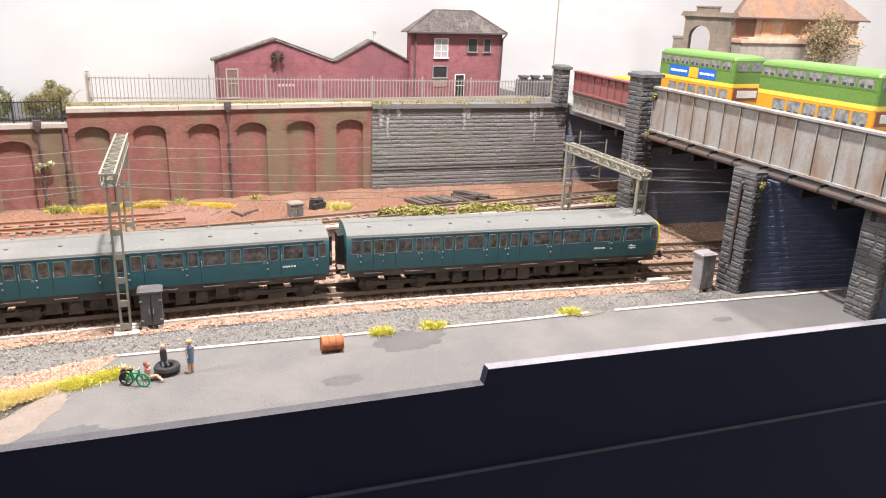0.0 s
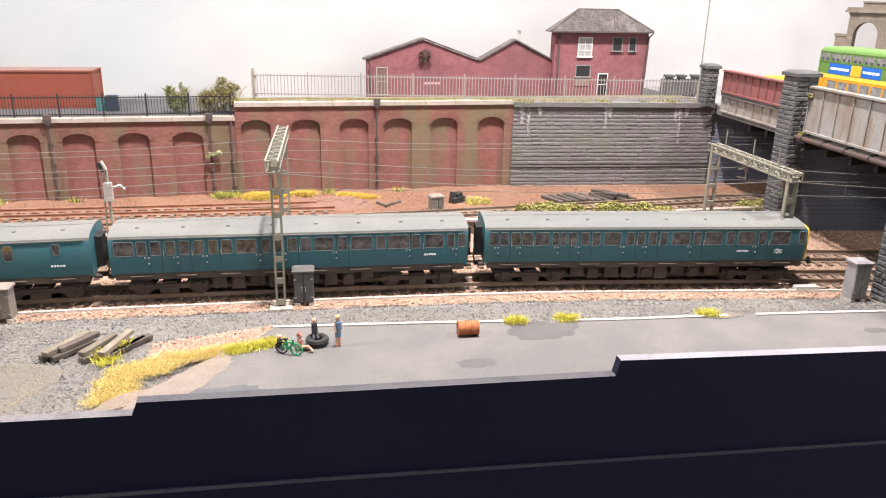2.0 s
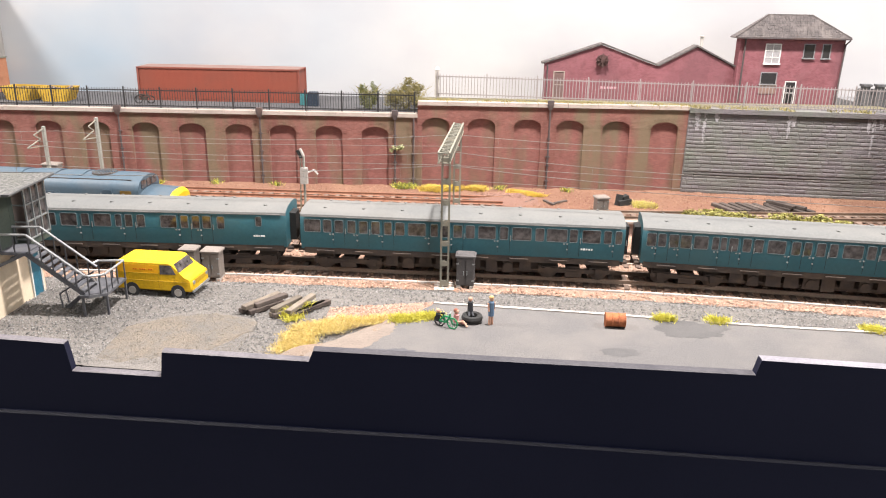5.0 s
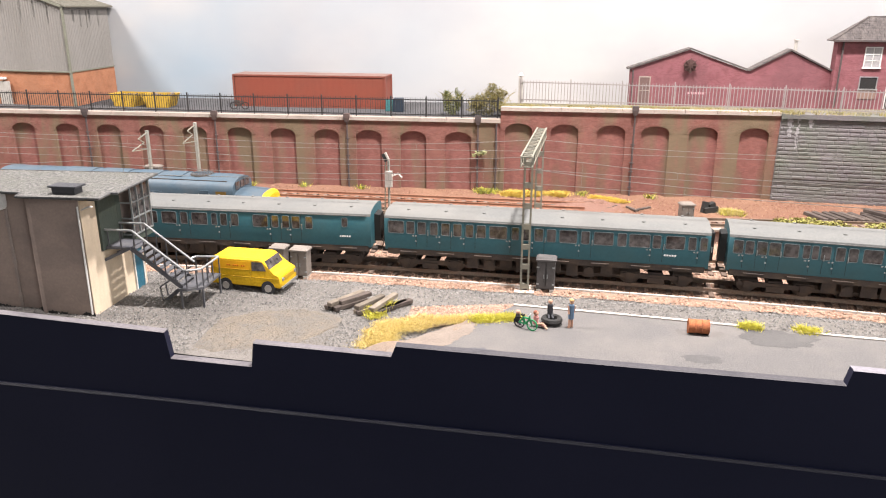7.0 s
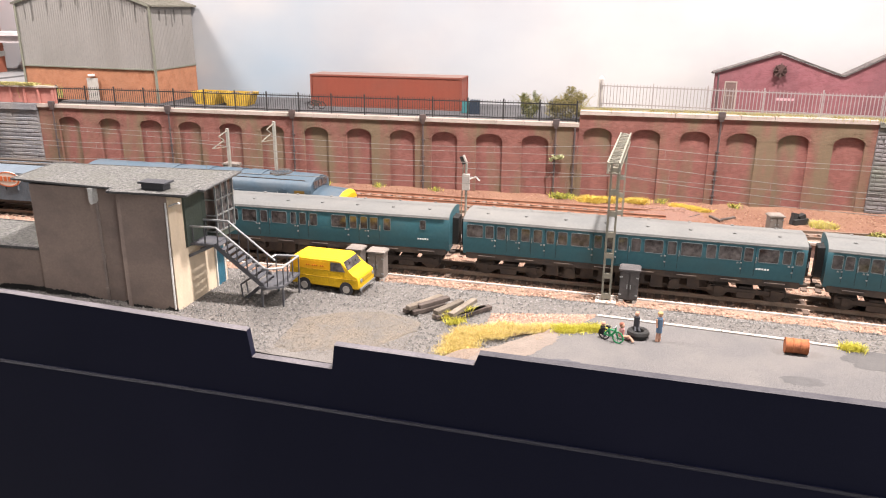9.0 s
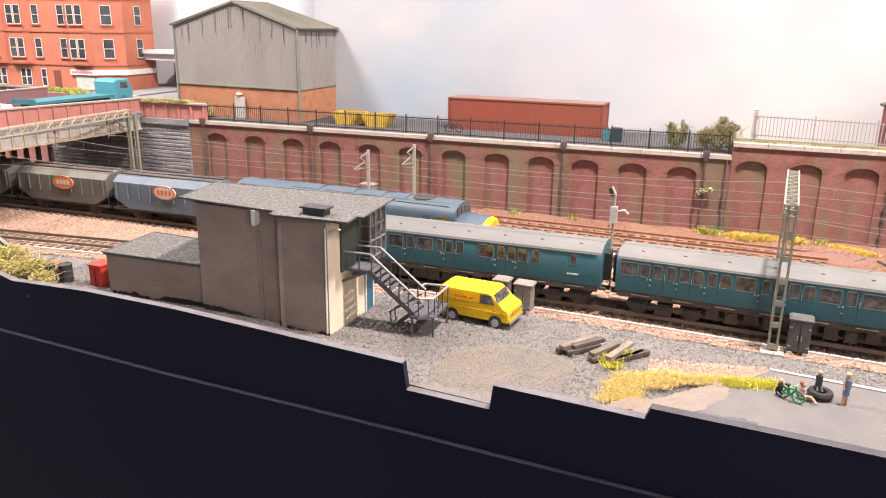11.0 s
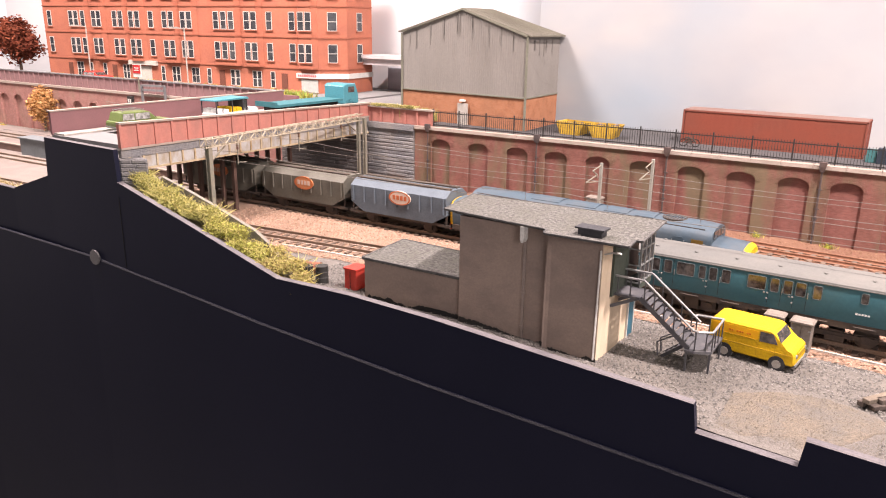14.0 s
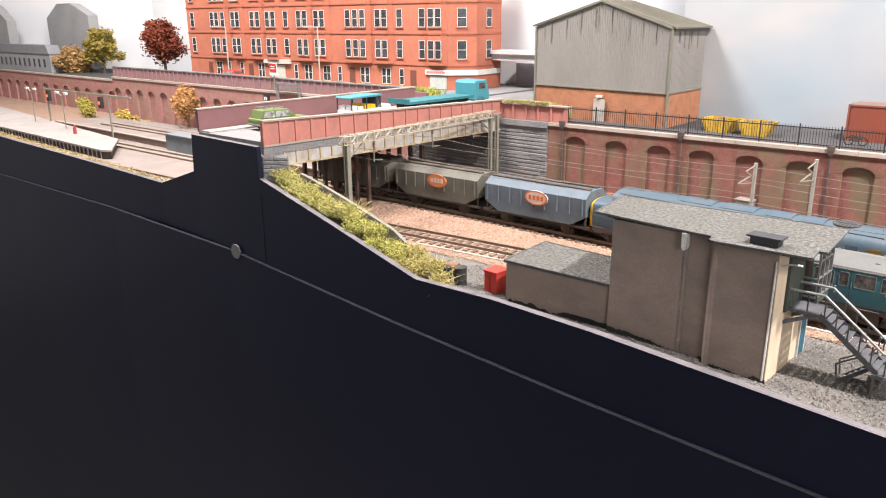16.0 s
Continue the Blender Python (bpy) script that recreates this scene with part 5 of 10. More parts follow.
part("body", bm, mat("paint_white", (0.70, 0.70, 0.68), rough=0.4, bump=0, coarse=12), mf, bevel=0.6)
bm = bmesh.new()
prism(bm, [(-31, 20.4), (-30.4, 22.0), (13, 22.6), (15, 21.2), (15, 20.4)], -11.6, 11.6)
part("canopy", bm, M_CYAN, mf, "thin turquoise canopy", bevel=0.4)
for px in (-29.5, -8, 12.5):
    for py in (-10.4, 10.4):
        bm = bmesh.new()
        bar(bm, (px, py, 8.8), (px, py, 20.6), 0.9)
        part("canopy_post", bm, M_DKSEAT, mf)
bm = bmesh.new()
box(bm, 6.5, 8, -10.6, 10.6, 9, 20.4)
part("bulkhead", bm, M_DKSEAT, mf, "dark cab bulkhead")
for i, (cx_, ch, cm) in enumerate(((-25, 4.4, "paint_white"), (-16, 3.2, "paint_white"), (-6, 4.6, "van_yellow"), (2, 4.0, "van_yellow"))):
    bm = bmesh.new()
    for q in (-5.2, 5.2):
        box(bm, cx_ - 3.8, cx_ + 3.8, q - 4.6, q + 4.6, 9.05, 9.05 + ch, 0.3)
    part("crate", bm, MATS.get(cm) or mat("van_yellow", (0.72, 0.43, 0.008)), mf, "yellow crates" if cm == "van_yellow" else "")
bm = bmesh.new()
loft(bm, [[(14 + d, y, 11.3) for y in (-10, 10)] + [(12.4 + d, y, 20.4) for y in (10, -10)] for d in (0.0, 0.5)])
part("windscreen", bm, M_PALEGLASS, mf)
for px in (-20, 20):
    for q in (-1, 1):
        bm = bmesh.new()
        ycyl(bm, px, 3.6, 3.6, q * 9.8 - 1.2, q * 9.8 + 1.4, 14)
        part("wheel", bm, M_BLACK, mf, smooth=True)
mf.scale = (1, 1, 1.05)
lorry = thing("flatbed_lorry", -695, 695, 78.1, 88, "turquoise flatbed lorry on the street bridge", "lorry")
bm = bmesh.new()
box(bm, -52, 26, -14, 14, 9, 11.5)
box(bm, -52, -51, -14, 14, 11.5, 14)
part("flatbed", bm, mat("dull_turquoise_bed", (0.035, 0.165, 0.19), rough=0.6, coarse=12), lorry)
bm = bmesh.new()
prism(bm, [(28, 5), (28, 24), (31, 26), (44, 26), (46, 18), (48, 13), (48, 5)], -13, 13)
cab = part("cab", bm, M_CYAN, lorry, bevel=0.8)
bm = bmesh.new()
for s in (-1, 1):
    box(bm, 34, 42, s * 13 - 0.2, s * 13 + 0.2, 17, 23)
part("side_window", bm, M_WGLASS, cab)
bm = bmesh.new()
box(bm, -50, 46, -5, 5, 5, 9)
part("chassis", bm, M_BLACK, lorry)
for wx in (-36, -22, 36):
    for s in (-1, 1):
        bm = bmesh.new()
        ycyl(bm, wx, 5, 5, s * 11 - 2, s * 11 + 2, 14)
        part("wheel", bm, M_BLACK, lorry, smooth=True)
lorry.scale = (1.36, 1.2, 1.12)

# ---- house and workshops at the back ----
M_SLATE = brick_mat("lichened_slates", (0.10, 0.085, 0.08), (0.072, 0.062, 0.06), (0.045, 0.04, 0.04), (0.14, 0.12, 0.11), size=(3.0, 2.2), axis="x", moss_amount=0.7, moss_size=9)
M_WHITE = mat("off_white_joinery", (0.68, 0.66, 0.62), rough=0.6, coarse=8)
M_DARK = mat("dark_pane", (0.03, 0.028, 0.028), rough=0.25, bump=0)


def sash(parent, x, z, w, h, y, cols=2, rows=2, pane=None, sill=True, frame=None):
    """A window in a wall that faces -y: surround, bars, panes and sill."""
    fr = frame or M_WHITE
    bm = bmesh.new()
    t = 0.9
    box(bm, x - w / 2 - t, x + w / 2 + t, y - 0.5, y + 0.2, z + h / 2, z + h / 2 + t)
    for s in (-1, 1):
        box(bm, x + s * (w / 2 + t / 2) - t / 2, x + s * (w / 2 + t / 2) + t / 2, y - 0.5, y + 0.2, z - h / 2, z + h / 2)
    for i in range(1, cols):
        q = x - w / 2 + w * i / cols
        box(bm, q - 0.25, q + 0.25, y - 0.4, y + 0.1, z - h / 2, z + h / 2)
    for i in range(1, rows):
        q = z - h / 2 + h * i / rows
        box(bm, x - w / 2, x + w / 2, y - 0.45, y + 0.1, q - 0.3, q + 0.3)
    win = part("window", bm, fr, parent)
    bm = bmesh.new()
    box(bm, x - w / 2, x + w / 2, y - 0.12, y + 0.1, z - h / 2, z + h / 2)
    part("pane", bm, pane or M_DARK, win)
    if sill:
        bm = bmesh.new()
        box(bm, x - w / 2 - 1.5, x + w / 2 + 1.5, y - 1.5, y + 0.2, z - h / 2 - 1.1, z - h / 2)
        part("sill", bm, fr, win)
    return win


ws = thing("workshop", label="maroon brick workshop with two low gables", category="workshop")
bm = bmesh.new()
prism(bm, [(104, 69), (283.5, 69), (283.5, 111), (246, 129), (211.5, 110.5), (157, 129.5), (104, 112)], 772, 783)
part("wall", bm, M_HOUSEBRICK, ws)
bm = bmesh.new()
for (xa, za), (xb, zb) in (((101, 111.3), (157, 130)), ((157, 130), (211.5, 111)), ((211.5, 111), (246, 129.6)), ((246, 129.6), (284, 111.4))):
    loft(bm, [[(xa, y, za), (xb, y, zb), (xb, y, zb + 1.6), (xa, y, za + 1.6)] for y in (770.5, 784)])
part("roof", bm, M_SLATE, ws, "dark slate roof edge")
sash(ws, 117.5, 92, 9, 24, 772, 1, 2, pane=mat("boarded_pane", (0.16, 0.095, 0.085), coarse=6), frame=M_COPING)
vent = bmesh.new()
bar(vent, (157.5, 768.5, 115.5), (157.5, 772.1, 115.5), 11, sides=12)
bar(vent, (157.5, 767.5, 115.5), (157.5, 768.5, 115.5), 4, sides=8)
for k in range(8):
    t = k * math.pi / 4
    bar(vent, (157.5, 768, 115.5), (157.5 + 6.6 * math.cos(t), 768, 115.5 + 6.6 * math.sin(t)), 1.2, 0.6)
part("round_vent", vent, mat("rusty_vent", (0.08, 0.04, 0.035), coarse=4), ws)
bm = bmesh.new()
cyl(bm, (252, 780), 1.6, 126, 138, 8)
cyl(bm, (252, 780), 2.4, 138, 139.2, 8)
part("flue", bm, M_CONC, ws)
bm = bmesh.new()
tube(bm, [(106, 771, 111), (106.6, 770.8, 80)], 0.8, 6)
part("downpipe", bm, M_PIPE, ws)
bm = bmesh.new()
for k in range(5):
    box(bm, 158 + k * 3.2, 160.3 + k * 3.2, 771.85, 772.05, 89, 91.2)
part("painted_scrawl", bm, mat("pale_scrawl", (0.55, 0.32, 0.34), bump=0), ws)["kind"] = "stuff"

hs = thing("house", label="two-storey maroon brick house with a hipped slate roof", category="house")
bm = bmesh.new()
box(bm, 283.8, 381, 766, 777, 69, 138.5)
part("wall", bm, M_HOUSEBRICK, hs)
bm = bmesh.new()
B = [(278, 762, 138.5), (384, 762, 138.5), (384, 779, 138.5), (278, 779, 138.5)]
R = [(309, 774, 159), (350, 774, 159), (350, 779, 159), (309, 779, 159)]
loft(bm, [B, [(x, y, z + 1) for x, y, z in B], R])
roof = part("roof", bm, M_SLATE, hs, "hipped roof of lichened slates")
bm = bmesh.new()
for (a, b) in ((B[0], R[0]), (B[1], R[1])):
    bar(bm, (a[0], a[1], a[2] + 1.3), (b[0], b[1], b[2] + 0.4), 1.6)
bar(bm, (309, 774.5, 159.3), (350, 774.5, 159.3), 1.8)
part("ridge_tiles", bm, M_SLATE, roof)
rs = random.Random(11)
bm = bmesh.new()
for j in range(11):
    f = (j + 0.5) / 11
    y, z = 762 + 12 * f, 139.5 + 19.5 * f
    xa, xb = 278 + 31 * f, 384 - 34 * f
    n = int((xb - xa) / 3.2)
    for i in range(n):
        a = xa + (xb - xa) * i / n
        w = (xb - xa) / n - 0.12
        lift = rs.uniform(0.1, 0.45)
        q = [(a, y - 0.62, z - 0.98), (a + w, y - 0.62, z - 0.98), (a + w, y + 0.55, z + 0.95), (a, y + 0.55, z + 0.95)]
        loft(bm, [q, [(px, py - lift, pz + lift * 0.6) for px, py, pz in q]])
part("slate_course", bm, M_SLATE, roof)["kind"] = "stuff"
bm = bmesh.new()
bar(bm, (278, 761.4, 139), (384, 761.4, 139), 1.5)
tube(bm, [(288, 764.8, 138), (288, 764.8, 80)], 0.8, 6)
tube(bm, [(383.5, 762, 138), (381, 764.8, 134), (380, 764.8, 80)], 0.7, 6)
part("gutter", bm, M_PIPE, hs)
sash(hs, 315, 124.5, 13, 17, 766, 2, 3, pane=mat("curtained_pane", (0.32, 0.30, 0.30), rough=0.3, coarse=5))
sash(hs, 348.5, 127.5, 9, 12, 766, 1, 1, frame=M_STONE)
sash(hs, 364.5, 127.5, 6.5, 12, 766, 1, 1, frame=M_STONE)
sash(hs, 314.5, 102, 14, 10, 766, 1, 1, frame=M_STONE)
bm = bmesh.new()
box(bm, 307, 322, 765.4, 766.1, 88, 96)
part("boarded_panel", bm, mat("weathered_boards", (0.24, 0.15, 0.12), coarse=5), hs)
sash(hs, 336, 89, 9, 20, 766, 1, 2, sill=False)
bm = bmesh.new()
for x in (391, 404, 419):
    box(bm, x, x + 6, 738, 744, 82, 99)
    box(bm, x - 1, x + 7, 737, 745, 99, 101)
box(bm, 386, 424, 740, 742, 80, 97)
solo("garden_wall", bm, M_STONED, "dark stone garden wall with capped posts beside the house", "wall")
bm = bmesh.new()
cyl(bm, (412, 716), 1.3, 79.5, 96, 8)
bar(bm, (412, 716, 96), (412.2, 716, 235), 1.1, sides=6)
solo("lamp_post", bm, M_GANTRY, "tall thin grey lamp post by the bridge", "lamp post")

# ---- grey warehouse ----
wh = thing("warehouse", label="tall grey metal-clad warehouse on an orange brick base", category="warehouse")
FR, FL, BR, BL = (-442, 740), (-612, 760), (-444, 823), (-618, 824)
M_CLAD = mat("grey_cladding", (0.225, 0.208, 0.19), (0.20, 0.186, 0.171), (0.165, 0.152, 0.136), rough=0.7, fine=3, coarse=30, bump=0.05, amount=0.6, stretch=(1, 1, 0.25))
M_OLIVE = mat("olive_trim", (0.185, 0.183, 0.14), rough=0.7, coarse=20)
M_ORANGE = brick_mat("orange_brick", (0.375, 0.158, 0.085), (0.325, 0.135, 0.072), (0.34, 0.17, 0.105), (0.25, 0.12, 0.068), size=(2.6, 0.95), axis="xy", moss_amount=0.4)
bm = bmesh.new()
loft(bm, [[(x, y, z) for x, y in (FL, FR, BR, BL)] for z in (70, 104.5)])
part("brick_base", bm, M_ORANGE, wh)
bm = bmesh.new()
mid = ((FR[0] + FL[0]) / 2 + 2, (FR[1] + FL[1]) / 2)
midb = ((BR[0] + BL[0]) / 2, (BR[1] + BL[1]) / 2)
f = [bm.verts.new(v) for v in ((*FL, 104.5), (*FR, 104.5), (*FR, 166), (*mid, 192), (*FL, 168))]
b = [bm.verts.new(v) for v in ((*BL, 104.5), (*BR, 104.5), (*BR, 166), (*midb, 192), (*BL, 168))]
bm.faces.new(f), bm.faces.new(list(reversed(b)))
for i in range(5):
    j = (i + 1) % 5
    bm.faces.new((f[j], f[i], b[i], b[j]))
part("cladding", bm, M_CLAD, wh, "ribbed grey cladding with rain streaks")
M_WHROOF = mat("olive_grey_roof_sheet", (0.135, 0.124, 0.098), (0.112, 0.104, 0.082), (0.095, 0.086, 0.068), rough=0.8, fine=3, coarse=24, bump=0.05, amount=0.5)
for nm, ea, eb, za in (("right_roof_slope", (FR[0] + 5, FR[1] - 2), (BR[0] + 6, 824.5), 165.6), ("left_roof_slope", (FL[0] - 4, FL[1] - 2), (BL[0] - 4, 824.5), 167.4)):
    bm = bmesh.new()
    loft(bm, [[(ea[0], ea[1], z0), (mid[0], mid[1] - 2, z1), (midb[0] + 2, 824.5, z1), (eb[0], eb[1], z0)] for z0, z1 in ((za, 192.6), (za + 1.6, 194.2))])
    slope_ = part(nm, bm, M_WHROOF, wh, "olive-grey sheeted roof slope")
    bm = bmesh.new()
    for k in range(1, 22):
        t = k / 22
        pa = Vector((ea[0], ea[1], za + 1.6)).lerp(Vector((eb[0], eb[1], za + 1.6)), t)
        pb = Vector((mid[0], mid[1] - 2, 194.2)).lerp(Vector((midb[0] + 2, 824.5, 194.2)), t)
        bar(bm, pa, pb, 0.5, 0.5)
    part("roof_rib", bm, M_WHROOF, slope_)["kind"] = "stuff"
bm = bmesh.new()
rw = random.Random(3)
for t in (0.07, 0.13, 0.25, 0.36, 0.47, 0.49, 0.59, 0.72, 0.81, 0.9):
    p = Vector((*FL, 0)).lerp(Vector((*FR, 0)), t)
    top = 168 + 24 * (1 - abs(t - 0.5) * 2) - 2.5
    for k in range(5):
        w = rw.uniform(0.2, 0.5)
        q = p.x + rw.uniform(-1.0, 1.0)
        box(bm, q - w / 2, q + w / 2, p.y - 0.35, p.y + 0.1, top - rw.uniform(5, 24), top)
for t in (0.2, 0.35, 0.5, 0.55, 0.75):
    p = Vector((*FR, 0)).lerp(Vector((*BR, 0)), t)
    for k in range(4):
        w = rw.uniform(0.3, 0.8)
        q = p.y + rw.uniform(-1.2, 1.2)
        box(bm, p.x - 0.1, p.x + 0.5, q - w / 2, q + w / 2, 163 - rw.uniform(6, 18), 163)
part("rain_streak", bm, mat("grimy_rain_streak", (0.182, 0.17, 0.155), (0.168, 0.157, 0.143), coarse=9, bump=0), wh, "dark rain streaks below the eaves")["kind"] = "stuff"
bm = bmesh.new()
fv, sv = Vector((FR[0] - FL[0], FR[1] - FL[1], 0)), Vector((BR[0] - FR[0], BR[1] - FR[1], 0))
for i in range(1, 58):
    t = i / 58
    p = Vector((*FL, 0)) + fv * t
    top = 168 + 24 * (1 - abs(t - 0.5) * 2) if True else 0
    box(bm, p.x - 0.3, p.x + 0.3, p.y - 0.16, p.y + 0.3, 105, top - 1.5)
for i in range(1, 30):
    p = Vector((*FR, 0)) + sv * (i / 30)
    box(bm, p.x - 0.3, p.x + 0.16, p.y - 0.3, p.y + 0.3, 105, 165)
part("cladding_ribs", bm, M_CLAD, wh)["kind"] = "stuff"
bm = bmesh.new()
for a, bq, za, zb in ((FL, mid, 168.5, 193), (mid, FR, 193, 166.5), (FR, BR, 166.5, 166.5)):
    bar(bm, (a[0], a[1] - 0.8, za), (bq[0], bq[1] - 0.8, zb), 2.6, 2.2)
for p in (FL, FR):
    bar(bm, (p[0], p[1] - 0.4, 71), (p[0], p[1] - 0.4, 167), 2.0)
bar(bm, (FL[0], FL[1] - 0.6, 104.5), (FR[0], FR[1] - 0.6, 104.5), 1.2)
bar(bm, (FR[0] + 0.4, FR[1], 104.5), (BR[0] + 0.4, BR[1], 104.5), 1.2)
part("trim", bm, M_OLIVE, wh, "olive corner and eaves trim")
bm = bmesh.new()
d = fv.normalized()
yy = FL[1] + fv.y * ((-522 - FL[0]) / fv.x)
loft(bm, [[(-529, yy - 0.2 + k, 71), (-514.5, yy - 3.2 + k, 71), (-514.5, yy - 3.2 + k, 94), (-529, yy - 0.2 + k, 94)] for k in (-1, 0.6)])
part("door", bm, M_CONC, wh, "pale grey personnel door")
bm = bmesh.new()
box(bm, -525, -519, yy - 4, yy, 96, 98)
part("door_lamp", bm, M_WHITE, wh)
bm = bmesh.new()
box(bm, -446.5, -444, 752, 772, 71, 88)
part("side_door", bm, M_CLAD, wh)
bm = bmesh.new()
box(bm, -447, -443.5, 775, 783, 71, 90)
part("red_cabinet", bm, mat("red_metal", (0.40, 0.05, 0.035)), wh)

# ---- container, skips and clutter on the upper yard ----
M_CONT = mat("oxide_red_container", (0.195, 0.046, 0.026), (0.165, 0.039, 0.023), (0.14, 0.046, 0.030), rough=0.6, coarse=25, bump=0.05, amount=0.5)
ct = thing("container", -208, 780, 70.8, -1.2, "long oxide-red corrugated shipping container on the upper yard", "container")
bm = bmesh.new()
n = 92
prev = []
for i in range(n + 1):
    x = -78 + 156 * i / n
    prev.append((x, -15.2 + (0.16 if i % 4 < 2 else 0.0)))
for s in (1, -1):
    for (xa, ya), (xb, yb) in zip(prev, prev[1:]):
        q = [bm.verts.new(v) for v in ((xa, ya * s, 2), (xb, yb * s, 2), (xb, yb * s, 32), (xa, ya * s, 32))]
        bm.faces.new(q)
box(bm, -79, 79, -14, 14, 1, 33)
part("corrugated_side", bm, M_CONT, ct)
bm = bmesh.new()
for s in (-1, 1):
    for z in (0.8, 32.8):
        bar(bm, (-80, s * 14.9, z), (80, s * 14.9, z), 1.5)
    for e in (-79.2, 79.2):
        bar(bm, (e, s * 14.8, 0), (e, s * 14.8, 33.6), 1.7)
for e in (-79.2, 79.2):
    bar(bm, (e, -15, 32.8), (e, 15, 32.8), 1.6)
part("frame", bm, mat("dusty_oxide_frame", (0.185, 0.050, 0.032), (0.155, 0.042, 0.028), (0.16, 0.065, 0.048), rough=0.7, coarse=14, amount=0.6, bump=0.05), ct)
bm = bmesh.new()
box(bm, -79, 79, -15, 15, 33.0, 33.8)
part("roof", bm, mat("dusty_oxide_roof", (0.19, 0.115, 0.095), coarse=20), ct)

ct.scale = (0.98, 1, 0.94)


def skip(x, y, rz, label):
    s = thing("skip", x, y, 70.8, rz, label, "skip", "skips by the warehouse")
    yel = mat("skip_yellow", (0.50, 0.31, 0.03), (0.40, 0.25, 0.03), (0.24, 0.15, 0.04), rough=0.6, coarse=6, amount=0.6)
    bm = bmesh.new()
    outer, inner = [(-12, 0), (12, 0), (18, 15), (-18, 15)], [(-11.3, 0.8), (11.3, 0.8), (17.2, 15), (-17.2, 15)]
    fo = [[bm.verts.new((px, yy, pz)) for px, pz in outer] for yy in (-11, 11)]
    fi = [[bm.verts.new((px, yy, pz)) for px, pz in inner] for yy in (-10.2, 10.2)]
    for k in range(3):
        bm.faces.new((fo[0][k], fo[0][k + 1] if k < 3 else fo[0][0], fo[1][k + 1], fo[1][k])) if k != 2 else None
        if k != 2:
            bm.faces.new((fi[1][k], fi[1][k + 1], fi[0][k + 1], fi[0][k]))
    bm.faces.new((fo[0][3], fo[0][0], fo[1][0], fo[1][3]))
    bm.faces.new((fi[1][3], fi[1][0], fi[0][0], fi[0][3]))
    for q in (0, 1):
        bm.faces.new(fo[q])
        bm.faces.new(fi[q])
        bm.faces.new((fo[q][2], fo[q][3], fi[q][3], fi[q][2]))
    bm.faces.new((fo[0][3], fo[1][3], fi[1][3], fi[0][3]))
    bm.faces.new((fo[0][2], fi[0][2], fi[1][2], fo[1][2]))
    part("tub", bm, yel, s)
    for q in (-11.6, 11.6):
        for xx in (-9, 0, 9):
            bm = bmesh.new()
            bar(bm, (xx, q, 0.5), (xx * 1.4, q, 14), 1.2)
            part("rib", bm, yel, s)
    bm = bmesh.new()
    rr = random.Random(int(x))
    for k in range(14):
        c = Vector((rr.uniform(-12, 12), rr.uniform(-7, 7), 11))
        bar(bm, c, c + Vector((rr.uniform(-5, 5), rr.uniform(-4, 4), rr.uniform(0, 3))), rr.uniform(2, 4))
    box(bm, -13, 13, -9.5, 9.5, 9, 11)
    s.scale = (0.88, 1, 0.84)
    part("rubble", bm, mat("skip_rubble", (0.16, 0.12, 0.10), coarse=4), s)
    return s


skip(-393, 757, -6, "battered yellow rubbish skip full of rubble")
skip(-358, 754, 4, "yellow rubbish skip full of dark rubble")
bm = bmesh.new()
box(bm, -5, 5, -4, 4, 0, 13, 0.4)
ob = solo("bin", bm, mat("dark_bin_plastic", (0.020, 0.030, 0.045), rough=0.5, bump=0), "dark navy wheeled bin beside the container", "bin", bevel=0.4)
ob.matrix_basis = pose(-0.1145, 0.748, 0.0708)
bm = bmesh.new()
box(bm, -4, 4, -4, 4, 0, 11, 0.4)
ob = solo("bin", bm, mat("teal_plastic", (0.045, 0.16, 0.165), rough=0.5, bump=0), "teal bin beside the container", "bin", bevel=0.4)
ob.matrix_basis = pose(-0.1235, 0.752, 0.0708)
mb = thing("motorbike", -272, 743, 70.8, 8, "small dark motorbike parked before the container", "motorbike")
for xx in (-5.5, 5.5):
    bm = bmesh.new()
    for k in range(12):
        t0, t1 = 2 * math.pi * k / 12, 2 * math.pi * (k + 1) / 12
        bar(bm, (xx + 3.4 * math.cos(t0), 0, 3.6 + 3.4 * math.sin(t0)), (xx + 3.4 * math.cos(t1), 0, 3.6 + 3.4 * math.sin(t1)), 0.8)
    part("wheel", bm, M_BLACK, mb)
bm = bmesh.new()
tube(bm, [(-5.5, 0, 3.6), (-1, 0, 7), (3, 0, 7.5), (5.5, 0, 3.6)], 0.8, 6)
tube(bm, [(3, 0, 7.5), (2.2, 0, 11), (2.2, 2.4, 11.4)], 0.5, 6)
box(bm, -4.5, 0.5, -1, 1, 7.4, 8.8)
box(bm, -1.5, 2, -1.2, 1.2, 3, 6)
part("frame", bm, M_UNDER, mb)


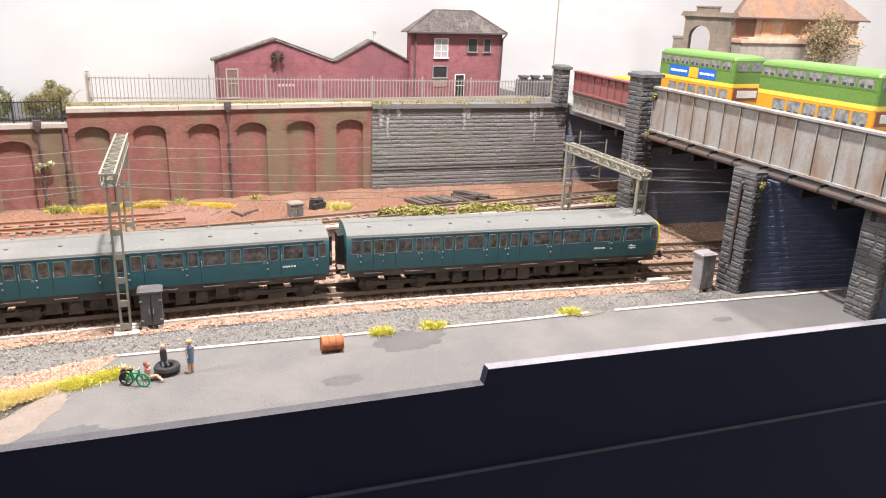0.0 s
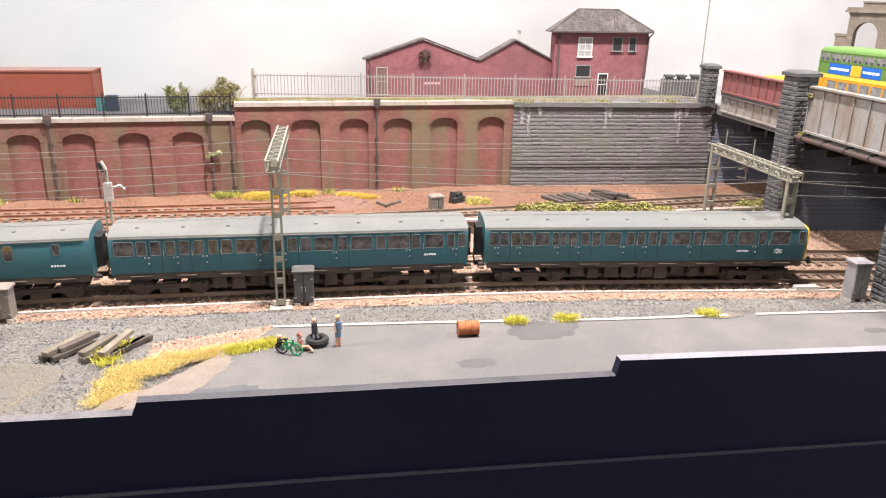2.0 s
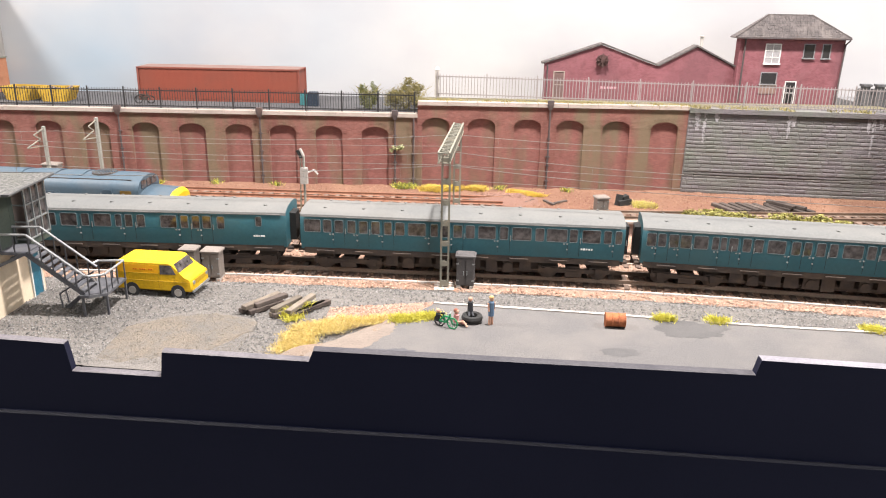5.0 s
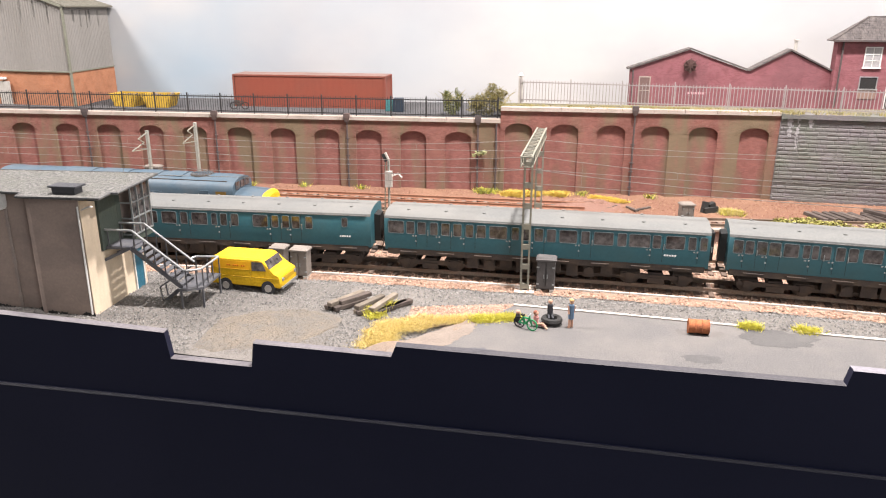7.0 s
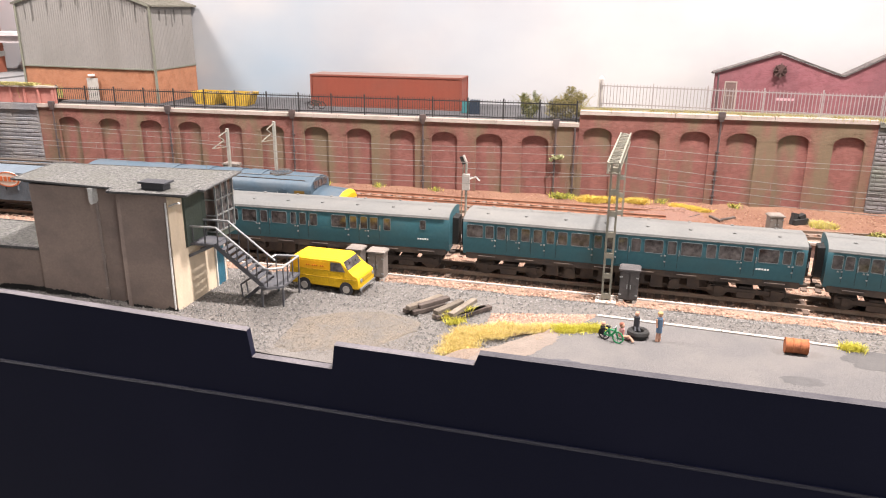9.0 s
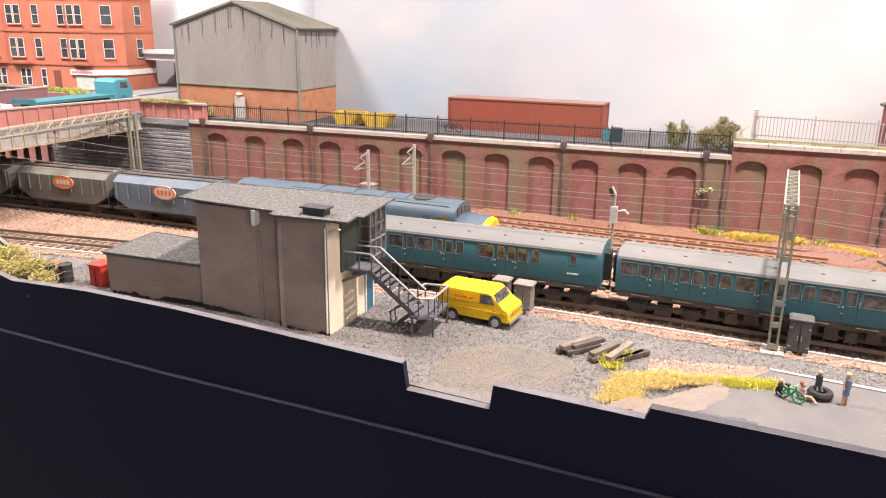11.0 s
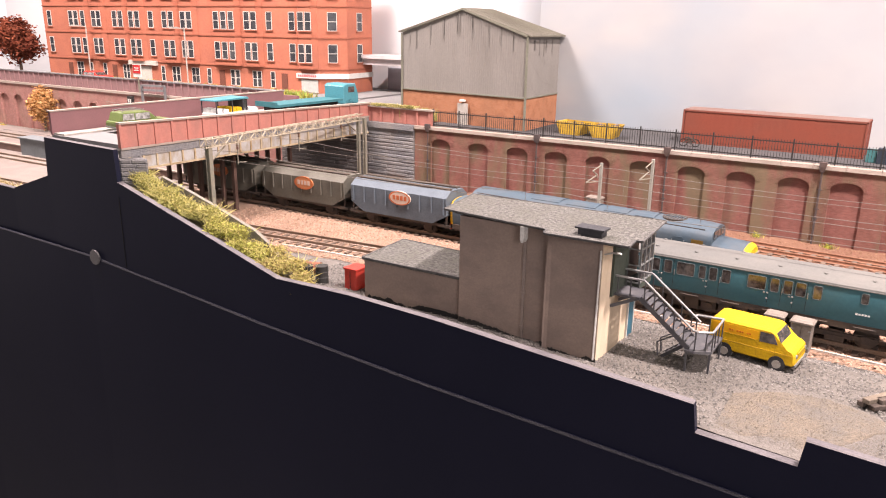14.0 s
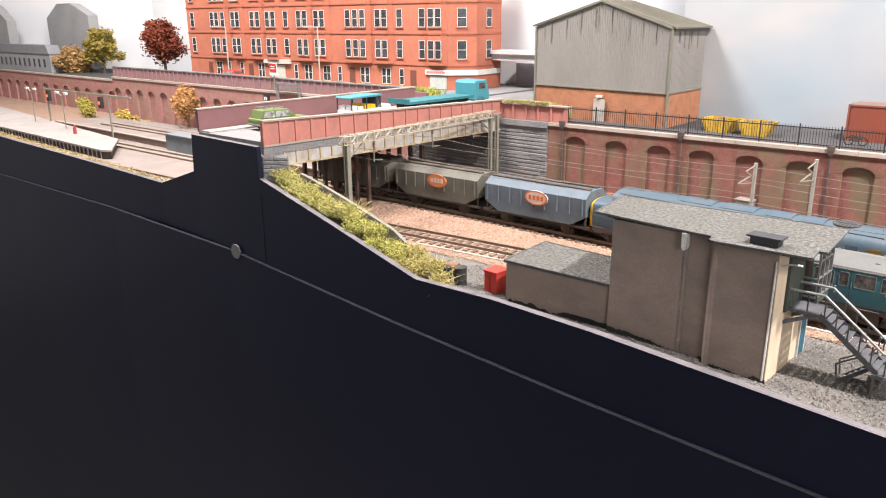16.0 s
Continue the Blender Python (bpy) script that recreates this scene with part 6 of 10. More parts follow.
# ---- railings along the wall top ----
def railing(name, pts, height, spacing, post_every, material, label, pale_w=0.55, post_w=1.3, spear=0.0, rails=(0.12, 0.88)):
    """Upright pales between posts on a line of (x, y, z) points."""
    fnc = thing(name, label=label, category="railings", kind="structure")
    (xa, ya, za), (xb, yb, zb) = pts
    L = math.hypot(xb - xa, yb - ya)
    ang = math.degrees(math.atan2(yb - ya, xb - xa))
    at = lambda s: (xa + (xb - xa) * s / L, ya + (yb - ya) * s / L, za + (zb - za) * s / L)
    for r in rails:
        bm = bmesh.new()
        bar(bm, Vector(at(0)) + Vector((0, 0.3, height * r)), Vector(at(L)) + Vector((0, 0.3, height * r)), 0.6, 0.9)
        part("rail", bm, material, fnc)
    bm = bmesh.new()
    h = height - spear
    vs = box(bm, -pale_w / 2, pale_w / 2, -0.2, 0.2, 0.4, h)
    if spear:
        t = bm.verts.new((0, 0, height))
        for q in ((4, 5), (5, 6), (6, 7), (7, 4)):
            bm.faces.new((vs[q[0]], vs[q[1]], t))
    me = mesh_of("pale", bm, material)
    n = int(L / spacing)
    for i in range(n + 1):
        s = min(L, i * spacing)
        p = part("pale", me, None, fnc)
        x, y, z = at(s)
        p.matrix_basis = pose(x / 1000, y / 1000, z / 1000, 0, 0, ang)
    bm = bmesh.new()
    box(bm, -post_w / 2, post_w / 2, -post_w / 2, post_w / 2, -1, height + 1.2)
    me = mesh_of("post", bm, material)
    k = max(1, round(L / post_every))
    for i in range(k + 1):
        x, y, z = at(L * i / k)
        p = part("post", me, None, fnc)
        p.matrix_basis = pose(x / 1000, y / 1000, z / 1000, 0, 0, ang)
    return fnc


railing("black_railings", [(-533, 705.5, 72.0), (-17, 705.5, 72.0)], 17.5, 2.3, 31.5, mat("black_iron", (0.028, 0.026, 0.026), rough=0.6, bump=0), "black iron railings on the arched wall", pale_w=0.34, post_w=1.1)
railing("palisade_fence", [(2, 735, 83.5), (407, 690, 81.8)], 20.5, 2.85, 45, mat("galvanised_steel", (0.285, 0.25, 0.238), (0.235, 0.207, 0.197), rough=0.5, metal=0.15, bump=0), "pale galvanised palisade fence on the higher wall", pale_w=0.62, post_w=1.0, spear=1.6)
gp = bmesh.new()
box(gp, -0.5, 4, 735.6, 740, 82, 107, 0.3)
cyl(gp, (1.8, 737.8), 2.6, 107, 110, 8, 0.8)
solo("gatepost", gp, M_CONC, "stout pale post at the end of the palisade", "post")


# ---- cast-iron downpipes on the brick wall ----
def downpipe(x, ztop, y, label, hopper=True):
    d = thing("downpipe", x, y, 6, 0, label, "downpipe", "downpipes on the wall")
    bm = bmesh.new()
    cyl(bm, (0, -1.3), 0.8, 0, ztop - 6, 8)
    p = part("pipe", bm, M_PIPE, d, smooth=True)
    for z in (8, 22, 30, 46):
        bm = bmesh.new()
        cyl(bm, (0, -1.3), 1.25, z, z + 1.2, 8)
        box(bm, -1.8, 1.8, -1.5, 0, z + 0.3, z + 0.9)
        part("bracket", bm, M_PIPE, d)
    if hopper:
        bm = bmesh.new()
        loft(bm, [[(-1.4, -3, ztop - 10), (1.4, -3, ztop - 10), (1.4, -0.1, ztop - 10), (-1.4, -0.1, ztop - 10)], [(-2.7, -3.6, ztop - 5.5), (2.7, -3.6, ztop - 5.5), (2.7, -0.1, ztop - 5.5), (-2.7, -0.1, ztop - 5.5)], [(-2.7, -3.6, ztop - 1.8), (2.7, -3.6, ztop - 1.8), (2.7, -0.1, ztop - 1.8), (-2.7, -0.1, ztop - 1.8)]])
        part("hopper_head", bm, M_PIPE, d)
    return d


for x in (-535, -407, -279, -153.5, -34):
    downpipe(x, 71, 699.6, "dark cast-iron downpipe with a hopper head on the brick wall")
downpipe(-17.5, 68, 699.6, "dark cast-iron downpipe at the wall's step", hopper=False)
downpipe(102, 82, 699.0, "dark cast-iron downpipe with a hopper head on the brick wall")


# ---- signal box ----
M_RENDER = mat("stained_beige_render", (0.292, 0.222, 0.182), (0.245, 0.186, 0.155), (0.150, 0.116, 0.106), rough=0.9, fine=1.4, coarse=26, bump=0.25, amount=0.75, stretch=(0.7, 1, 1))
# Lighter render for the end wall: lamp light on that side put into colour.
M_LITCREAM = mat("lit_cream_render", (0.62, 0.50, 0.36), (0.56, 0.45, 0.33), (0.36, 0.29, 0.22), rough=0.9, fine=1.5, coarse=16, bump=0.15, amount=0.6, stretch=(1, 1, 0.4))
M_FELT = mat("lichened_roof_felt", (0.066, 0.063, 0.060), (0.182, 0.176, 0.162), (0.11, 0.108, 0.09), rough=0.95, fine=2.0, coarse=16, bump=1.0, depth=1.0, amount=0.7, sharp=0.14)
M_FELTEDGE = mat("grey_felt_edge", (0.085, 0.082, 0.08), (0.05, 0.05, 0.05), (0.15, 0.145, 0.14), rough=0.9, coarse=7)
M_GREENP = mat("dull_green_panel", (0.058, 0.072, 0.058), rough=0.7, coarse=10)
M_DKGREY = mat("dark_grey_trim", (0.045, 0.045, 0.05), rough=0.7, coarse=8)
sb = thing("signal_box", -217.5, 382.8, 5.6, -2, "two-storey beige rendered signal box with a flat lichened roof", "signal box")
bm = bmesh.new()
box(bm, -90.5, -34.1, 5, 50, 0, 72)
part("main_wall", bm, M_RENDER, sb)
bm = bmesh.new()
loft(bm, [[(-34, 30, z), (-34, 4.4, z), (-33.2, 2.2, z), (-31.4, 0.7, z), (-29, 0, z), (-0.6, 0, z), (-0.6, 54, z), (-34, 54, z)] for z in (0, 72)])
part("bay_wall", bm, M_RENDER, sb, "projecting bay with a rounded edge")
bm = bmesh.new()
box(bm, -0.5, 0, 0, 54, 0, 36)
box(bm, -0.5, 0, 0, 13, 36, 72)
part("end_wall", bm, M_LITCREAM, sb, "cream end wall with the lamp light put into its colour")
bm = bmesh.new()
box(bm, 0.02, 1.4, 13, 30, 37, 72)
part("green_panel", bm, M_GREENP, sb, "dull green upper panel")
# glazed corner of the operating floor
oriel = bmesh.new()
box(oriel, 0.05, 8, 34, 54, 36, 40)
box(oriel, 0.05, 1.5, 30, 33.5, 37, 72)
gl = part("glazed_corner", oriel, M_GREENP, sb)
for y in (34, 40.5, 47, 53.5):
    bm = bmesh.new()
    bar(bm, (8, y, 40), (8, y, 72), 0.9)
    part("window_bar", bm, M_WFRAME, gl)
for z in (40.4, 51, 61, 71.5):
    bm = bmesh.new()
    tube(bm, [(8, 54, z), (8, 33.7, z), (0.3, 33.7, z)], 0.4, 4)
    part("window_bar", bm, M_WFRAME, gl)
bm = bmesh.new()
box(bm, 7.2, 7.6, 34.4, 53.4, 40.2, 71.4)
part("pane", bm, M_WGLASS, gl)
bm = bmesh.new()
box(bm, 0.05, 0.7, 42, 50, 0.5, 27)
dr = part("door", bm, mat("teal_blue_door", (0.03, 0.13, 0.19), rough=0.5, coarse=8), sb, "teal-blue ground-floor door")
bm = bmesh.new()
for y in (41.4, 50.6):
    bar(bm, (0.6, y, 0.4), (0.6, y, 27.6), 1.0)
bar(bm, (0.6, 41, 27.6), (0.6, 51, 27.6), 1.0)
part("door_frame", bm, M_WHITE, dr)
# roof slabs
EAVES = [(-102, 5.2), (-45, 0.8), (-33, 0.2), (-30.5, -7.4), (14.7, -4.6), (13.5, 8), (17, 8.5), (12.5, 57.5), (-110, 49.5)]
bm = bmesh.new()
loft(bm, [[(x, y, z) for x, y in EAVES] for z in (73.4, 74.5)])
roof = part("roof", bm, M_FELT, sb, "flat felt roof blotched with pale lichen")
bm = bmesh.new()
loft(bm, [[(-96, 7.5, z), (-36.5, 4.4, z), (-34, -1.5, z), (10, -1.5, z), (9, 52, z), (-98, 50, z)] for z in (72.02, 73.4)])
part("soffit", bm, M_DKGREY, roof)
bm = bmesh.new()
for a, b in zip(EAVES, EAVES[1:] + EAVES[:1]):
    bar(bm, (a[0], a[1], 74.3), (b[0], b[1], 74.3), 0.7, 1.0)
part("roof_edge", bm, M_FELTEDGE, roof)
bm = bmesh.new()
box(bm, -15, -2, 0.6, 7.4, 74.7, 78.4)
box(bm, -16.4, -0.4, -0.6, 8.4, 78.4, 79.4)
part("roof_vent", bm, M_DKGREY, roof)
bm = bmesh.new()
box(bm, -48.1, -46.5, 4.2, 4.95, 1.0, 66.6)
for z in (8, 30, 52):
    box(bm, -48.6, -46.0, 4.0, 4.97, z, z + 1.0)
part("downpipe", bm, mat("grimy_downpipe", (0.27, 0.215, 0.185), (0.21, 0.17, 0.15), (0.15, 0.12, 0.105), coarse=8), sb, "square grey downpipe")
bm = bmesh.new()
tube(bm, [(-1, -0.6, 68), (-1.2, -0.8, 2)], 0.5, 6)
tube(bm, [(12, -7, 70.5), (6, -2, 68.5), (0.8, 0, 66)], 0.5, 6)
part("drain_pipe", bm, M_WHITE, sb)
bm = bmesh.new()
loft(bm, [[(-48.8 + e, 0.2, z), (-45.8 - e, 0.2, z), (-45.8 - e, 4.9, z), (-48.8 + e, 4.9, z)] for e, z in ((0.9, 63.5), (0.3, 65.5), (0.3, 73.2))])
part("rain_hopper", bm, M_WHITE, sb, "pale rain hopper at the roof's step")
rt = random.Random(2)
bm = bmesh.new()
high = 2.0
for i in range(165):
    x = -160 + i * 0.97
    y = 7.1 + (x + 90.7) * 0.0517 if x < -91 else (4.9 if x < -34 else (-0.1 if x > -29 else 2.0))
    high = min(4.2, max(0.6, high + rt.uniform(-0.8, 0.78)))
    box(bm, x, x + 0.94, y - 0.2, y + 0.1, 0, high)
part("tar_line", bm, M_BLACK, sb, "ragged tarred damp line at the foot")["kind"] = "stuff"
# lean-to
bm = bmesh.new()
loft(bm, [[(-162.2, 3.5, z), (-90.7, 7.2, z), (-90.7, 48, z), (-166.3, 48, z)] for z in (0, 29)])
part("annexe_wall", bm, M_RENDER, sb)
bm = bmesh.new()
loft(bm, [[(-162.5, 1.6, z), (-90.7, 5.2, z), (-90.7, 50, z), (-167, 51, z)] for z in (29, 30.6)])
ar = part("annexe_roof", bm, M_FELT, sb, "flat felt roof of the lean-to")
bm = bmesh.new()
for a, b in (((-162.5, 1.6), (-90.8, 5.2)), ((-162.5, 1.6), (-167, 51)), ((-167, 51), (-90.8, 50))):
    bar(bm, (a[0], a[1], 30.5), (b[0], b[1], 30.5), 0.8, 1.1)
part("roof_edge", bm, M_FELTEDGE, ar)
sb.scale = (1, 1, 0.917)

# ---- outside stair ----
M_STEEL = mat("grey_stair_steel", (0.085, 0.085, 0.095), (0.06, 0.06, 0.068), (0.14, 0.135, 0.13), rough=0.55, coarse=6, bump=0.05)
M_HANDRAIL = mat("pale_worn_handrail", (0.38, 0.38, 0.375), rough=0.4, metal=0.4, coarse=6, bump=0)
st = thing("staircase", 0, 0, 0, 0, "grey steel outside staircase with pale tubular handrails", "staircase")
YA, YB, GROUND = 399.0, 413.0, 5.6
P0, P1 = Vector((-201.5, 0, 41.2)), Vector((-174, 0, 19.2))
bm = bmesh.new()
box(bm, -217, -201.5, YA - 1, YB + 1, 40, 41.2)
part("top_landing", bm, M_STEEL, st)
for y in (YA + 1, YB - 1):
    bm = bmesh.new()
    bar(bm, (-203, y, 40), (-217, y - 2, 33.5), 1.2, 1.6)
    part("bracket", bm, M_STEEL, st)
for y in (YA, YB):
    bm = bmesh.new()
    bar(bm, (P0.x, y, P0.z - 0.5), (P1.x, y, P1.z - 0.5), 0.8, 2.4)
    part("stringer", bm, M_STEEL, st)
for i in range(10):
    q = P0.lerp(P1, (i + 0.5) / 10)
    bm = bmesh.new()
    box(bm, q.x - 1.5, q.x + 1.5, YA, YB, q.z - 0.3, q.z + 0.3)
    part("tread", bm, M_STEEL, st)
DECK = 18.6
bm = bmesh.new()
loft(bm, [[(-176, YA - 1.5, z), (-171, YA - 1.5, z), (-163, 402, z), (-163, 425.5, z), (-177, 424.5, z)] for z in (DECK - 1.4, DECK)])
part("lower_landing", bm, M_STEEL, st)
for x, y in ((-164, 402.6), (-163.6, 424.6), (-176, 423.6), (-175, YA)):
    bm = bmesh.new()
    bar(bm, (x, y, GROUND - 0.4), (x, y, DECK - 1.3), 1.0)
    part("leg", bm, M_STEEL, st)
H1 = 9.6
for y in (YA, YB):
    bm = bmesh.new()
    pts = [(-217, y, 41.2 + H1), (-200, y, 41.2 + H1), (-172.5, y, 29.2)]
    if y == YA:
        pts += [(-170, y - 0.6, 29.2), (-163.4, 401.8, 29.2), (-163.4, 425, 28.8), (-176.8, 423.5, 28.8), (-178.4, 421, 28.2)]
    tube(bm, pts, 0.62, 8)
    part("handrail", bm, M_HANDRAIL, st, "pale tubular handrail")
    for k in range(5):
        q = P0.lerp(P1, (k + 0.4) / 5)
        bm = bmesh.new()
        bar(bm, (q.x, y, q.z), (q.x, y, q.z + H1), 0.6)
        part("baluster", bm, M_STEEL, st)
for x, y in ((-171, YA - 0.6), (-166, 400.6), (-163.4, 403), (-163.4, 409), (-163.4, 416), (-163.4, 425), (-170, 424.2), (-176.8, 423.5), (-214, YA), (-207, YA), (-214, YB), (-207, YB)):
    z = 41 if x < -200 else DECK - 0.2
    bm = bmesh.new()
    bar(bm, (x, y, z), (x, y, z + (H1 + 0.2 if x < -200 else 10.6)), 0.6)
    part("baluster", bm, M_STEEL, st)
for y in (410.5, 417):
    bm = bmesh.new()
    bar(bm, (-176.5, y, DECK - 1), (-191, y, GROUND), 0.7, 1.8)
    tube(bm, [(-176.5, y, 25), (-193.5, y, 14), (-192.5, y, GROUND)], 0.45, 6)
    part("stringer", bm, M_STEEL, st)
for i in range(6):
    bm = bmesh.new()
    box(bm, -179 - i * 2.3, -177 - i * 2.3, 410.5, 417, DECK - 2.6 - i * 2.0, DECK - 2.0 - i * 2.0)
    part("tread", bm, M_STEEL, st)

# ---- yellow van ----
vn = thing("van", -152.5, 455.5, -0.4, -6.5, "bright yellow panel van with a black-windowed cab", "van")
M_VAN = mat("van_yellow", (0.72, 0.43, 0.008), (0.67, 0.39, 0.008), (0.55, 0.32, 0.015), rough=0.3, bump=0, coarse=25, amount=0.3, spec=0.5)
bm = bmesh.new()
secs = []
prof = [(-29, 4.5), (-29.4, 14), (-28.6, 24), (-26.5, 25.8), (12.2, 26.2), (15.2, 25.0), (19.6, 17.6), (24.5, 16.6), (28.0, 14.9), (29.3, 12.8), (29.6, 7), (29, 4.5)]
for y, sc, ins in ((-12.3, 0.0, 1.6), (-12.6, 0.5, 0.6), (-12.7, 1.0, 0.0), (12.7, 1.0, 0.0), (12.6, 0.5, 0.6), (12.3, 0.0, 1.6)):
    secs.append([(x, y * (0.90 if z > 20 else (0.96 if z > 15 else 1.0)), z) for x, z in prof])
loft(bm, [secs[2], secs[3]])
body = part("body", bm, M_VAN, vn, bevel=1.3, smooth=True)
for s in (-1, 1):
    bm = bmesh.new()
    loft(bm, [[(q, s * (12.0 + d if zz < 20 else 11.55 + d), zz) for q, zz in ((5.6, 17.0), (17.6, 17.4), (14.0, 23.8), (5.6, 23.8))] for d in (-0.1, 0.35)])
    part("cab_window", bm, M_WGLASS, body)
    bm = bmesh.new()
    for k in range(9):
        if k in (2, 6):
            continue
        box(bm, -15 + k * 1.7, -13.7 + k * 1.7, s * 12.02 - 0.12, s * 12.02 + 0.2, 19.6, 20.7)
    lettering = bm
    bm = bmesh.new()
    loft(bm, [[(q, s * (12.05 + d if zz < 20 else 11.62 + d), zz) for q, zz in ((-26.5, 17.6), (4.6, 17.6), (4.6, 23.4), (-26.5, 23.4))] for d in (-0.1, 0.12)])
    part("side_panel", bm, mat("orange_yellow_panel", (0.66, 0.33, 0.008), (0.60, 0.29, 0.008), (0.50, 0.24, 0.01), rough=0.35, bump=0, coarse=12), body, "orange-tinted upper side panel")
    bm = lettering
    part("lettering", bm, mat("orange_red_lettering", (0.60, 0.16, 0.01), bump=0), body)["kind"] = "stuff"
    # Shade in the creases and door gaps, drawn as darker yellow strips.
    bm = bmesh.new()
    bar(bm, (-24, s * 12.35, 17.4), (3.5, s * 12.35, 17.4), 0.25, 0.3)
    bar(bm, (-28, s * 12.75, 12.0), (27, s * 12.75, 12.0), 0.35, 0.45)
    for dx in (4.5, 16.5):
        bar(bm, (dx, s * 12.6, 6), (dx, s * 12.3, 16), 0.2, 0.2)
    part("body_line", bm, mat("shadow_yellow", (0.45, 0.27, 0.01), bump=0), body)["kind"] = "stuff"
    for wx in (-16.5, 18.5):
        bm = bmesh.new()
        ycyl(bm, wx, 4.2, 4.3, s * 11.3 - 1.5, s * 11.3 + 1.5, 18)
        w = part("wheel", bm, M_BLACK, vn, "dark tyre with a pale hub", smooth=True)
        bm = bmesh.new()
        ycyl(bm, wx, 4.2, 2.9, s * 12.9 - 0.15, s * 12.9 + 0.15, 16)
        part("hub", bm, M_CONC, w, smooth=True)
        bm = bmesh.new()
        ycyl(bm, wx, 4.4, 5.5, s * 12.6 - 0.25, s * 12.6 + 0.18, 18)
        part("wheel_arch", bm, M_DKGREY, body)
bm = bmesh.new()
loft(bm, [[(15.5 + d, y, 24.3) for y in (-10.2, 10.2)] + [(19.2 + d, y, 18.1) for y in (11.0, -11.0)] for d in (-0.2, 0.3)])
part("windscreen", bm, M_WGLASS, body)
bm = bmesh.new()
box(bm, 29.3, 30.2, -12.4, 12.4, 4.6, 6.2)
part("bumper", bm, M_WFRAME, vn, "pale worn bumper")
for y in (-9.5, 9.5):
    bm = bmesh.new()
    bar(bm, (29.2, y, 11.4), (29.9, y, 11.4), 3.0, sides=12)
    part("headlamp", bm, M_WFRAME, body)
# Shade on the van's front, given as a darker yellow plate.
bm = bmesh.new()
box(bm, 29.3, 29.8, -7, 7, 9.6, 13)
part("grille", bm, MATS["shadow_yellow"], body)

vn.scale = (0.81, 0.9, 0.82)
nearer(vn)

# ---- diesel locomotive on the second line ----
M_LBLUE = mat("faded_loco_blue", (0.056, 0.086, 0.112), (0.046, 0.072, 0.094), (0.085, 0.09, 0.094), rough=0.55, fine=2, coarse=22, bump=0.05, amount=0.6)
LX = -293
lo = thing("locomotive", LX, (T2(LX - 80) + T2(LX + 80)) / 2, 0, math.degrees(math.atan2(T2(LX + 80) - T2(LX - 80), 160)), "faded blue diesel locomotive with a yellow nose", "locomotive")
bm = bmesh.new()
half = 120


def loco_sec(x, hw, floor, cant, top):
    return car_section(x, hw, floor, cant, top)


loft(bm, [loco_sec(-half + 22, 17, 16, 40, 48.8), loco_sec(half - 34, 17, 16, 40, 48.8), loco_sec(half - 24, 16.8, 16, 39.6, 48)])
lbody = part("body", bm, M_LBLUE, lo, smooth=True)
for e in (-1, 1):
    bm = bmesh.new()
    loft(bm, [loco_sec(e * (half - 25), 15.6, 16, 34.5, 39.8), loco_sec(e * (half - 3.6), 14.9, 16, 33.3, 38.5)])
    part("nose", bm, M_LBLUE, lo, smooth=True)
    bm = bmesh.new()
    loft(bm, [loco_sec(e * (half - 3.6), 14.95, 16, 33.3, 38.6), loco_sec(e * (half - 1.5), 14.4, 16.2, 32.5, 37.8), loco_sec(e * half, 13.0, 17, 31, 36)])
    nz = part("nose_front", bm, M_YEL, lo, "yellow nose end", smooth=True)
    for y in (-6.5, 6.5):
        bm = bmesh.new()
        box(bm, e * half - 0.4, e * half + 0.5, y - 4.2, y + 4.2, 28.5, 31.5)
        part("headcode_box", bm, M_WFRAME, nz)
        bm = bmesh.new()
        bar(bm, (e * (half - 1), y * 1.75, 15), (e * (half + 5), y * 1.75, 15), 2.0, sides=8)
        bar(bm, (e * (half + 5), y * 1.75, 15), (e * (half + 6), y * 1.75, 15), 5.4, sides=12)
        part("buffer", bm, M_UNDER, lo)
    bm = bmesh.new()
    box(bm, min(e * (half - 1), e * half), max(e * (half - 1), e * half), -13, 13, 11.5, 17)
    part("buffer_beam", bm, mat("red_buffer_beam", (0.35, 0.06, 0.03)), lo)
    bm = bmesh.new()
    for y in (-4, 4):
        tube(bm, [(e * half, y, 15), (e * (half + 3), y, 12), (e * (half + 2), y, 8)], 0.6, 6)
    part("hose", bm, M_BLACK, lo)
    for y in (-8.2, 0, 8.2):
        bm = bmesh.new()
        loft(bm, [[(e * (half - 24.0 + d), y + q, z) for q, z in ((-3.4, 40.4), (3.4, 40.4), (3.2, 45.6), (-3.2, 45.6))] for d in (-0.2, 0.6)])
        part("cab_window", bm, M_WGLASS, lbody)
    for s in (-1, 1):
        bm = bmesh.new()
        box(bm, e * (half - 33) - 4, e * (half - 33) + 4, s * 17.0 - 0.2, s * 17.0 + 0.25, 33.5, 39.6)
        part("side_window", bm, mat("amber_cab_window", (0.20, 0.12, 0.035), rough=0.2, coarse=5), lbody)
        bm = bmesh.new()
        box(bm, e * (half - 46) - 3.4, e * (half - 46) + 3.4, s * 17.0 - 0.2, s * 17.0 + 0.15, 17, 40)
        part("cab_door", bm, M_LBLUE, lbody)
        bm = bmesh.new()
        for q in (-4.2, 4.2):
            bar(bm, (e * (half - 46) + q, s * 17.6, 21), (e * (half - 46) + q, s * 17.6, 38), 0.45)
        part("grab_rail", bm, M_WFRAME, lbody)
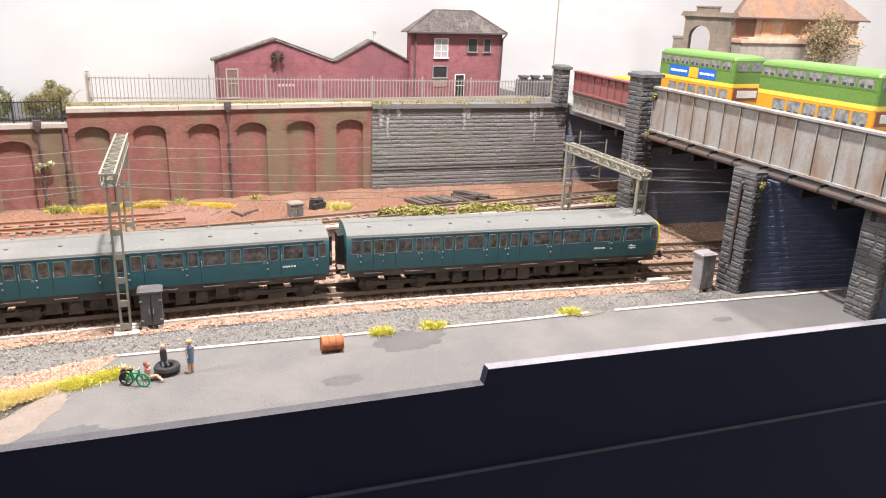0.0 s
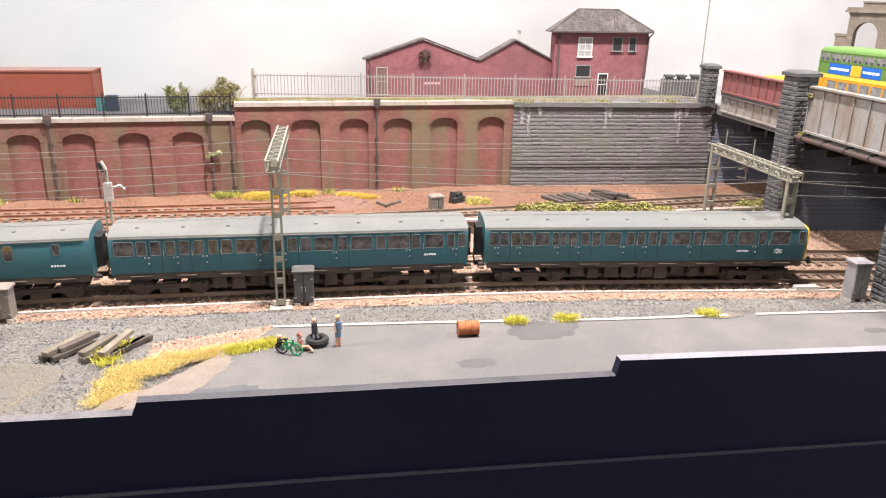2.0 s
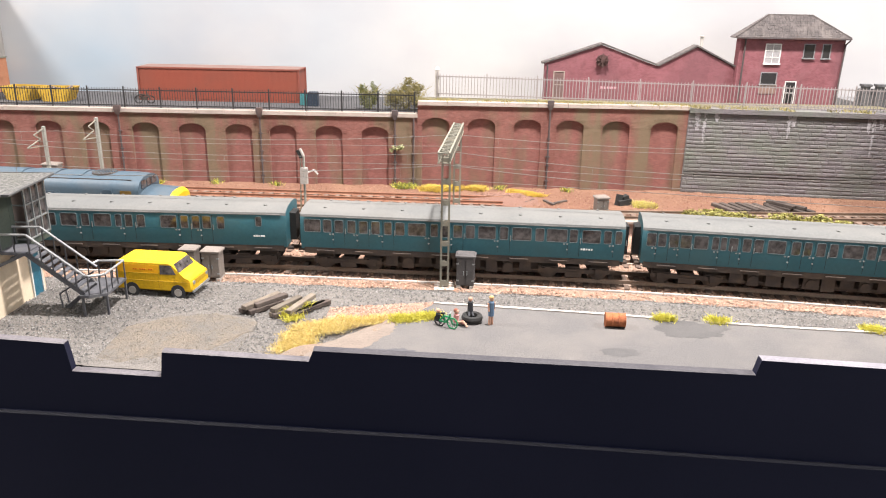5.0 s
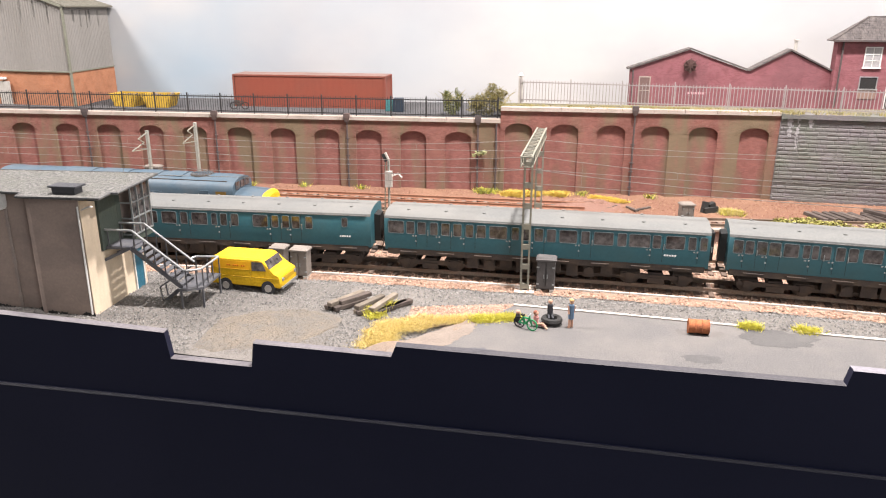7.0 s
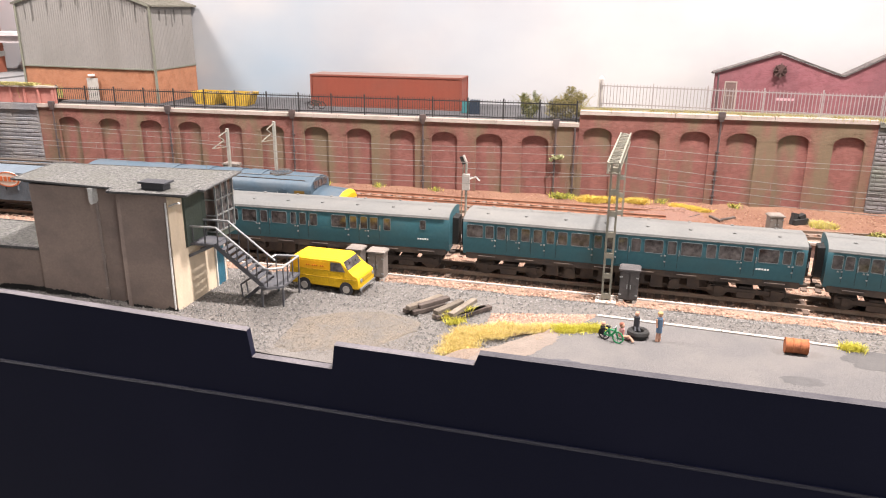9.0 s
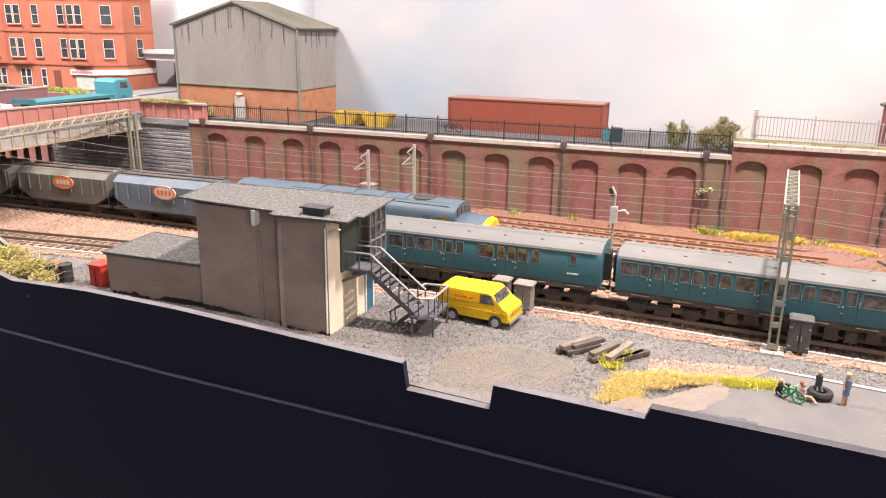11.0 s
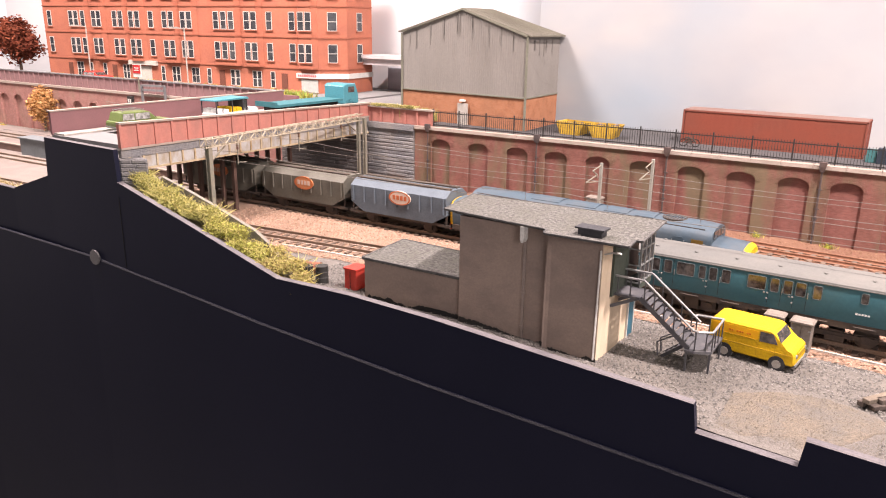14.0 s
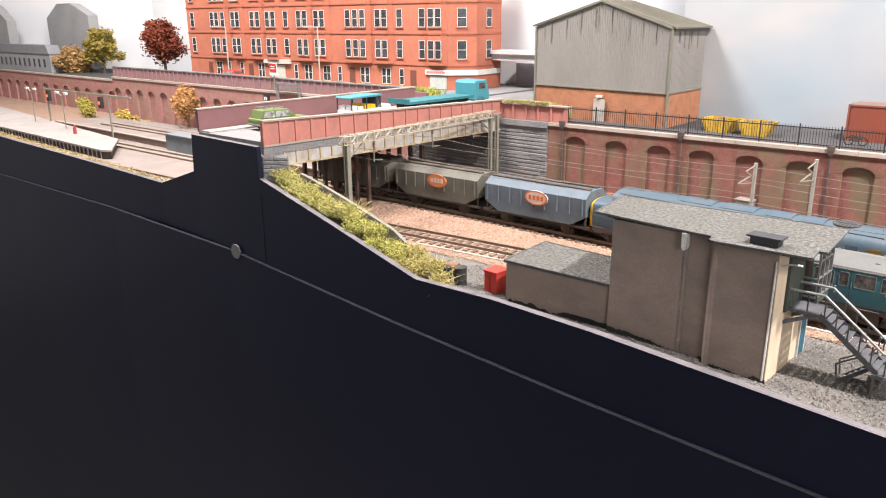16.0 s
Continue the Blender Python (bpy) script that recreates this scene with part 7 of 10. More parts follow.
for s in (-1, 1):
    for i, w in enumerate((14, 22, 22, 14)):
        x = -48 + i * 27
        bm = bmesh.new()
        box(bm, x - w / 2, x + w / 2, s * 17.0 - 0.2, s * 17.0 + 0.25, 26, 38)
        for k in range(7):
            bar(bm, (x - w / 2, s * 17.35, 27 + k * 1.6), (x + w / 2, s * 17.35, 27 + k * 1.6), 0.3, 0.6)
        part("grille", bm, M_LBLUE, lbody)
bm = bmesh.new()
cyl(bm, (65, 0), 8.6, 47.6, 49.0, 24)
fan = part("roof_fan", bm, M_UNDER, lbody, "dark round fan grille let into the roof")
bm = bmesh.new()
for k in range(-3, 4):
    q = math.sqrt(max(0.0, 8.2 ** 2 - (k * 2.2) ** 2))
    bar(bm, (65 + k * 2.2, -q, 49.1), (65 + k * 2.2, q, 49.1), 0.4)
bar(bm, (57, 0, 49.2), (73, 0, 49.2), 0.5)
part("grille_bar", bm, M_LBLUE, fan)
for hx, hw in ((-34, 12), (-4, 12), (24, 9), (46, 7)):
    bm = bmesh.new()
    loft(bm, [[(hx - hw, y, 48.9 - y * y * 0.018), (hx + hw, y, 48.9 - y * y * 0.018), (hx + hw, y, 49.5 - y * y * 0.018), (hx - hw, y, 49.5 - y * y * 0.018)] for y in (-9, -5, 0, 5, 9)])
    part("roof_hatch", bm, M_LBLUE, lbody)
bm = bmesh.new()
for q in (-12.5, 12.5):
    bar(bm, (-half + 26, q, 46.4), (half - 30, q, 46.4), 0.5)
part("roof_seam", bm, M_UNDER, lbody)
bm = bmesh.new()
box(bm, -half + 4, half - 4, -15.5, 15.5, 13, 17.2)
box(bm, -22, 22, -14, 14, 6.5, 13)
part("underframe", bm, M_UNDER, lo)
for bx in (-half + 42, half - 42):
    bogie(lo, bx, 48, 3, 6.0, 13.5)


# ---- grain hopper wagons ----
def hopper(cx, colour, label):
    w = thing("hopper_wagon", cx, T2(cx), 0, math.degrees(math.atan2(T2(cx + 30) - T2(cx - 30), 60)), label, "hopper wagon", "hopper wagons")
    body = mat("hopper_" + colour[0], colour[1], rough=0.7, coarse=14, amount=0.6)
    bm = bmesh.new()
    L = 51
    secs = []
    for x, b in ((-L, 26), (-L + 14, 17), (L - 14, 17), (L, 26)):
        secs.append([(x, -16, b), (x, 16, b), (x, 16.5, 43), (x, 9, 49), (x, -9, 49), (x, -16.5, 43)])
    loft(bm, secs)
    tub = part("tub", bm, body, w)
    for i in range(9):
        x = -L + 3 + i * 12
        for s in (-1, 1):
            bm = bmesh.new()
            box(bm, x - 0.6, x + 0.6, s * 16.6 - 0.8, s * 16.6 + 0.8, 27, 43)
            part("rib", bm, body, tub)
    for y in (-6, 6):
        bm = bmesh.new()
        box(bm, -L + 2, L - 2, y - 2.4, y + 2.4, 49, 50.4)
        part("roof_hatch", bm, M_UNDER, tub)
    bm = bmesh.new()
    box(bm, -L - 3, L + 3, -15, 15, 14.5, 17)
    for e in (-1, 1):
        for y in (-14, 14):
            bar(bm, (e * (L - 1), y, 17), (e * (L - 1), y * 0.9, 44), 1.2)
            bar(bm, (e * (L - 12), y, 17), (e * (L - 1), y, 36), 1.0)
            bar(bm, (e * (L + 3), y * 0.8, 15.5), (e * (L + 7), y * 0.8, 15.5), 2.2, sides=8)
    part("underframe", bm, M_UNDER, w)
    for ax in (-31, 31):
        for s in (-1, 1):
            wh_ = part("wheel", WHEEL, None, w)
            wh_.matrix_basis = pose(ax / 1000, s * 8.7 / 1000, 0.0106, 0, 0, 0 if s < 0 else 180)
            bm = bmesh.new()
            box(bm, ax - 4, ax + 4, s * 12.5 - 0.8, s * 12.5 + 0.8, 9, 14.6)
            part("axle_guard", bm, M_UNDER, w)
    for s in (-1, 1):
        bm = bmesh.new()
        o = [(11.5 * math.cos(2 * math.pi * i / 20), 7 * math.sin(2 * math.pi * i / 20)) for i in range(20)]
        loft(bm, [[(4 + px, s * y, 37 + pz) for px, pz in o] for y in (16.4, 17.6)])
        pale_badge = colour[0] == "grey_blue"
        badge = part("round_badge", bm, mat("cream_badge", (0.62, 0.50, 0.42), bump=0, rough=0.5) if pale_badge else mat("orange_badge", (0.52, 0.20, 0.09), bump=0, rough=0.6), tub, "oval badge")
        bm = bmesh.new()
        loft(bm, [[(4 + px * k, s * 17.75, 37 + pz * k) for px, pz in o] for k in (1.0, 0.86)], caps=False)
        part("badge_rim", bm, mat("orange_red_rim", (0.55, 0.14, 0.05), bump=0, rough=0.5), badge)
        bm = bmesh.new()
        for k in range(4):
            box(bm, -3.2 + k * 4, -0.6 + k * 4, s * 17.7 - 0.15, s * 17.7 + 0.15, 35, 39.5)
        part("badge_lettering", bm, mat("orange_red_rim", (0.55, 0.14, 0.05), bump=0, rough=0.5) if pale_badge else mat("faded_transfer", (0.55, 0.42, 0.34), rough=0.6, bump=0), badge)["kind"] = "stuff"
    w.scale = (1, 1, 0.88)
    return w


hopper(-466, ("grey_blue", (0.115, 0.145, 0.175)), "grey-blue grain hopper wagon with a cream and orange badge")
hopper(-577, ("drab_grey", (0.125, 0.117, 0.096)), "drab grey grain hopper wagon with an orange badge")
hopper(-689, ("drab_grey", (0.125, 0.117, 0.096)), "drab grey grain hopper wagon with an orange badge")


# ---- overhead line gantries ----
def lattice_leg(parent, x, y, z0, z1, w=6.0, d=2.6, step=12.0):
    """A post of two channels tied by plates, on a concrete foot."""
    bm = bmesh.new()
    box(bm, x - 6, x + 6, y - 5, y + 5, z0 - 1.5, z0 + 1.2)
    part("footing", bm, M_KERB, parent, "pale concrete footing")
    for s in (-1, 1):
        bm = bmesh.new()
        box(bm, x + s * w / 2 - 0.6, x + s * w / 2 + 0.6, y - d / 2, y + d / 2, z0 + 1.1, z1)
        part("channel", bm, M_GANTRY, parent)
    n = int((z1 - z0) / step)
    for i in range(n):
        z = z0 + 4 + (z1 - z0 - 8) * i / max(1, n - 1)
        bm = bmesh.new()
        box(bm, x - w / 2, x + w / 2, y - d / 2 - 0.15, y + d / 2 + 0.15, z - 1.6, z + 1.6)
        part("tie_plate", bm, M_GANTRY, parent)


def truss(parent, a, b, w=6.0, h=6.0, cell=6.0, thick=0.9, paint=M_GANTRY):
    """A box truss from a to b."""
    a, b = Vector(a), Vector(b)
    d = (b - a).normalized()
    s = Vector((d.y, -d.x, 0)).normalized()
    u = Vector((0, 0, 1))
    L = (b - a).length
    n = max(2, int(L / cell))
    corner = [s * (i * w / 2) + u * (j * h / 2) for i, j in ((-1, -1), (1, -1), (1, 1), (-1, 1))]
    bm = bmesh.new()
    for c in corner:
        bar(bm, a + c, b + c, thick)
    part("chord", bm, paint, parent)
    bm = bmesh.new()
    for k in range(n):
        p, q = a + d * (L * k / n), a + d * (L * (k + 1) / n)
        for i in range(4):
            c0, c1 = corner[i], corner[(i + 1) % 4]
            bar(bm, p + (c0 if k % 2 else c1), q + (c1 if k % 2 else c0), thick * 0.62)
            bar(bm, p + c0, p + c1, thick * 0.62)
    part("lacing", bm, paint, parent)["kind"] = "stuff"


def registration(parent, x, y, ztop, zwire, side=1):
    """Drop tube, insulators and arms that hold the wire over one track."""
    bm = bmesh.new()
    bar(bm, (x, y, ztop), (x, y, zwire - 1), 0.7)
    bar(bm, (x, y, zwire + 9), (x, y + side * 9, zwire + 5), 0.6)
    bar(bm, (x, y, zwire + 1), (x, y + side * 10, zwire), 0.6)
    part("registration_arm", bm, M_GANTRY, parent)
    bm = bmesh.new()
    for k in range(3):
        cyl(bm, (x, y), 1.2, ztop - 4 - k * 1.3, ztop - 3.3 - k * 1.3, 8)
    part("insulator", bm, mat("brown_insulator", (0.14, 0.07, 0.05), rough=0.3, bump=0), parent)


GA = thing("gantry", label="grey-green lattice overhead-line gantry across two tracks", category="gantry", group="overhead line gantries")
lattice_leg(GA, 14, 466, 0, 84, w=4.4, d=2.2)
lattice_leg(GA, 21, 567, 0, 84, w=4.4, d=2.2)
truss(GA, (12.5, 461, 82), (21.5, 572, 82), 6.5, 6.0)
registration(GA, 16, 494, 80, 62)
registration(GA, 19, 536, 80, 62)
GB = thing("gantry", label="grey-green lattice overhead-line gantry near the road bridge", category="gantry", group="overhead line gantries")
lattice_leg(GB, 320, 450, 0, 72, w=6)
lattice_leg(GB, 324, 540, 0, 72, w=6)
truss(GB, (319.5, 446, 70), (324.5, 545, 70), 6.5, 5.0)
registration(GB, 321, 459, 68, 56)
registration(GB, 323, 500, 68, 56)
for y in (468, 496, 530):
    bm = bmesh.new()
    bar(bm, (321 + (y - 450) * 0.045, y, 72), (321 + (y - 450) * 0.045, y, 84), 0.6)
    part("spike", bm, M_GANTRY, GB)
M_GANTRY_PALE = mat("beige_gantry_paint", (0.40, 0.355, 0.27), (0.31, 0.275, 0.21), (0.26, 0.19, 0.12), rough=0.65, coarse=8, bump=0.05)
GC = thing("gantry", label="long beige lattice gantry spanning all tracks before the street bridge", category="gantry", group="overhead line gantries")
for x, y, z in ((-579, 442, 0), (-604, 667, 6.4), (-597, 669, 6.4)):
    bm = bmesh.new()
    wide = 3.8 if y < 500 else 2.8
    for e in (-1, 1):
        box(bm, x + e * wide / 2 - 0.5, x + e * wide / 2 + 0.5, y - wide / 2, y + wide / 2, z, 80)
    box(bm, x - wide / 2, x + wide / 2, y - 0.5, y + 0.5, z, 80)
    part("post", bm, M_GANTRY, GC)
truss(GC, (-578.5, 436, 82), (-605, 672, 80), 6, 6.6, 7.5, 0.75, M_GANTRY_PALE)
for y, z in ((450, 78), (655, 78)):
    bm = bmesh.new()
    s = 1 if y < 500 else -1
    bar(bm, (-579 - (y - 442) * 0.111, y - s * 6, 66), (-579 - (y + s * 12 - 442) * 0.111, y + s * 12, 78), 1.2)
    part("brace", bm, M_GANTRY, GC)
for y in (476, 562, 634):
    registration(GC, -579 - (y - 442) * 0.111, y, 79, 60)


def mast(x, y, z0, z1, label, arm):
    m = thing("mast", x, y, z0, 0, label, "overhead line mast", "overhead line masts")
    bm = bmesh.new()
    box(bm, -1.05, 1.05, -1.5, 1.5, 0, z1 - z0)
    part("post", bm, mat("pale_steel_mast", (0.31, 0.305, 0.265), rough=0.6, coarse=9), m)
    bm = bmesh.new()
    h = z1 - z0
    tube(bm, [(0, -1.5, h - 2), (arm * 0.5, -9, h - 6), (arm * 0.2, -4, h - 10), (arm, -14, h - 16)], 0.6, 6)
    bar(bm, (0, -1.5, h - 16), (arm, -14, h - 16), 0.7)
    part("cantilever", bm, M_GANTRY, m)
    bm = bmesh.new()
    bar(bm, (arm * 0.3, -4, h - 13), (arm * 0.3, -4, h - 9), 2.0, sides=8)
    part("insulator", bm, MATS["brown_insulator"], m)
    return m


mast(-322, 652, REAR, 63, "pale steel overhead-line mast with a bracket arm", -8)
mast(-277, 652, REAR, 71, "taller pale steel overhead-line mast with a bracket arm", -6)

# wires
SUP = {"front": [(-1000, T1(-1000) + 2, 62), (-583, 480, 60), (-290, T1(-290) + 2, 58), (16, 494, 62), (321, 459, 56), (700, T1(700), 55)],
       "second": [(-1000, T2(-1000), 62), (-592, 565, 60), (-300, T2(-300), 58), (19, 536, 62), (323, 500, 56), (700, T2(700), 55)],
       "third": [(-1000, T3(-1000), 66), (-600, 636, 62), (-300, 632, 54), (20, T3(20), 62), (340, T3(340), 56), (700, T3(700), 60)]}
for nm, pts in SUP.items():
    wv = thing("overhead_wire", label="thin overhead catenary and contact wires over the track", category="overhead wire", group="overhead wires")
    bmc = bmesh.new()
    for (xa, ya, za), (xb, yb, zb) in zip(pts, pts[1:]):
        n = 10
        q = []
        for i in range(n + 1):
            t = i / n
            x, y, z = xa + (xb - xa) * t, ya + (yb - ya) * t, za + (zb - za) * t
            q.append((x, y, z + 9 - 5.5 * (1 - (2 * t - 1) ** 2)))
        tube(bmc, q, 0.19, 4)
        bm = bmesh.new()
        bar(bm, (xa, ya, za), (xb, yb, zb), 0.32)
        part("contact_wire", bm, M_WIRE, wv)
        for i in range(1, n, 2):
            bar(bmc, q[i], (q[i][0], q[i][1], za + (zb - za) * i / n), 0.15)
    part("catenary_wire", bmc, M_WIRE, wv)["kind"] = "stuff"

# ---- colour-light signal ----
sg = thing("signal", -91, 574, 0, 0, "grey colour-light signal post with a ladder", "signal")
bm = bmesh.new()
box(bm, -5, 5, -4, 4, -1, 2)
part("base", bm, M_KERB, sg)
bm = bmesh.new()
bar(bm, (0, 0, 1), (0, 0, 58), 1.8, sides=8)
part("post", bm, MATS["pale_steel_mast"], sg)
bm = bmesh.new()
box(bm, -2.6, 2.6, -2.2, 1.5, 38, 50)
part("junction_box", bm, M_CONC, sg)
bm = bmesh.new()
lean_ = Matrix.Translation((-2.2, -2.4, 60.5)) @ Matrix.Rotation(math.radians(-24), 4, "Y")
box(bm, -1.3, 1.3, -1.2, 1.2, -3.0, 3.2)
bmesh.ops.transform(bm, matrix=lean_, verts=bm.verts)
head = part("signal_head", bm, M_BLACK, sg, "dark signal head tilted on its post")
bm = bmesh.new()
box(bm, 1.35, 2.5, -1.5, 1.5, -2.7, 3.4)
bmesh.ops.transform(bm, matrix=lean_, verts=bm.verts)
part("lamp_hood", bm, M_CONC, head, "pale lamp hood")
bm = bmesh.new()
tube(bm, [(2, 1, 46), (7, 1, 48), (10, 1, 45)], 0.6, 6)
part("bracket", bm, M_WHITE, sg)
bm = bmesh.new()
for s in (-1.2, 1.2):
    bar(bm, (-4, s, 2), (-2.2, s, 58), 0.4)
for k in range(14):
    bar(bm, (-3.9 + k * 0.13, -1.2, 5 + k * 4), (-3.9 + k * 0.13, 1.2, 5 + k * 4), 0.35)
part("ladder", bm, M_GANTRY, sg)


# ---- lineside cabinets ----
def cabinet(x, y, z, w, d, h, material, label, rz=-4):
    c = thing("lineside_cabinet", x, y, z, rz, label, "cabinet", "lineside cabinets")
    bm = bmesh.new()
    box(bm, -w / 2, w / 2, -d / 2, d / 2, 2, h)
    body = part("body", bm, material, c, bevel=0.35)
    bm = bmesh.new()
    loft(bm, [[(sx * (w / 2 + 0.8), sy * (d / 2 + 0.8), h - 0.2) for sx, sy in ((-1, -1), (1, -1), (1, 1), (-1, 1))], [(sx * (w / 2 + 0.8), sy * (d / 2 + 0.8), h + 0.8) for sx, sy in ((-1, -1), (1, -1), (1, 1), (-1, 1))], [(sx * (w / 2 - 0.6), sy * (d / 2 - 0.6), h + 1.8) for sx, sy in ((-1, -1), (1, -1), (1, 1), (-1, 1))]])
    part("lid", bm, material, c)
    for s in (-1, 1):
        bm = bmesh.new()
        box(bm, s * w / 4 - w / 4 + 0.4, s * w / 4 + w / 4 - 0.4, -d / 2 - 0.4, -d / 2 + 0.1, 3.2, h - 1)
        dr_ = part("door", bm, material, c)
        bm = bmesh.new()
        bar(bm, (s * 1.0, -d / 2 - 0.7, h * 0.45), (s * 1.0, -d / 2 - 0.7, h * 0.58), 0.5)
        for zz in (h * 0.25, h * 0.78):
            box(bm, s * (w / 2 - 0.8) - 0.8, s * (w / 2 - 0.8) + 0.8, -d / 2 - 0.7, -d / 2 - 0.3, zz, zz + 0.8)
        part("hinge", bm, M_WFRAME, dr_)
        bm = bmesh.new()
        box(bm, s * w * 0.36 - 1.3, s * w * 0.36 + 1.3, -d / 2 - 0.6, d / 2, -0.8, 2.1)
        part("foot", bm, M_CONC, c)
    return c


cabinet(27, 469.5, 0.2, 11, 8, 20.5, mat("charcoal_cabinet", (0.095, 0.086, 0.083), coarse=8), "dark charcoal lineside equipment cabinet by the gantry")
M_CABG = mat("pale_grey_cabinet", (0.215, 0.18, 0.155), (0.165, 0.14, 0.12), (0.12, 0.10, 0.082), coarse=8)
cabinet(-339.5, 689, REAR - 0.4, 14, 8, 16.2, M_CABG, "pale grey equipment cabinet at the foot of the arched wall", -5)
cabinet(-130, 474, 0.2, 11, 8, 18.5, M_CABG, "grey-brown lineside equipment cabinet beside the track")
cabinet(-145, 476.5, 0.2, 9.5, 8, 18.5, M_CABG, "grey-brown lineside equipment cabinet beside the track")
cabinet(351, 419, 0.2, 10, 9, 24, mat("stone_grey_cabinet", (0.27, 0.25, 0.25), (0.21, 0.195, 0.195), coarse=7), "grey stone-like cabinet at the foot of the bridge pier")
cabinet(138, 624, REAR, 10, 8, 12, M_CABG, "small pale concrete cabinet by the siding", 10)
cabinet(-303, 657, REAR, 14, 8, 14, M_CABG, "pale grey relay box at the foot of the mast", 4)
rbx = thing("cabinet", -396, 403.5, yard_rise(-396, 403) - 0.6, -3, "bright red metal cabinet beside the lean-to", "cabinet")
bm = bmesh.new()
RH = 20.4 - yard_rise(-396, 403)
box(bm, -5.2, 5.2, -6, 6, 0, RH)
b_ = part("body", bm, mat("pillar_red", (0.50, 0.045, 0.03), rough=0.5, coarse=8), rbx, bevel=0.4)
bm = bmesh.new()
loft(bm, [[(sx * 5.7, sy * 6.5, RH + dz) for sx, sy in ((-1, -1), (1, -1), (1, 1), (-1, 1))] for dz in (0, 1.0)])
part("lid", bm, MATS["pillar_red"], rbx)
bm = bmesh.new()
bar(bm, (0, -6.1, 1), (0, -6.1, RH - 1), 0.3)
part("door_gap", bm, M_BLACK, rbx)
# point machine and other lineside boxes
for i, (x, y, z, rz) in enumerate(((333, 436, 0.6, -8), (75, 556, 0.6, -4), (-35, 553, 0.6, -6))):
    pm = thing("point_machine", x, y, z, rz, "low pale point machine beside the rails", "point machine", "point machines")
    bm = bmesh.new()
    box(bm, -9, 6, -2.5, 2.5, 0, 3.2, 0.3)
    part("casing", bm, M_CONC, pm)
    bm = bmesh.new()
    box(bm, 6, 11, -1.6, 1.6, 0, 2.2)
    bar(bm, (-9, 0, 1.2), (-13, 0, 1.0), 0.8)
    part("drive_rod", bm, M_RAIL, pm)


# ---- plants ----
def leaf_cloud(name, blobs, count, size, colours, label, category="plant", seed=1, flat=0.5, kind="", stems=None):
    """Clumps of many small leaves on a few stems. blobs: (x, y, z, rx, ry, rz)."""
    r = np.random.RandomState(seed)
    key = "leaf_%d" % (sum(int(100 * v) for c in colours for v in c))
    m = MATS.get(key) or island_mat(key, colours, 0.8)
    vol = np.array([b[3] * b[4] * b[5] for b in blobs]) ** 0.67
    pick = r.choice(len(blobs), count, p=vol / vol.sum())
    B = np.array(blobs, float)[pick]
    d = r.normal(size=(count, 3))
    d /= np.linalg.norm(d, axis=1)[:, None]
    rad = r.uniform(0.35, 1.08, count) ** 0.6
    wob = 1 + 0.25 * np.sin(d[:, 0] * 7 + pick) * np.cos(d[:, 2] * 6 + d[:, 1] * 5)
    c = B[:, :3] + d * B[:, 3:] * (rad * wob)[:, None]
    a = r.normal(size=(count, 3))
    a[:, 2] *= flat
    a /= np.linalg.norm(a, axis=1)[:, None]
    b = np.cross(a, r.normal(size=(count, 3)))
    b /= np.linalg.norm(b, axis=1)[:, None]
    s = size * r.uniform(0.55, 1.3, count)[:, None]
    V = np.stack([c - a * s, c + b * s * 0.42, c + a * s, c - b * s * 0.42], 1).reshape(-1, 3)
    F = np.arange(count * 4).reshape(-1, 4)
    me = bpy.data.meshes.new(name)
    me.from_pydata((V / 1000).tolist(), [], F.tolist())
    me.materials.append(m)
    ob = new(name, me)
    return tagged(ob, label, category, "", kind)


def tuft(name, spots, colours, label, height=5.0, blades=26, seed=1, width=0.5, spread=3.0, lean=0.8, kind="stuff"):
    """Grass: many thin blades. spots: (x, y, z)."""
    r = np.random.RandomState(seed)
    key = "grass_%d" % (sum(int(100 * v) for c in colours for v in c))
    m = MATS.get(key) or island_mat(key, colours, 0.85)
    S = np.repeat(np.array(spots, float), blades, 0)
    n = len(S)
    base = S + np.c_[r.normal(0, spread, (n, 2)), np.zeros(n)]
    inside = base[:, 1] > np.array([FASCIA(v) for v in base[:, 0]]) + 7
    base = base[inside]
    n = len(base)
    h = height * r.uniform(0.5, 1.2, n)
    tip = base + np.c_[r.normal(0, 1, (n, 2)) * lean * h[:, None] * 0.7, h]
    w = r.normal(size=(n, 2))
    w = np.c_[w / np.linalg.norm(w, axis=1)[:, None], np.zeros(n)] * width
    mid = (base * 0.45 + tip * 0.55) + np.c_[np.zeros((n, 2)), h * 0.12]
    V = np.stack([base - w, base + w, mid + w * 0.7, tip, mid - w * 0.7], 1).reshape(-1, 3)
    F = (np.arange(n)[:, None] * 5 + np.arange(5)[None]).tolist()
    me = bpy.data.meshes.new(name)
    me.from_pydata((V / 1000).tolist(), [], F)
    me.materials.append(m)
    return tagged(new(name, me), label, "grass", "", kind)


def spots_along(a, b, n, w, z, seed):
    r = random.Random(seed)
    out = []
    for _ in range(n):
        t = r.random()
        out.append((a[0] + (b[0] - a[0]) * t + r.gauss(0, w), a[1] + (b[1] - a[1]) * t + r.gauss(0, w), z))
    return out


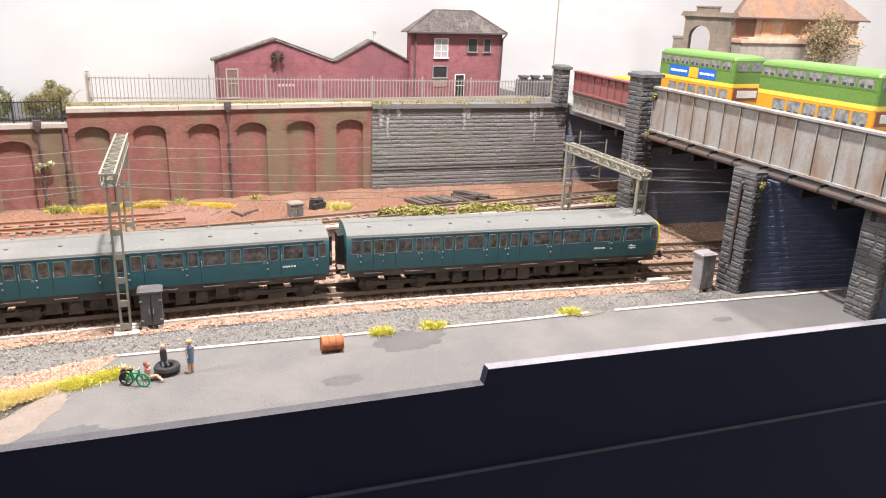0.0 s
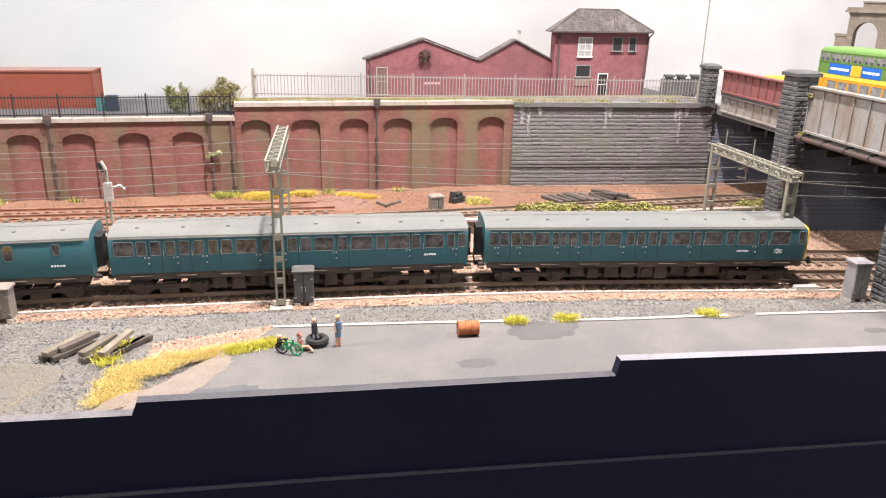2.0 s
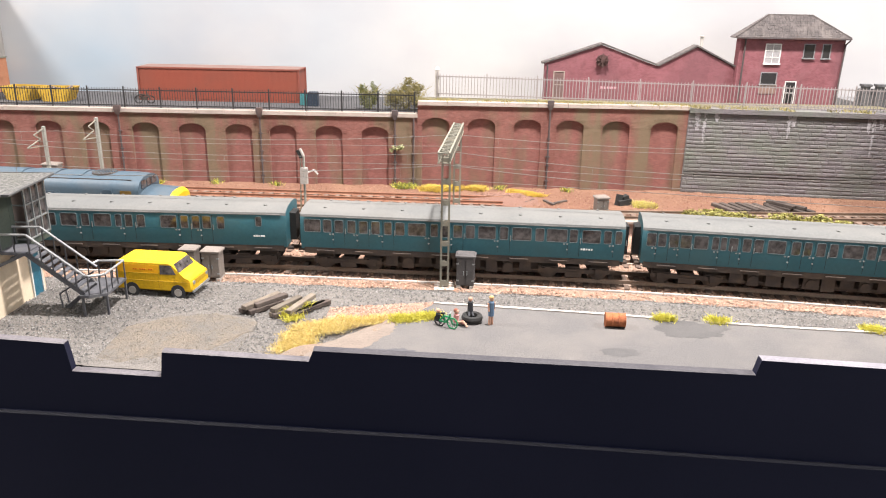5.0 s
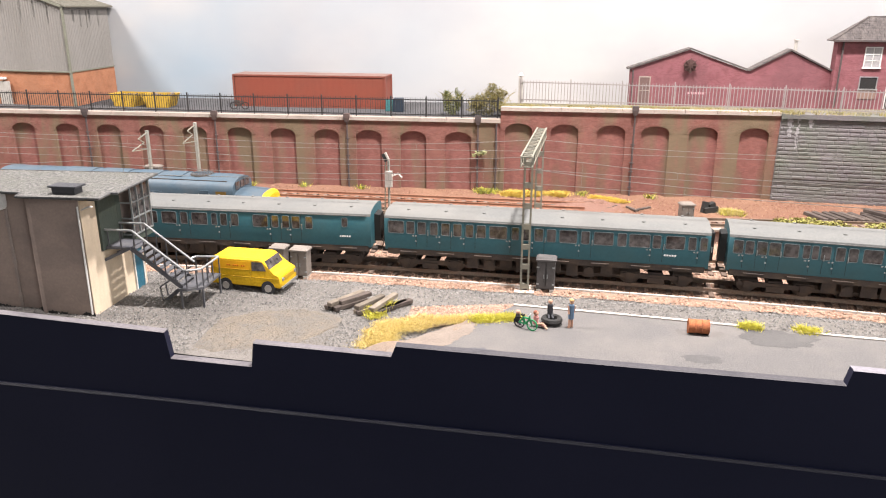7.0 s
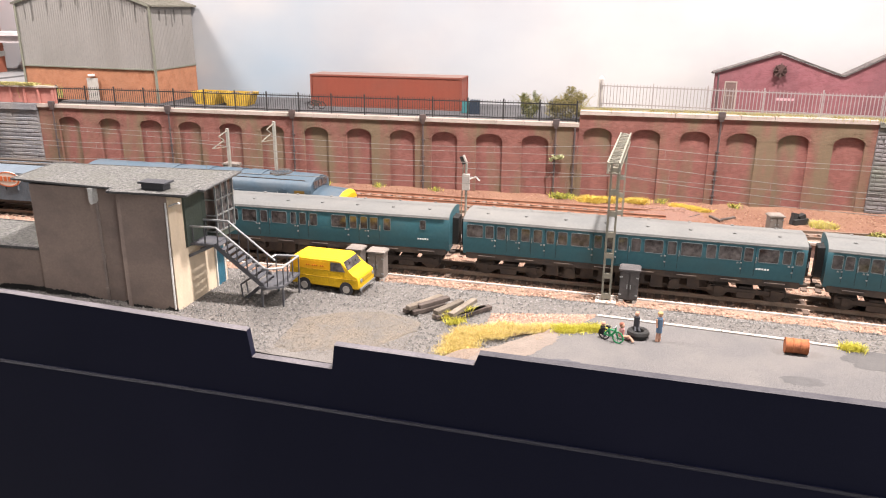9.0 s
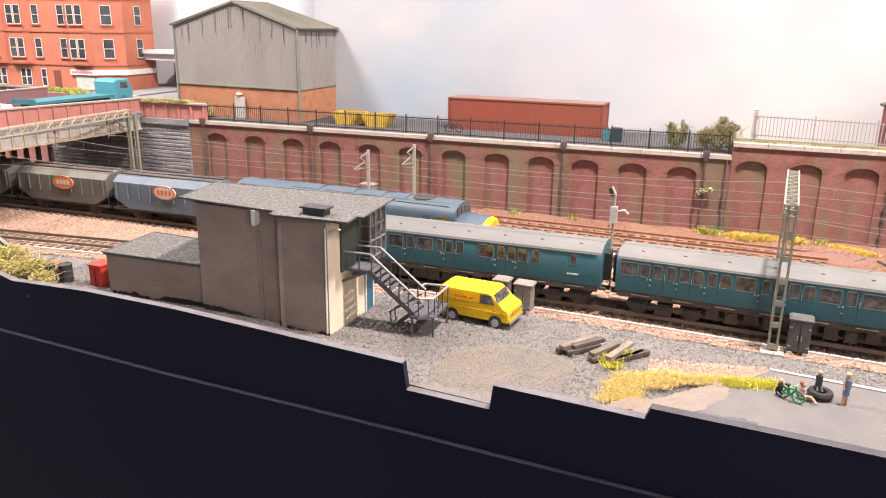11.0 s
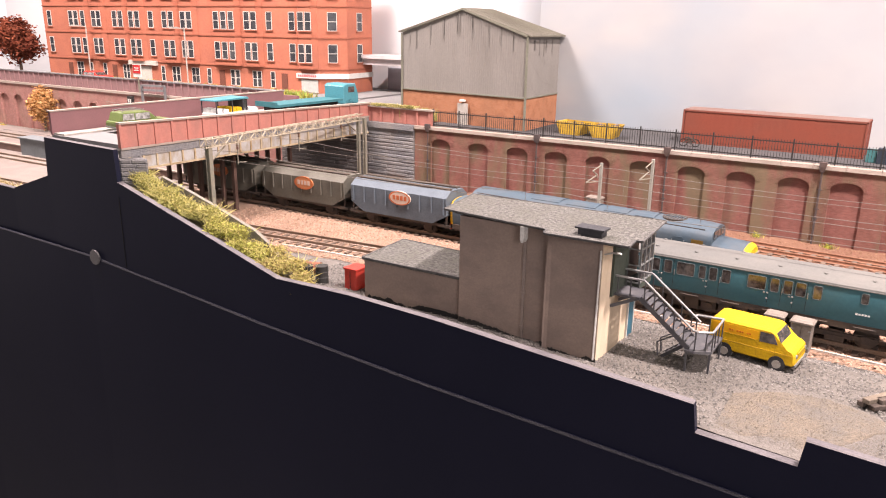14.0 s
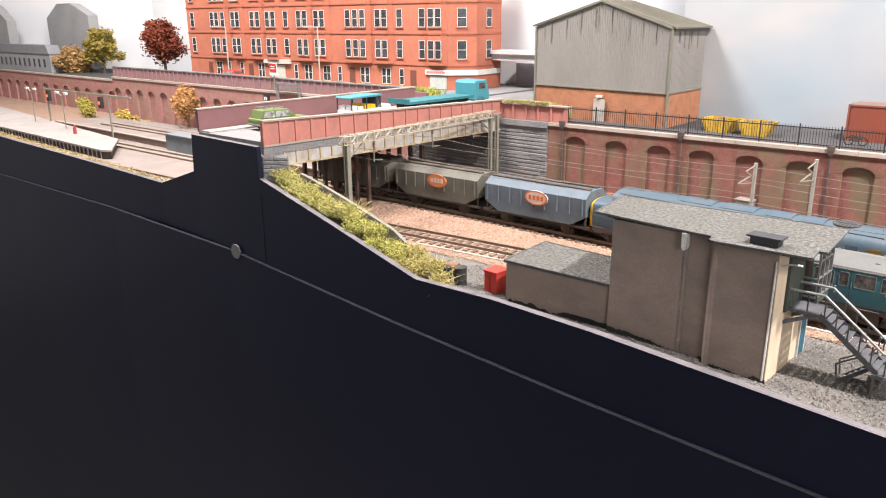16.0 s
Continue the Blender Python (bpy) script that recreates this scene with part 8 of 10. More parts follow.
STRAW = [(0.521, 0.407, 0.188), (0.615, 0.51, 0.252), (0.561, 0.485, 0.205), (0.416, 0.341, 0.174)]
GOLD = [(0.52, 0.37, 0.10), (0.64, 0.49, 0.18), (0.60, 0.50, 0.18), (0.44, 0.33, 0.13), (0.66, 0.55, 0.28)]
LIME = [(0.44, 0.42, 0.06), (0.62, 0.55, 0.10), (0.36, 0.33, 0.06)]
GREEN = [(0.12, 0.145, 0.04), (0.19, 0.205, 0.055), (0.26, 0.26, 0.075), (0.14, 0.15, 0.05)]
IVY = [(0.13, 0.13, 0.04), (0.25, 0.235, 0.065), (0.34, 0.31, 0.10), (0.17, 0.145, 0.055)]
BROWNLEAF = [(0.16, 0.11, 0.05), (0.24, 0.17, 0.08), (0.12, 0.10, 0.04), (0.20, 0.18, 0.08)]
nearer(tuft("straw_grass", spots_along((-58, 374), (-58, 396), 74, 4.6, 1.6, 1) + spots_along((-57, 398), (-36, 406), 76, 3.8, 2.0, 2) + spots_along((-36, 407), (-12, 413), 34, 2.2, 2.6, 4), GOLD, "dry yellow grass along the yard's broken edge", 1.3, 105, 3, 0.13, 2.3, 1.3))
nearer(tuft("lime_grass", spots_along((-10, 409), (10, 414), 34, 1.6, 3.4, 5), LIME, "bright lime-green weeds on the tarmac's edge", 2.2, 90, 5, 0.15, 2.0, 1.1), TARMAC)
nearer(tuft("lime_grass", [(136, 417, 3.8), (133, 416, 3.8), (139, 416, 3.8), (161, 415, 3.8), (164, 415, 3.8), (167, 414, 3.8)], LIME, "bright lime-green weed tufts at the kerb", 2.8, 200, 6, 0.15, 1.9, 1.0), TARMAC)
nearer(tuft("straw_grass", [(243, 408, 3.6), (246, 408, 3.6), (248, 406, 3.6)], LIME, "yellow-green weed tufts at the kerb's break", 3.0, 160, 7, 0.2, 2.0, 1.0), TARMAC)
nearer(tuft("straw_grass", [(-67, 413, 0.3), (-64, 416, 0.3), (-70, 420, 1.0), (-62, 428, 1.5)], LIME, "yellow-green weed tufts among the timbers", 3.2, 120, 7, 0.2, 2.0, 1.0))
tuft("moss_mat", spots_along((-6, 686), (20, 690), 60, 3.2, REAR + 0.3, 8) + spots_along((36, 691), (44, 692), 22, 2.4, REAR + 0.3, 18), [(0.46, 0.30, 0.05), (0.56, 0.40, 0.08), (0.40, 0.27, 0.05), (0.50, 0.42, 0.12)], "golden-yellow moss at the foot of the arched wall", 2.4, 110, 8, 0.2, 2.6, 1.6)
tuft("moss_mat", spots_along((72, 682), (88, 669), 60, 2.6, REAR + 0.3, 9), [(0.46, 0.30, 0.05), (0.56, 0.40, 0.08), (0.40, 0.27, 0.05)], "golden-yellow moss beside the spoil heap", 2.0, 110, 19, 0.2, 2.2, 1.6)
tuft("straw_grass", spots_along((170, 644), (180, 641), 14, 2.6, REAR, 10), LIME + STRAW, "yellow-green grass by the scrap heap", 4, 80, 20, 0.24, 2.2)
tuft("green_grass", spots_along((-30, 694), (-16, 690), 10, 3, REAR, 11) + [(60, 694, REAR), (-195, 694, REAR), (-245, 690, REAR), (-140, 692, REAR), (120, 690, REAR)] + spots_along((-20, 575), (4, 573), 6, 3, 1, 12) + spots_along((-60, 600), (10, 598), 8, 2, REAR, 13) + spots_along((60, 596), (180, 598), 9, 3, REAR, 14), GREEN + LIME, "green weeds among the sidings", 4, 70, 9, 0.28, 2.2)
tuft("verge_grass", spots_along((-12, 712), (222, 706), 60, 3, 82, 15) + spots_along((224, 700), (405, 684), 16, 2, 82, 16), [(0.21, 0.17, 0.08), (0.28, 0.235, 0.10), (0.20, 0.185, 0.07)], "scrubby grass behind the higher wall's coping", 2.6, 34, 10, 0.3, 3.5)
tuft("verge_grass", spots_along((-610, 712), (-540, 712), 50, 2.0, 77, 17), [(0.45, 0.38, 0.12), (0.30, 0.30, 0.09), (0.52, 0.46, 0.18)], "dry grass behind the wing parapet", 12, 18, 11, 0.5, 2.5, 0.3)
leaf_cloud("shrub", [(-61, 730, 79, 8, 7, 8), (-65, 729, 86, 4.5, 5, 7), (-55, 731, 85, 4, 4, 8), (-57, 730, 93, 1.6, 2, 4), (-67, 730, 91, 2, 2, 3)], 3000, 0.8, [(0.065, 0.078, 0.026), (0.105, 0.115, 0.036), (0.16, 0.15, 0.05), (0.08, 0.085, 0.03)], "dark green leafy shrub by the railing", seed=21)
leaf_cloud("shrub", [(-30, 727, 80, 17, 9, 9), (-22, 728, 90, 11, 7, 8), (-36, 727, 84, 7, 7, 7), (-16, 724, 80, 5, 5, 6), (-13, 727, 92, 4, 3, 3), (-24, 727, 98, 4, 4, 3)], 6400, 0.82, [(0.115, 0.10, 0.035), (0.19, 0.155, 0.055), (0.085, 0.078, 0.028), (0.25, 0.20, 0.08)], "olive-brown brambly shrub by the end of the railing", seed=22)
tuft("bramble_stems", [(-30, 727, 82), (-22, 728, 88), (-16, 727, 84), (-36, 727, 82), (-61, 730, 84)], [(0.20, 0.16, 0.06), (0.28, 0.23, 0.09), (0.12, 0.10, 0.04)], "arching stems over the shrubs by the railing", 9, 60, 38, 0.16, 5.0, 1.3)
leaf_cloud("ivy_bank", [(224, 606, 11, 14, 8, 5), (243, 600, 11, 12, 7, 5), (208, 612, 10, 8, 6, 4)], 1980, 1.36, IVY, "tangle of yellow-green ivy beside the siding", seed=23)
leaf_cloud("ivy_bank", [(275, 598, 11, 14, 7, 5), (298, 592, 11, 14, 7, 5.5), (315, 588, 10, 10, 6, 4)], 2200, 1.36, IVY, "tangle of yellow-green ivy beside the siding", seed=24)
leaf_cloud("ivy_bank", [(402, 590, 10, 12, 7, 5), (392, 594, 10, 8, 6, 4)], 1100, 1.36, IVY, "clump of yellow-green ivy under the bridge", seed=25)
leaf_cloud("buddleia", [(-33, 697, 42, 4, 3, 2), (-29, 696, 43, 3, 2, 2), (-37, 696, 40, 2, 2, 2)], 154, 1.36, [(0.25, 0.26, 0.12), (0.34, 0.33, 0.18)], "small buddleia sprouting from the downpipe", seed=26)
for q, sd in (((393, 541, 77, 1.2, 3, 3), 27), ((394, 540, 106, 1.2, 2, 2), 28), ((371, 402, 71, 2, 1.2, 2), 29)):
    leaf_cloud("girder_weed", [q], 120, 0.99, IVY, "yellow-green weed sprouting on the road bridge", seed=sd)

tuft("moss_mat", spots_along((-612, 704), (-556, 704), 46, 1.6, 89.6, 61), STRAW + GREEN, "golden-brown moss along the wing parapet", 2.6, 60, 62, 0.3, 2.0, 1.4)

# ---- painted marker between the rails of the rear siding ----
mk = thing("clearance_marker", -156.5, 623, REAR + 0.2, 8, "yellow and white painted marker between the siding's rails", "marker")
for nm, x0, x1, m_k in (("yellow_half", -11.5, 0.5, M_YEL), ("white_half", 0.7, 12, M_WHITE)):
    bm = bmesh.new()
    for k in range(5):
        xa, xb = x0 + (x1 - x0) * k / 5, x0 + (x1 - x0) * (k + 1) / 5 - 0.25
        wk = 2.6 if nm == "yellow_half" else 2.4 - 0.28 * k
        box(bm, xa, xb, -wk, wk, -0.6, 1.0 + 0.25 * (k % 2), 0.2)
    part(nm, bm, m_k, mk)

# ---- green bank behind the sloping front board ----
bm = bmesh.new()
n = 24
grid = []
for i in range(n + 1):
    x = -628 + 196 * i / n
    y0 = FASCIA(x) + 4.4
    zt = 50 - 44 * i / n
    w = 26 - 6 * i / n
    grid.append([bm.verts.new((x, y0 + w * t, zt * (1 + 0.04 * t) - 2 + 1.2 * noise.noise((x * 0.1, t * 3, 0)))) for t in (0, 0.33, 0.66, 1)] + [bm.verts.new((x, y0 + w, -1))])
for a, b in zip(grid, grid[1:]):
    for j in range(4):
        bm.faces.new((a[j], b[j], b[j + 1], a[j + 1]))
solo("bank", bm, MATS["scrubby_soil"], "sloping soil bank behind the front board", "bank", "structure", smooth=True)
bm = bmesh.new()
loft(bm, [[(x, FASCIA(x) + w, -1), (x, FASCIA(x) + w + 3, -1), (x, FASCIA(x) + w + 3, z), (x, FASCIA(x) + w, z)] for x, w, z in ((-613, 31, 54), (-586, 30.5, 49.6), (-540, 29, 41.2), (-490, 26.8, 31), (-474, 26.5, 24), (-466, 26.5, 4))])
solo("bank_wall", bm, mat("mossy_wing_wall", (0.20, 0.185, 0.16), (0.14, 0.13, 0.115), (0.17, 0.165, 0.11), rough=0.9, coarse=12), "sloping concrete wall holding the bank", "wall", "structure")
blobs = []
rb_ = random.Random(33)
for i in range(46):
    t = i / 45
    x = -622 + 200 * t
    off = 15 + rb_.uniform(-6, 6)
    blobs.append((x, FASCIA(x) + off, 50.5 - 42 * t + (off - 11) * 0.4 + rb_.uniform(0, 3), rb_.uniform(6, 9), rb_.uniform(6, 9), rb_.uniform(3.5, 6.5)))
leaf_cloud("bramble_bank", blobs[:23], 19000, 0.85, [(0.252, 0.244, 0.059), (0.386, 0.361, 0.109), (0.185, 0.185, 0.05), (0.454, 0.42, 0.168), (0.16, 0.12, 0.05)], "dense olive-green brambles on the bank", "brambles", seed=34)
leaf_cloud("bramble_bank", blobs[23:36], 11000, 0.85, [(0.286, 0.294, 0.059), (0.437, 0.42, 0.109), (0.218, 0.218, 0.05), (0.16, 0.12, 0.05)], "lime and olive brambles on the bank", "brambles", seed=35)
leaf_cloud("bramble_bank", blobs[36:], 9000, 0.85, [(0.269, 0.218, 0.076), (0.42, 0.353, 0.126), (0.319, 0.311, 0.084), (0.353, 0.252, 0.109), (0.16, 0.12, 0.05)], "browning brambles at the foot of the bank", "brambles", seed=36)
tuft("bramble_stems", [(x, y, z + 1) for x, y, z, *_ in blobs], [(0.46, 0.38, 0.14), (0.58, 0.50, 0.20), (0.34, 0.32, 0.10)], "straggling straw-coloured stems over the brambles", 5, 34, 37, 0.18, 5.0, 1.6)

# ---- model figures, tyre and bicycle on the tarmac ----
def figure(name, x, y, z, rz, pieces, label):
    bm = bmesh.new()
    mats = []
    for kind_, args, colour in pieces:
        m = mat("figure_" + colour[0], colour[1], rough=0.7, bump=0, coarse=4)
        if m not in mats:
            mats.append(m)
        k = len(bm.faces)
        if kind_ == "limb":
            a, b, w = args
            bar(bm, a, b, w, sides=8)
        else:
            c, r_ = args
            bmesh.ops.create_icosphere(bm, subdivisions=2, radius=1, matrix=Matrix.Translation(c) @ Matrix.Diagonal((*r_, 1)))
        bm.faces.ensure_lookup_table()
        for f in bm.faces[k:]:
            f.material_index = mats.index(m)
    ob = solo(name, bm, mats, label, "figurine", smooth=True)
    ob.matrix_basis = pose(x / 1000, y / 1000, z / 1000, 0, 0, rz) @ Matrix.Diagonal((0.74, 0.74, 0.74, 1))
    return nearer(ob, TARMAC) if x > -100 else ob


SKIN, DENIM, PINK, COAL, STRAWH = ("skin", (0.52, 0.29, 0.20)), ("denim", (0.10, 0.16, 0.24)), ("pink", (0.50, 0.24, 0.22)), ("coal", (0.03, 0.03, 0.035)), ("straw", (0.50, 0.33, 0.14))
figure("standing_figurine", 40, 405, 3.6, 20, [("limb", ((-1.1, 0, 0), (-0.8, 0, 8), 2.0), SKIN), ("limb", ((1.1, 0.6, 0), (0.8, 0, 8), 2.0), SKIN), ("limb", ((0, 0, 7), (0, 0, 17.5), 4.2), DENIM), ("limb", ((-2.4, 0, 17), (-2.2, -1, 11), 1.4), SKIN), ("limb", ((2.4, 0, 17), (2.4, 0.5, 11), 1.4), SKIN), ("ball", ((0, 0, 20.2), (1.7, 1.7, 2.1)), SKIN), ("ball", ((0, 0.2, 21.2), (1.9, 1.9, 1.4)), STRAWH), ("limb", ((-1.1, -0.8, 0.5), (-1.1, 0.9, 0.5), 1.4), COAL)], "small painted figurine in blue standing on the tarmac")
figure("seated_figurine", 23, 403, 3.6, -30, [("limb", ((-3, 0, 2), (-2.2, 0, 8), 4.0), PINK), ("limb", ((-2, 0, 2), (4, -0.8, 4), 2.0), SKIN), ("limb", ((4, -0.8, 4), (7.5, -1.2, 1), 1.7), SKIN), ("limb", ((-2, 1, 2), (5, 1.2, 1.5), 2.2), PINK), ("ball", ((-2.4, 0, 10.4), (1.8, 1.8, 2.1)), SKIN), ("ball", ((-2.8, 0, 11), (1.9, 1.9, 1.7)), ("auburn", (0.22, 0.07, 0.04)))], "small painted figurine in pink sitting on the tarmac")
figure("seated_figurine", 29, 411, 8.2, 10, [("limb", ((0, 0, 0), (0, 0.5, 7.5), 4.2), COAL), ("limb", ((-1, -0.5, 0.5), (-1.6, -4, -2), 1.8), COAL), ("limb", ((1, -0.5, 0.5), (1.6, -4, -2), 1.8), COAL), ("ball", ((0, 0.4, 9.8), (1.6, 1.6, 1.9)), SKIN)], "small painted figurine in black sitting on a tyre")
figure("crouching_figurine", 11.5, 404, 3.6, 40, [("limb", ((0, 0, 3), (0.5, 0, 8.5), 3.6), COAL), ("limb", ((0, 0, 3), (3, 0, 0.6), 1.8), ("slate", (0.10, 0.11, 0.13))), ("ball", ((0.6, 0, 10.4), (1.6, 1.6, 1.8)), SKIN)], "small painted figurine in dark clothes behind the bicycle")
ty = bmesh.new()
for i in range(20):
    t0, t1 = 2 * math.pi * i / 20, 2 * math.pi * (i + 1) / 20
    ring = []
    for t in (t0, t1):
        ring.append([(30 + (4.2 + 1.7 * math.cos(q)) * math.cos(t), 409 + (4.2 + 1.7 * math.cos(q)) * math.sin(t), 5.9 + 1.9 * math.sin(q)) for q in [2 * math.pi * k / 8 for k in range(8)]])
    loft(ty, ring, caps=False)
bmesh.ops.remove_doubles(ty, verts=ty.verts[:], dist=0.01)
nearer(solo("tyre", ty, M_BLACK, "old black tyre lying on the tarmac", "tyre", smooth=True), TARMAC)
bk = thing("bicycle", 16, 400, 3.6, -28, "small green bicycle standing on the tarmac", "bicycle")
bk.scale = (0.9, 0.9, 0.9)
nearer(bk, TARMAC)
M_BIKE = mat("bicycle_green", (0.02, 0.24, 0.09), rough=0.4, bump=0)
for xx in (-4.3, 4.3):
    bm = bmesh.new()
    for k in range(16):
        t0, t1 = 2 * math.pi * k / 16, 2 * math.pi * (k + 1) / 16
        bar(bm, (xx + 3.3 * math.cos(t0), 0, 3.5 + 3.3 * math.sin(t0)), (xx + 3.3 * math.cos(t1), 0, 3.5 + 3.3 * math.sin(t1)), 0.65)
    for k in range(4):
        t = math.pi * k / 4
        bar(bm, (xx - 3.1 * math.cos(t), 0, 3.5 - 3.1 * math.sin(t)), (xx + 3.1 * math.cos(t), 0, 3.5 + 3.1 * math.sin(t)), 0.2)
    part("wheel", bm, M_BLACK if xx < 0 else M_BIKE, bk)
bm = bmesh.new()
tube(bm, [(-4.3, 0, 3.5), (-0.3, 0, 3.2), (2.7, 0, 7.2), (-1.5, 0, 7.0), (-0.3, 0, 3.2)], 0.6, 6)
tube(bm, [(-4.3, 0, 3.5), (-1.5, 0, 7.0), (-1.8, 0, 8.4)], 0.55, 6)
tube(bm, [(4.3, 0, 3.5), (2.7, 0, 7.2), (2.4, 0, 9.2)], 0.55, 6)
part("frame", bm, M_BIKE, bk)
bm = bmesh.new()
box(bm, -3.2, -0.8, -0.8, 0.8, 8.3, 9.1)
part("saddle", bm, M_BLACK, bk)
bm = bmesh.new()
tube(bm, [(2.0, -2.4, 9.6), (2.4, 0, 9.2), (2.0, 2.4, 9.6)], 0.4, 6)
part("handlebar", bm, M_WFRAME, bk)

# ---- drums, timbers, scrap ----
M_RUSTDRUM = mat("orange_rust", (0.36, 0.12, 0.045), (0.26, 0.08, 0.03), (0.17, 0.05, 0.025), rough=0.85, fine=1, coarse=4, bump=0.5, amount=0.7)


def drum(x, y, z, lying, material, label, rz=0):
    d = thing("oil_drum", x, y, z, rz, label, "oil drum", "oil drums")
    prof = [(0, 0, 4.2), (0.25, 0, 4.5), (3.8, 0, 4.4), (4.1, 0, 4.75), (4.5, 0, 4.4), (7.8, 0, 4.4), (8.1, 0, 4.75), (8.5, 0, 4.4), (12, 0, 4.5), (12.3, 0, 4.2)]
    bm = bmesh.new()
    loft(bm, [[((h - 6.15, r * math.cos(2 * math.pi * i / 18), 4.7 + r * math.sin(2 * math.pi * i / 18)) if lying else (r * math.cos(2 * math.pi * i / 18), r * math.sin(2 * math.pi * i / 18), h)) for i in range(18)] for h, _, r in prof])
    b = part("barrel", bm, material, d, smooth=True)
    bm = bmesh.new()
    for h in (0.1, 12.2):
        for i in range(18):
            t0, t1 = 2 * math.pi * i / 18, 2 * math.pi * (i + 1) / 18
            pa, pb = [((h - 6.15, 4.4 * math.cos(t), 4.7 + 4.4 * math.sin(t)) if lying else (4.4 * math.cos(t), 4.4 * math.sin(t), h)) for t in (t0, t1)]
            bar(bm, pa, pb, 0.6)
    part("rim", bm, material, b)
    if x > 0:
        d.scale = (0.84, 0.84, 0.84)
    return nearer(d, TARMAC if x > 0 else YARD)


drum(106.5, 406, 3.6, True, M_RUSTDRUM, "rusty orange oil drum lying on the tarmac", -4)
drum(-437, 413, -0.6, False, mat("black_drum", (0.03, 0.03, 0.028), rough=0.6, coarse=5), "black oil drum standing by the brambles")
drum(-455, 423, -0.6, True, mat("brown_rust_drum", (0.24, 0.09, 0.05), coarse=4), "rusty brown oil drum lying by the brambles", 20)
drum(-446, 407, -0.6, False, mat("black_drum", (0.03, 0.03, 0.028), rough=0.6, coarse=5), "small black drum beside the brambles")
M_TIMBER = mat("weathered_sleeper_timber", (0.14, 0.112, 0.086), (0.085, 0.068, 0.054), (0.21, 0.175, 0.135), rough=0.95, fine=0.9, coarse=8, bump=0.5, vary=0.3, stretch=(1, 0.4, 1))
M_CUT = mat("dark_tarred_timber", (0.068, 0.05, 0.042), (0.04, 0.031, 0.027), (0.12, 0.095, 0.078), rough=0.95, coarse=8, vary=0.3)


def timber(x, y, z, rz, L=30, w=3.8, h=2.5, material=M_TIMBER, tilt=0, label="heavy weathered timber baulk in a loose stack"):
    bm = bmesh.new()
    box(bm, -L / 2, L / 2, -w / 2, w / 2, 0, h)
    ob = solo("timber", bm, material, label, "timber", bevel=0.25, group="stacked timbers")
    ob.matrix_basis = pose(x / 1000, y / 1000, z / 1000, 0, tilt, rz)
    return nearer(ob) if y < 500 else ob


for x, y, z, rz, L, m, tl in ((-89, 431, 0.2, 52, 25, M_CUT, 0), (-84, 428, 0.2, 48, 23, M_CUT, 0), (-87, 431, 2.7, 56, 27, M_TIMBER, 0), (-82, 432, 2.7, 50, 22, M_CUT, 0),
                              (-73, 428, 0.2, 66, 25, M_TIMBER, 0), (-68, 424, 0.2, 40, 25, M_CUT, 0), (-72, 427, 2.7, 60, 23, M_TIMBER, 0), (-60, 426, 0.2, 56, 27, M_CUT, 0), (-64, 428, 2.7, 70, 27, M_TIMBER, 0), (-58, 429, 0.2, 48, 25, M_CUT, 0)):
    timber(x, y, z, rz, L, material=m, tilt=tl)
for i, (x, y, rz) in enumerate(((242, 640, -70), (249, 641, -66), (256, 641, -72), (263, 643, -68), (270, 642, -64), (276, 641, -70), (289, 645, -58), (299, 643, -62), (284, 637, -74), (306, 640, -60), (300, 634, -66))):
    timber(x, y, REAR + 0.3, rz, 25, 4.3, 2.6, M_CUT, label="old tarred sleeper dumped beside the siding")
for i, (x, y, rz) in enumerate(((291, 645, -58), (298, 641, -50))):
    timber(x, y, REAR + 3.0, rz, 25, 4.3, 2.6, M_CUT, label="old tarred sleeper dumped on others beside the siding")
for x, y, rz in ((82, 650, 48), (99, 648, -62), (109, 650, 40), (-28, 660, 10)):
    timber(x, y, REAR + 0.2, rz, 15, 2.4, 1.6, M_CUT, label="short dark length of scrap sleeper")
sc = thing("scrap_winch", 161, 648, REAR, 20, "small dark heap of scrap machinery by the wall", "scrap heap")
for i, (a, b, w) in enumerate((((-5, 0, 0), (-3, 1, 9), 4), ((4, 0, 0), (1, 0, 8), 5), ((-6, -2, 2), (6, -1, 3), 5))):
    bm = bmesh.new()
    bar(bm, a, b, w)
    part("iron_piece", bm, M_BLACK, sc)
pl = thing("track_panel", -62, 600, REAR + 0.6, 3, "yellow and white painted board lying by the siding", "board")
bm = bmesh.new()
box(bm, -10, 3, -2, 2, 0, 1.2)
part("yellow_half", bm, M_YEL, pl)
bm = bmesh.new()
box(bm, 3.1, 14, -2, 2, 0, 1.1)
part("white_half", bm, M_WHITE, pl)
# lime streaks on the stone wall
for x, w, h in ((231, 6, 17), (237, 5, 26), (247, 6, 8), (307, 5, 20), (311, 6, 10), (372, 6, 14), (376, 4, 33), (382, 5, 10)):
    bm = bmesh.new()
    rr = random.Random(int(x))
    y = 699 - (x - 223.5) * 0.1084
    for k in range(64):
        f = rr.random() ** 1.5
        z = 78.4 - h * f
        ww = rr.uniform(0.5, 1.5) * (1.1 - 0.6 * f)
        q = x + rr.gauss(0, 0.2) * w * (1 - 0.4 * f)
        lean = 0.8 * (78 - z) / 52
        box(bm, q - ww / 2, q + ww / 2, y - lean - 0.55, y - lean - 0.2, z, z + rr.uniform(1.0, 2.6))
    solo("lime_streak", bm, mat("lime_white", (0.36, 0.345, 0.345), (0.22, 0.205, 0.21), (0.25, 0.235, 0.235), fine=1.6, coarse=4), "white lime streak down the stone wall", "stain", "structure")


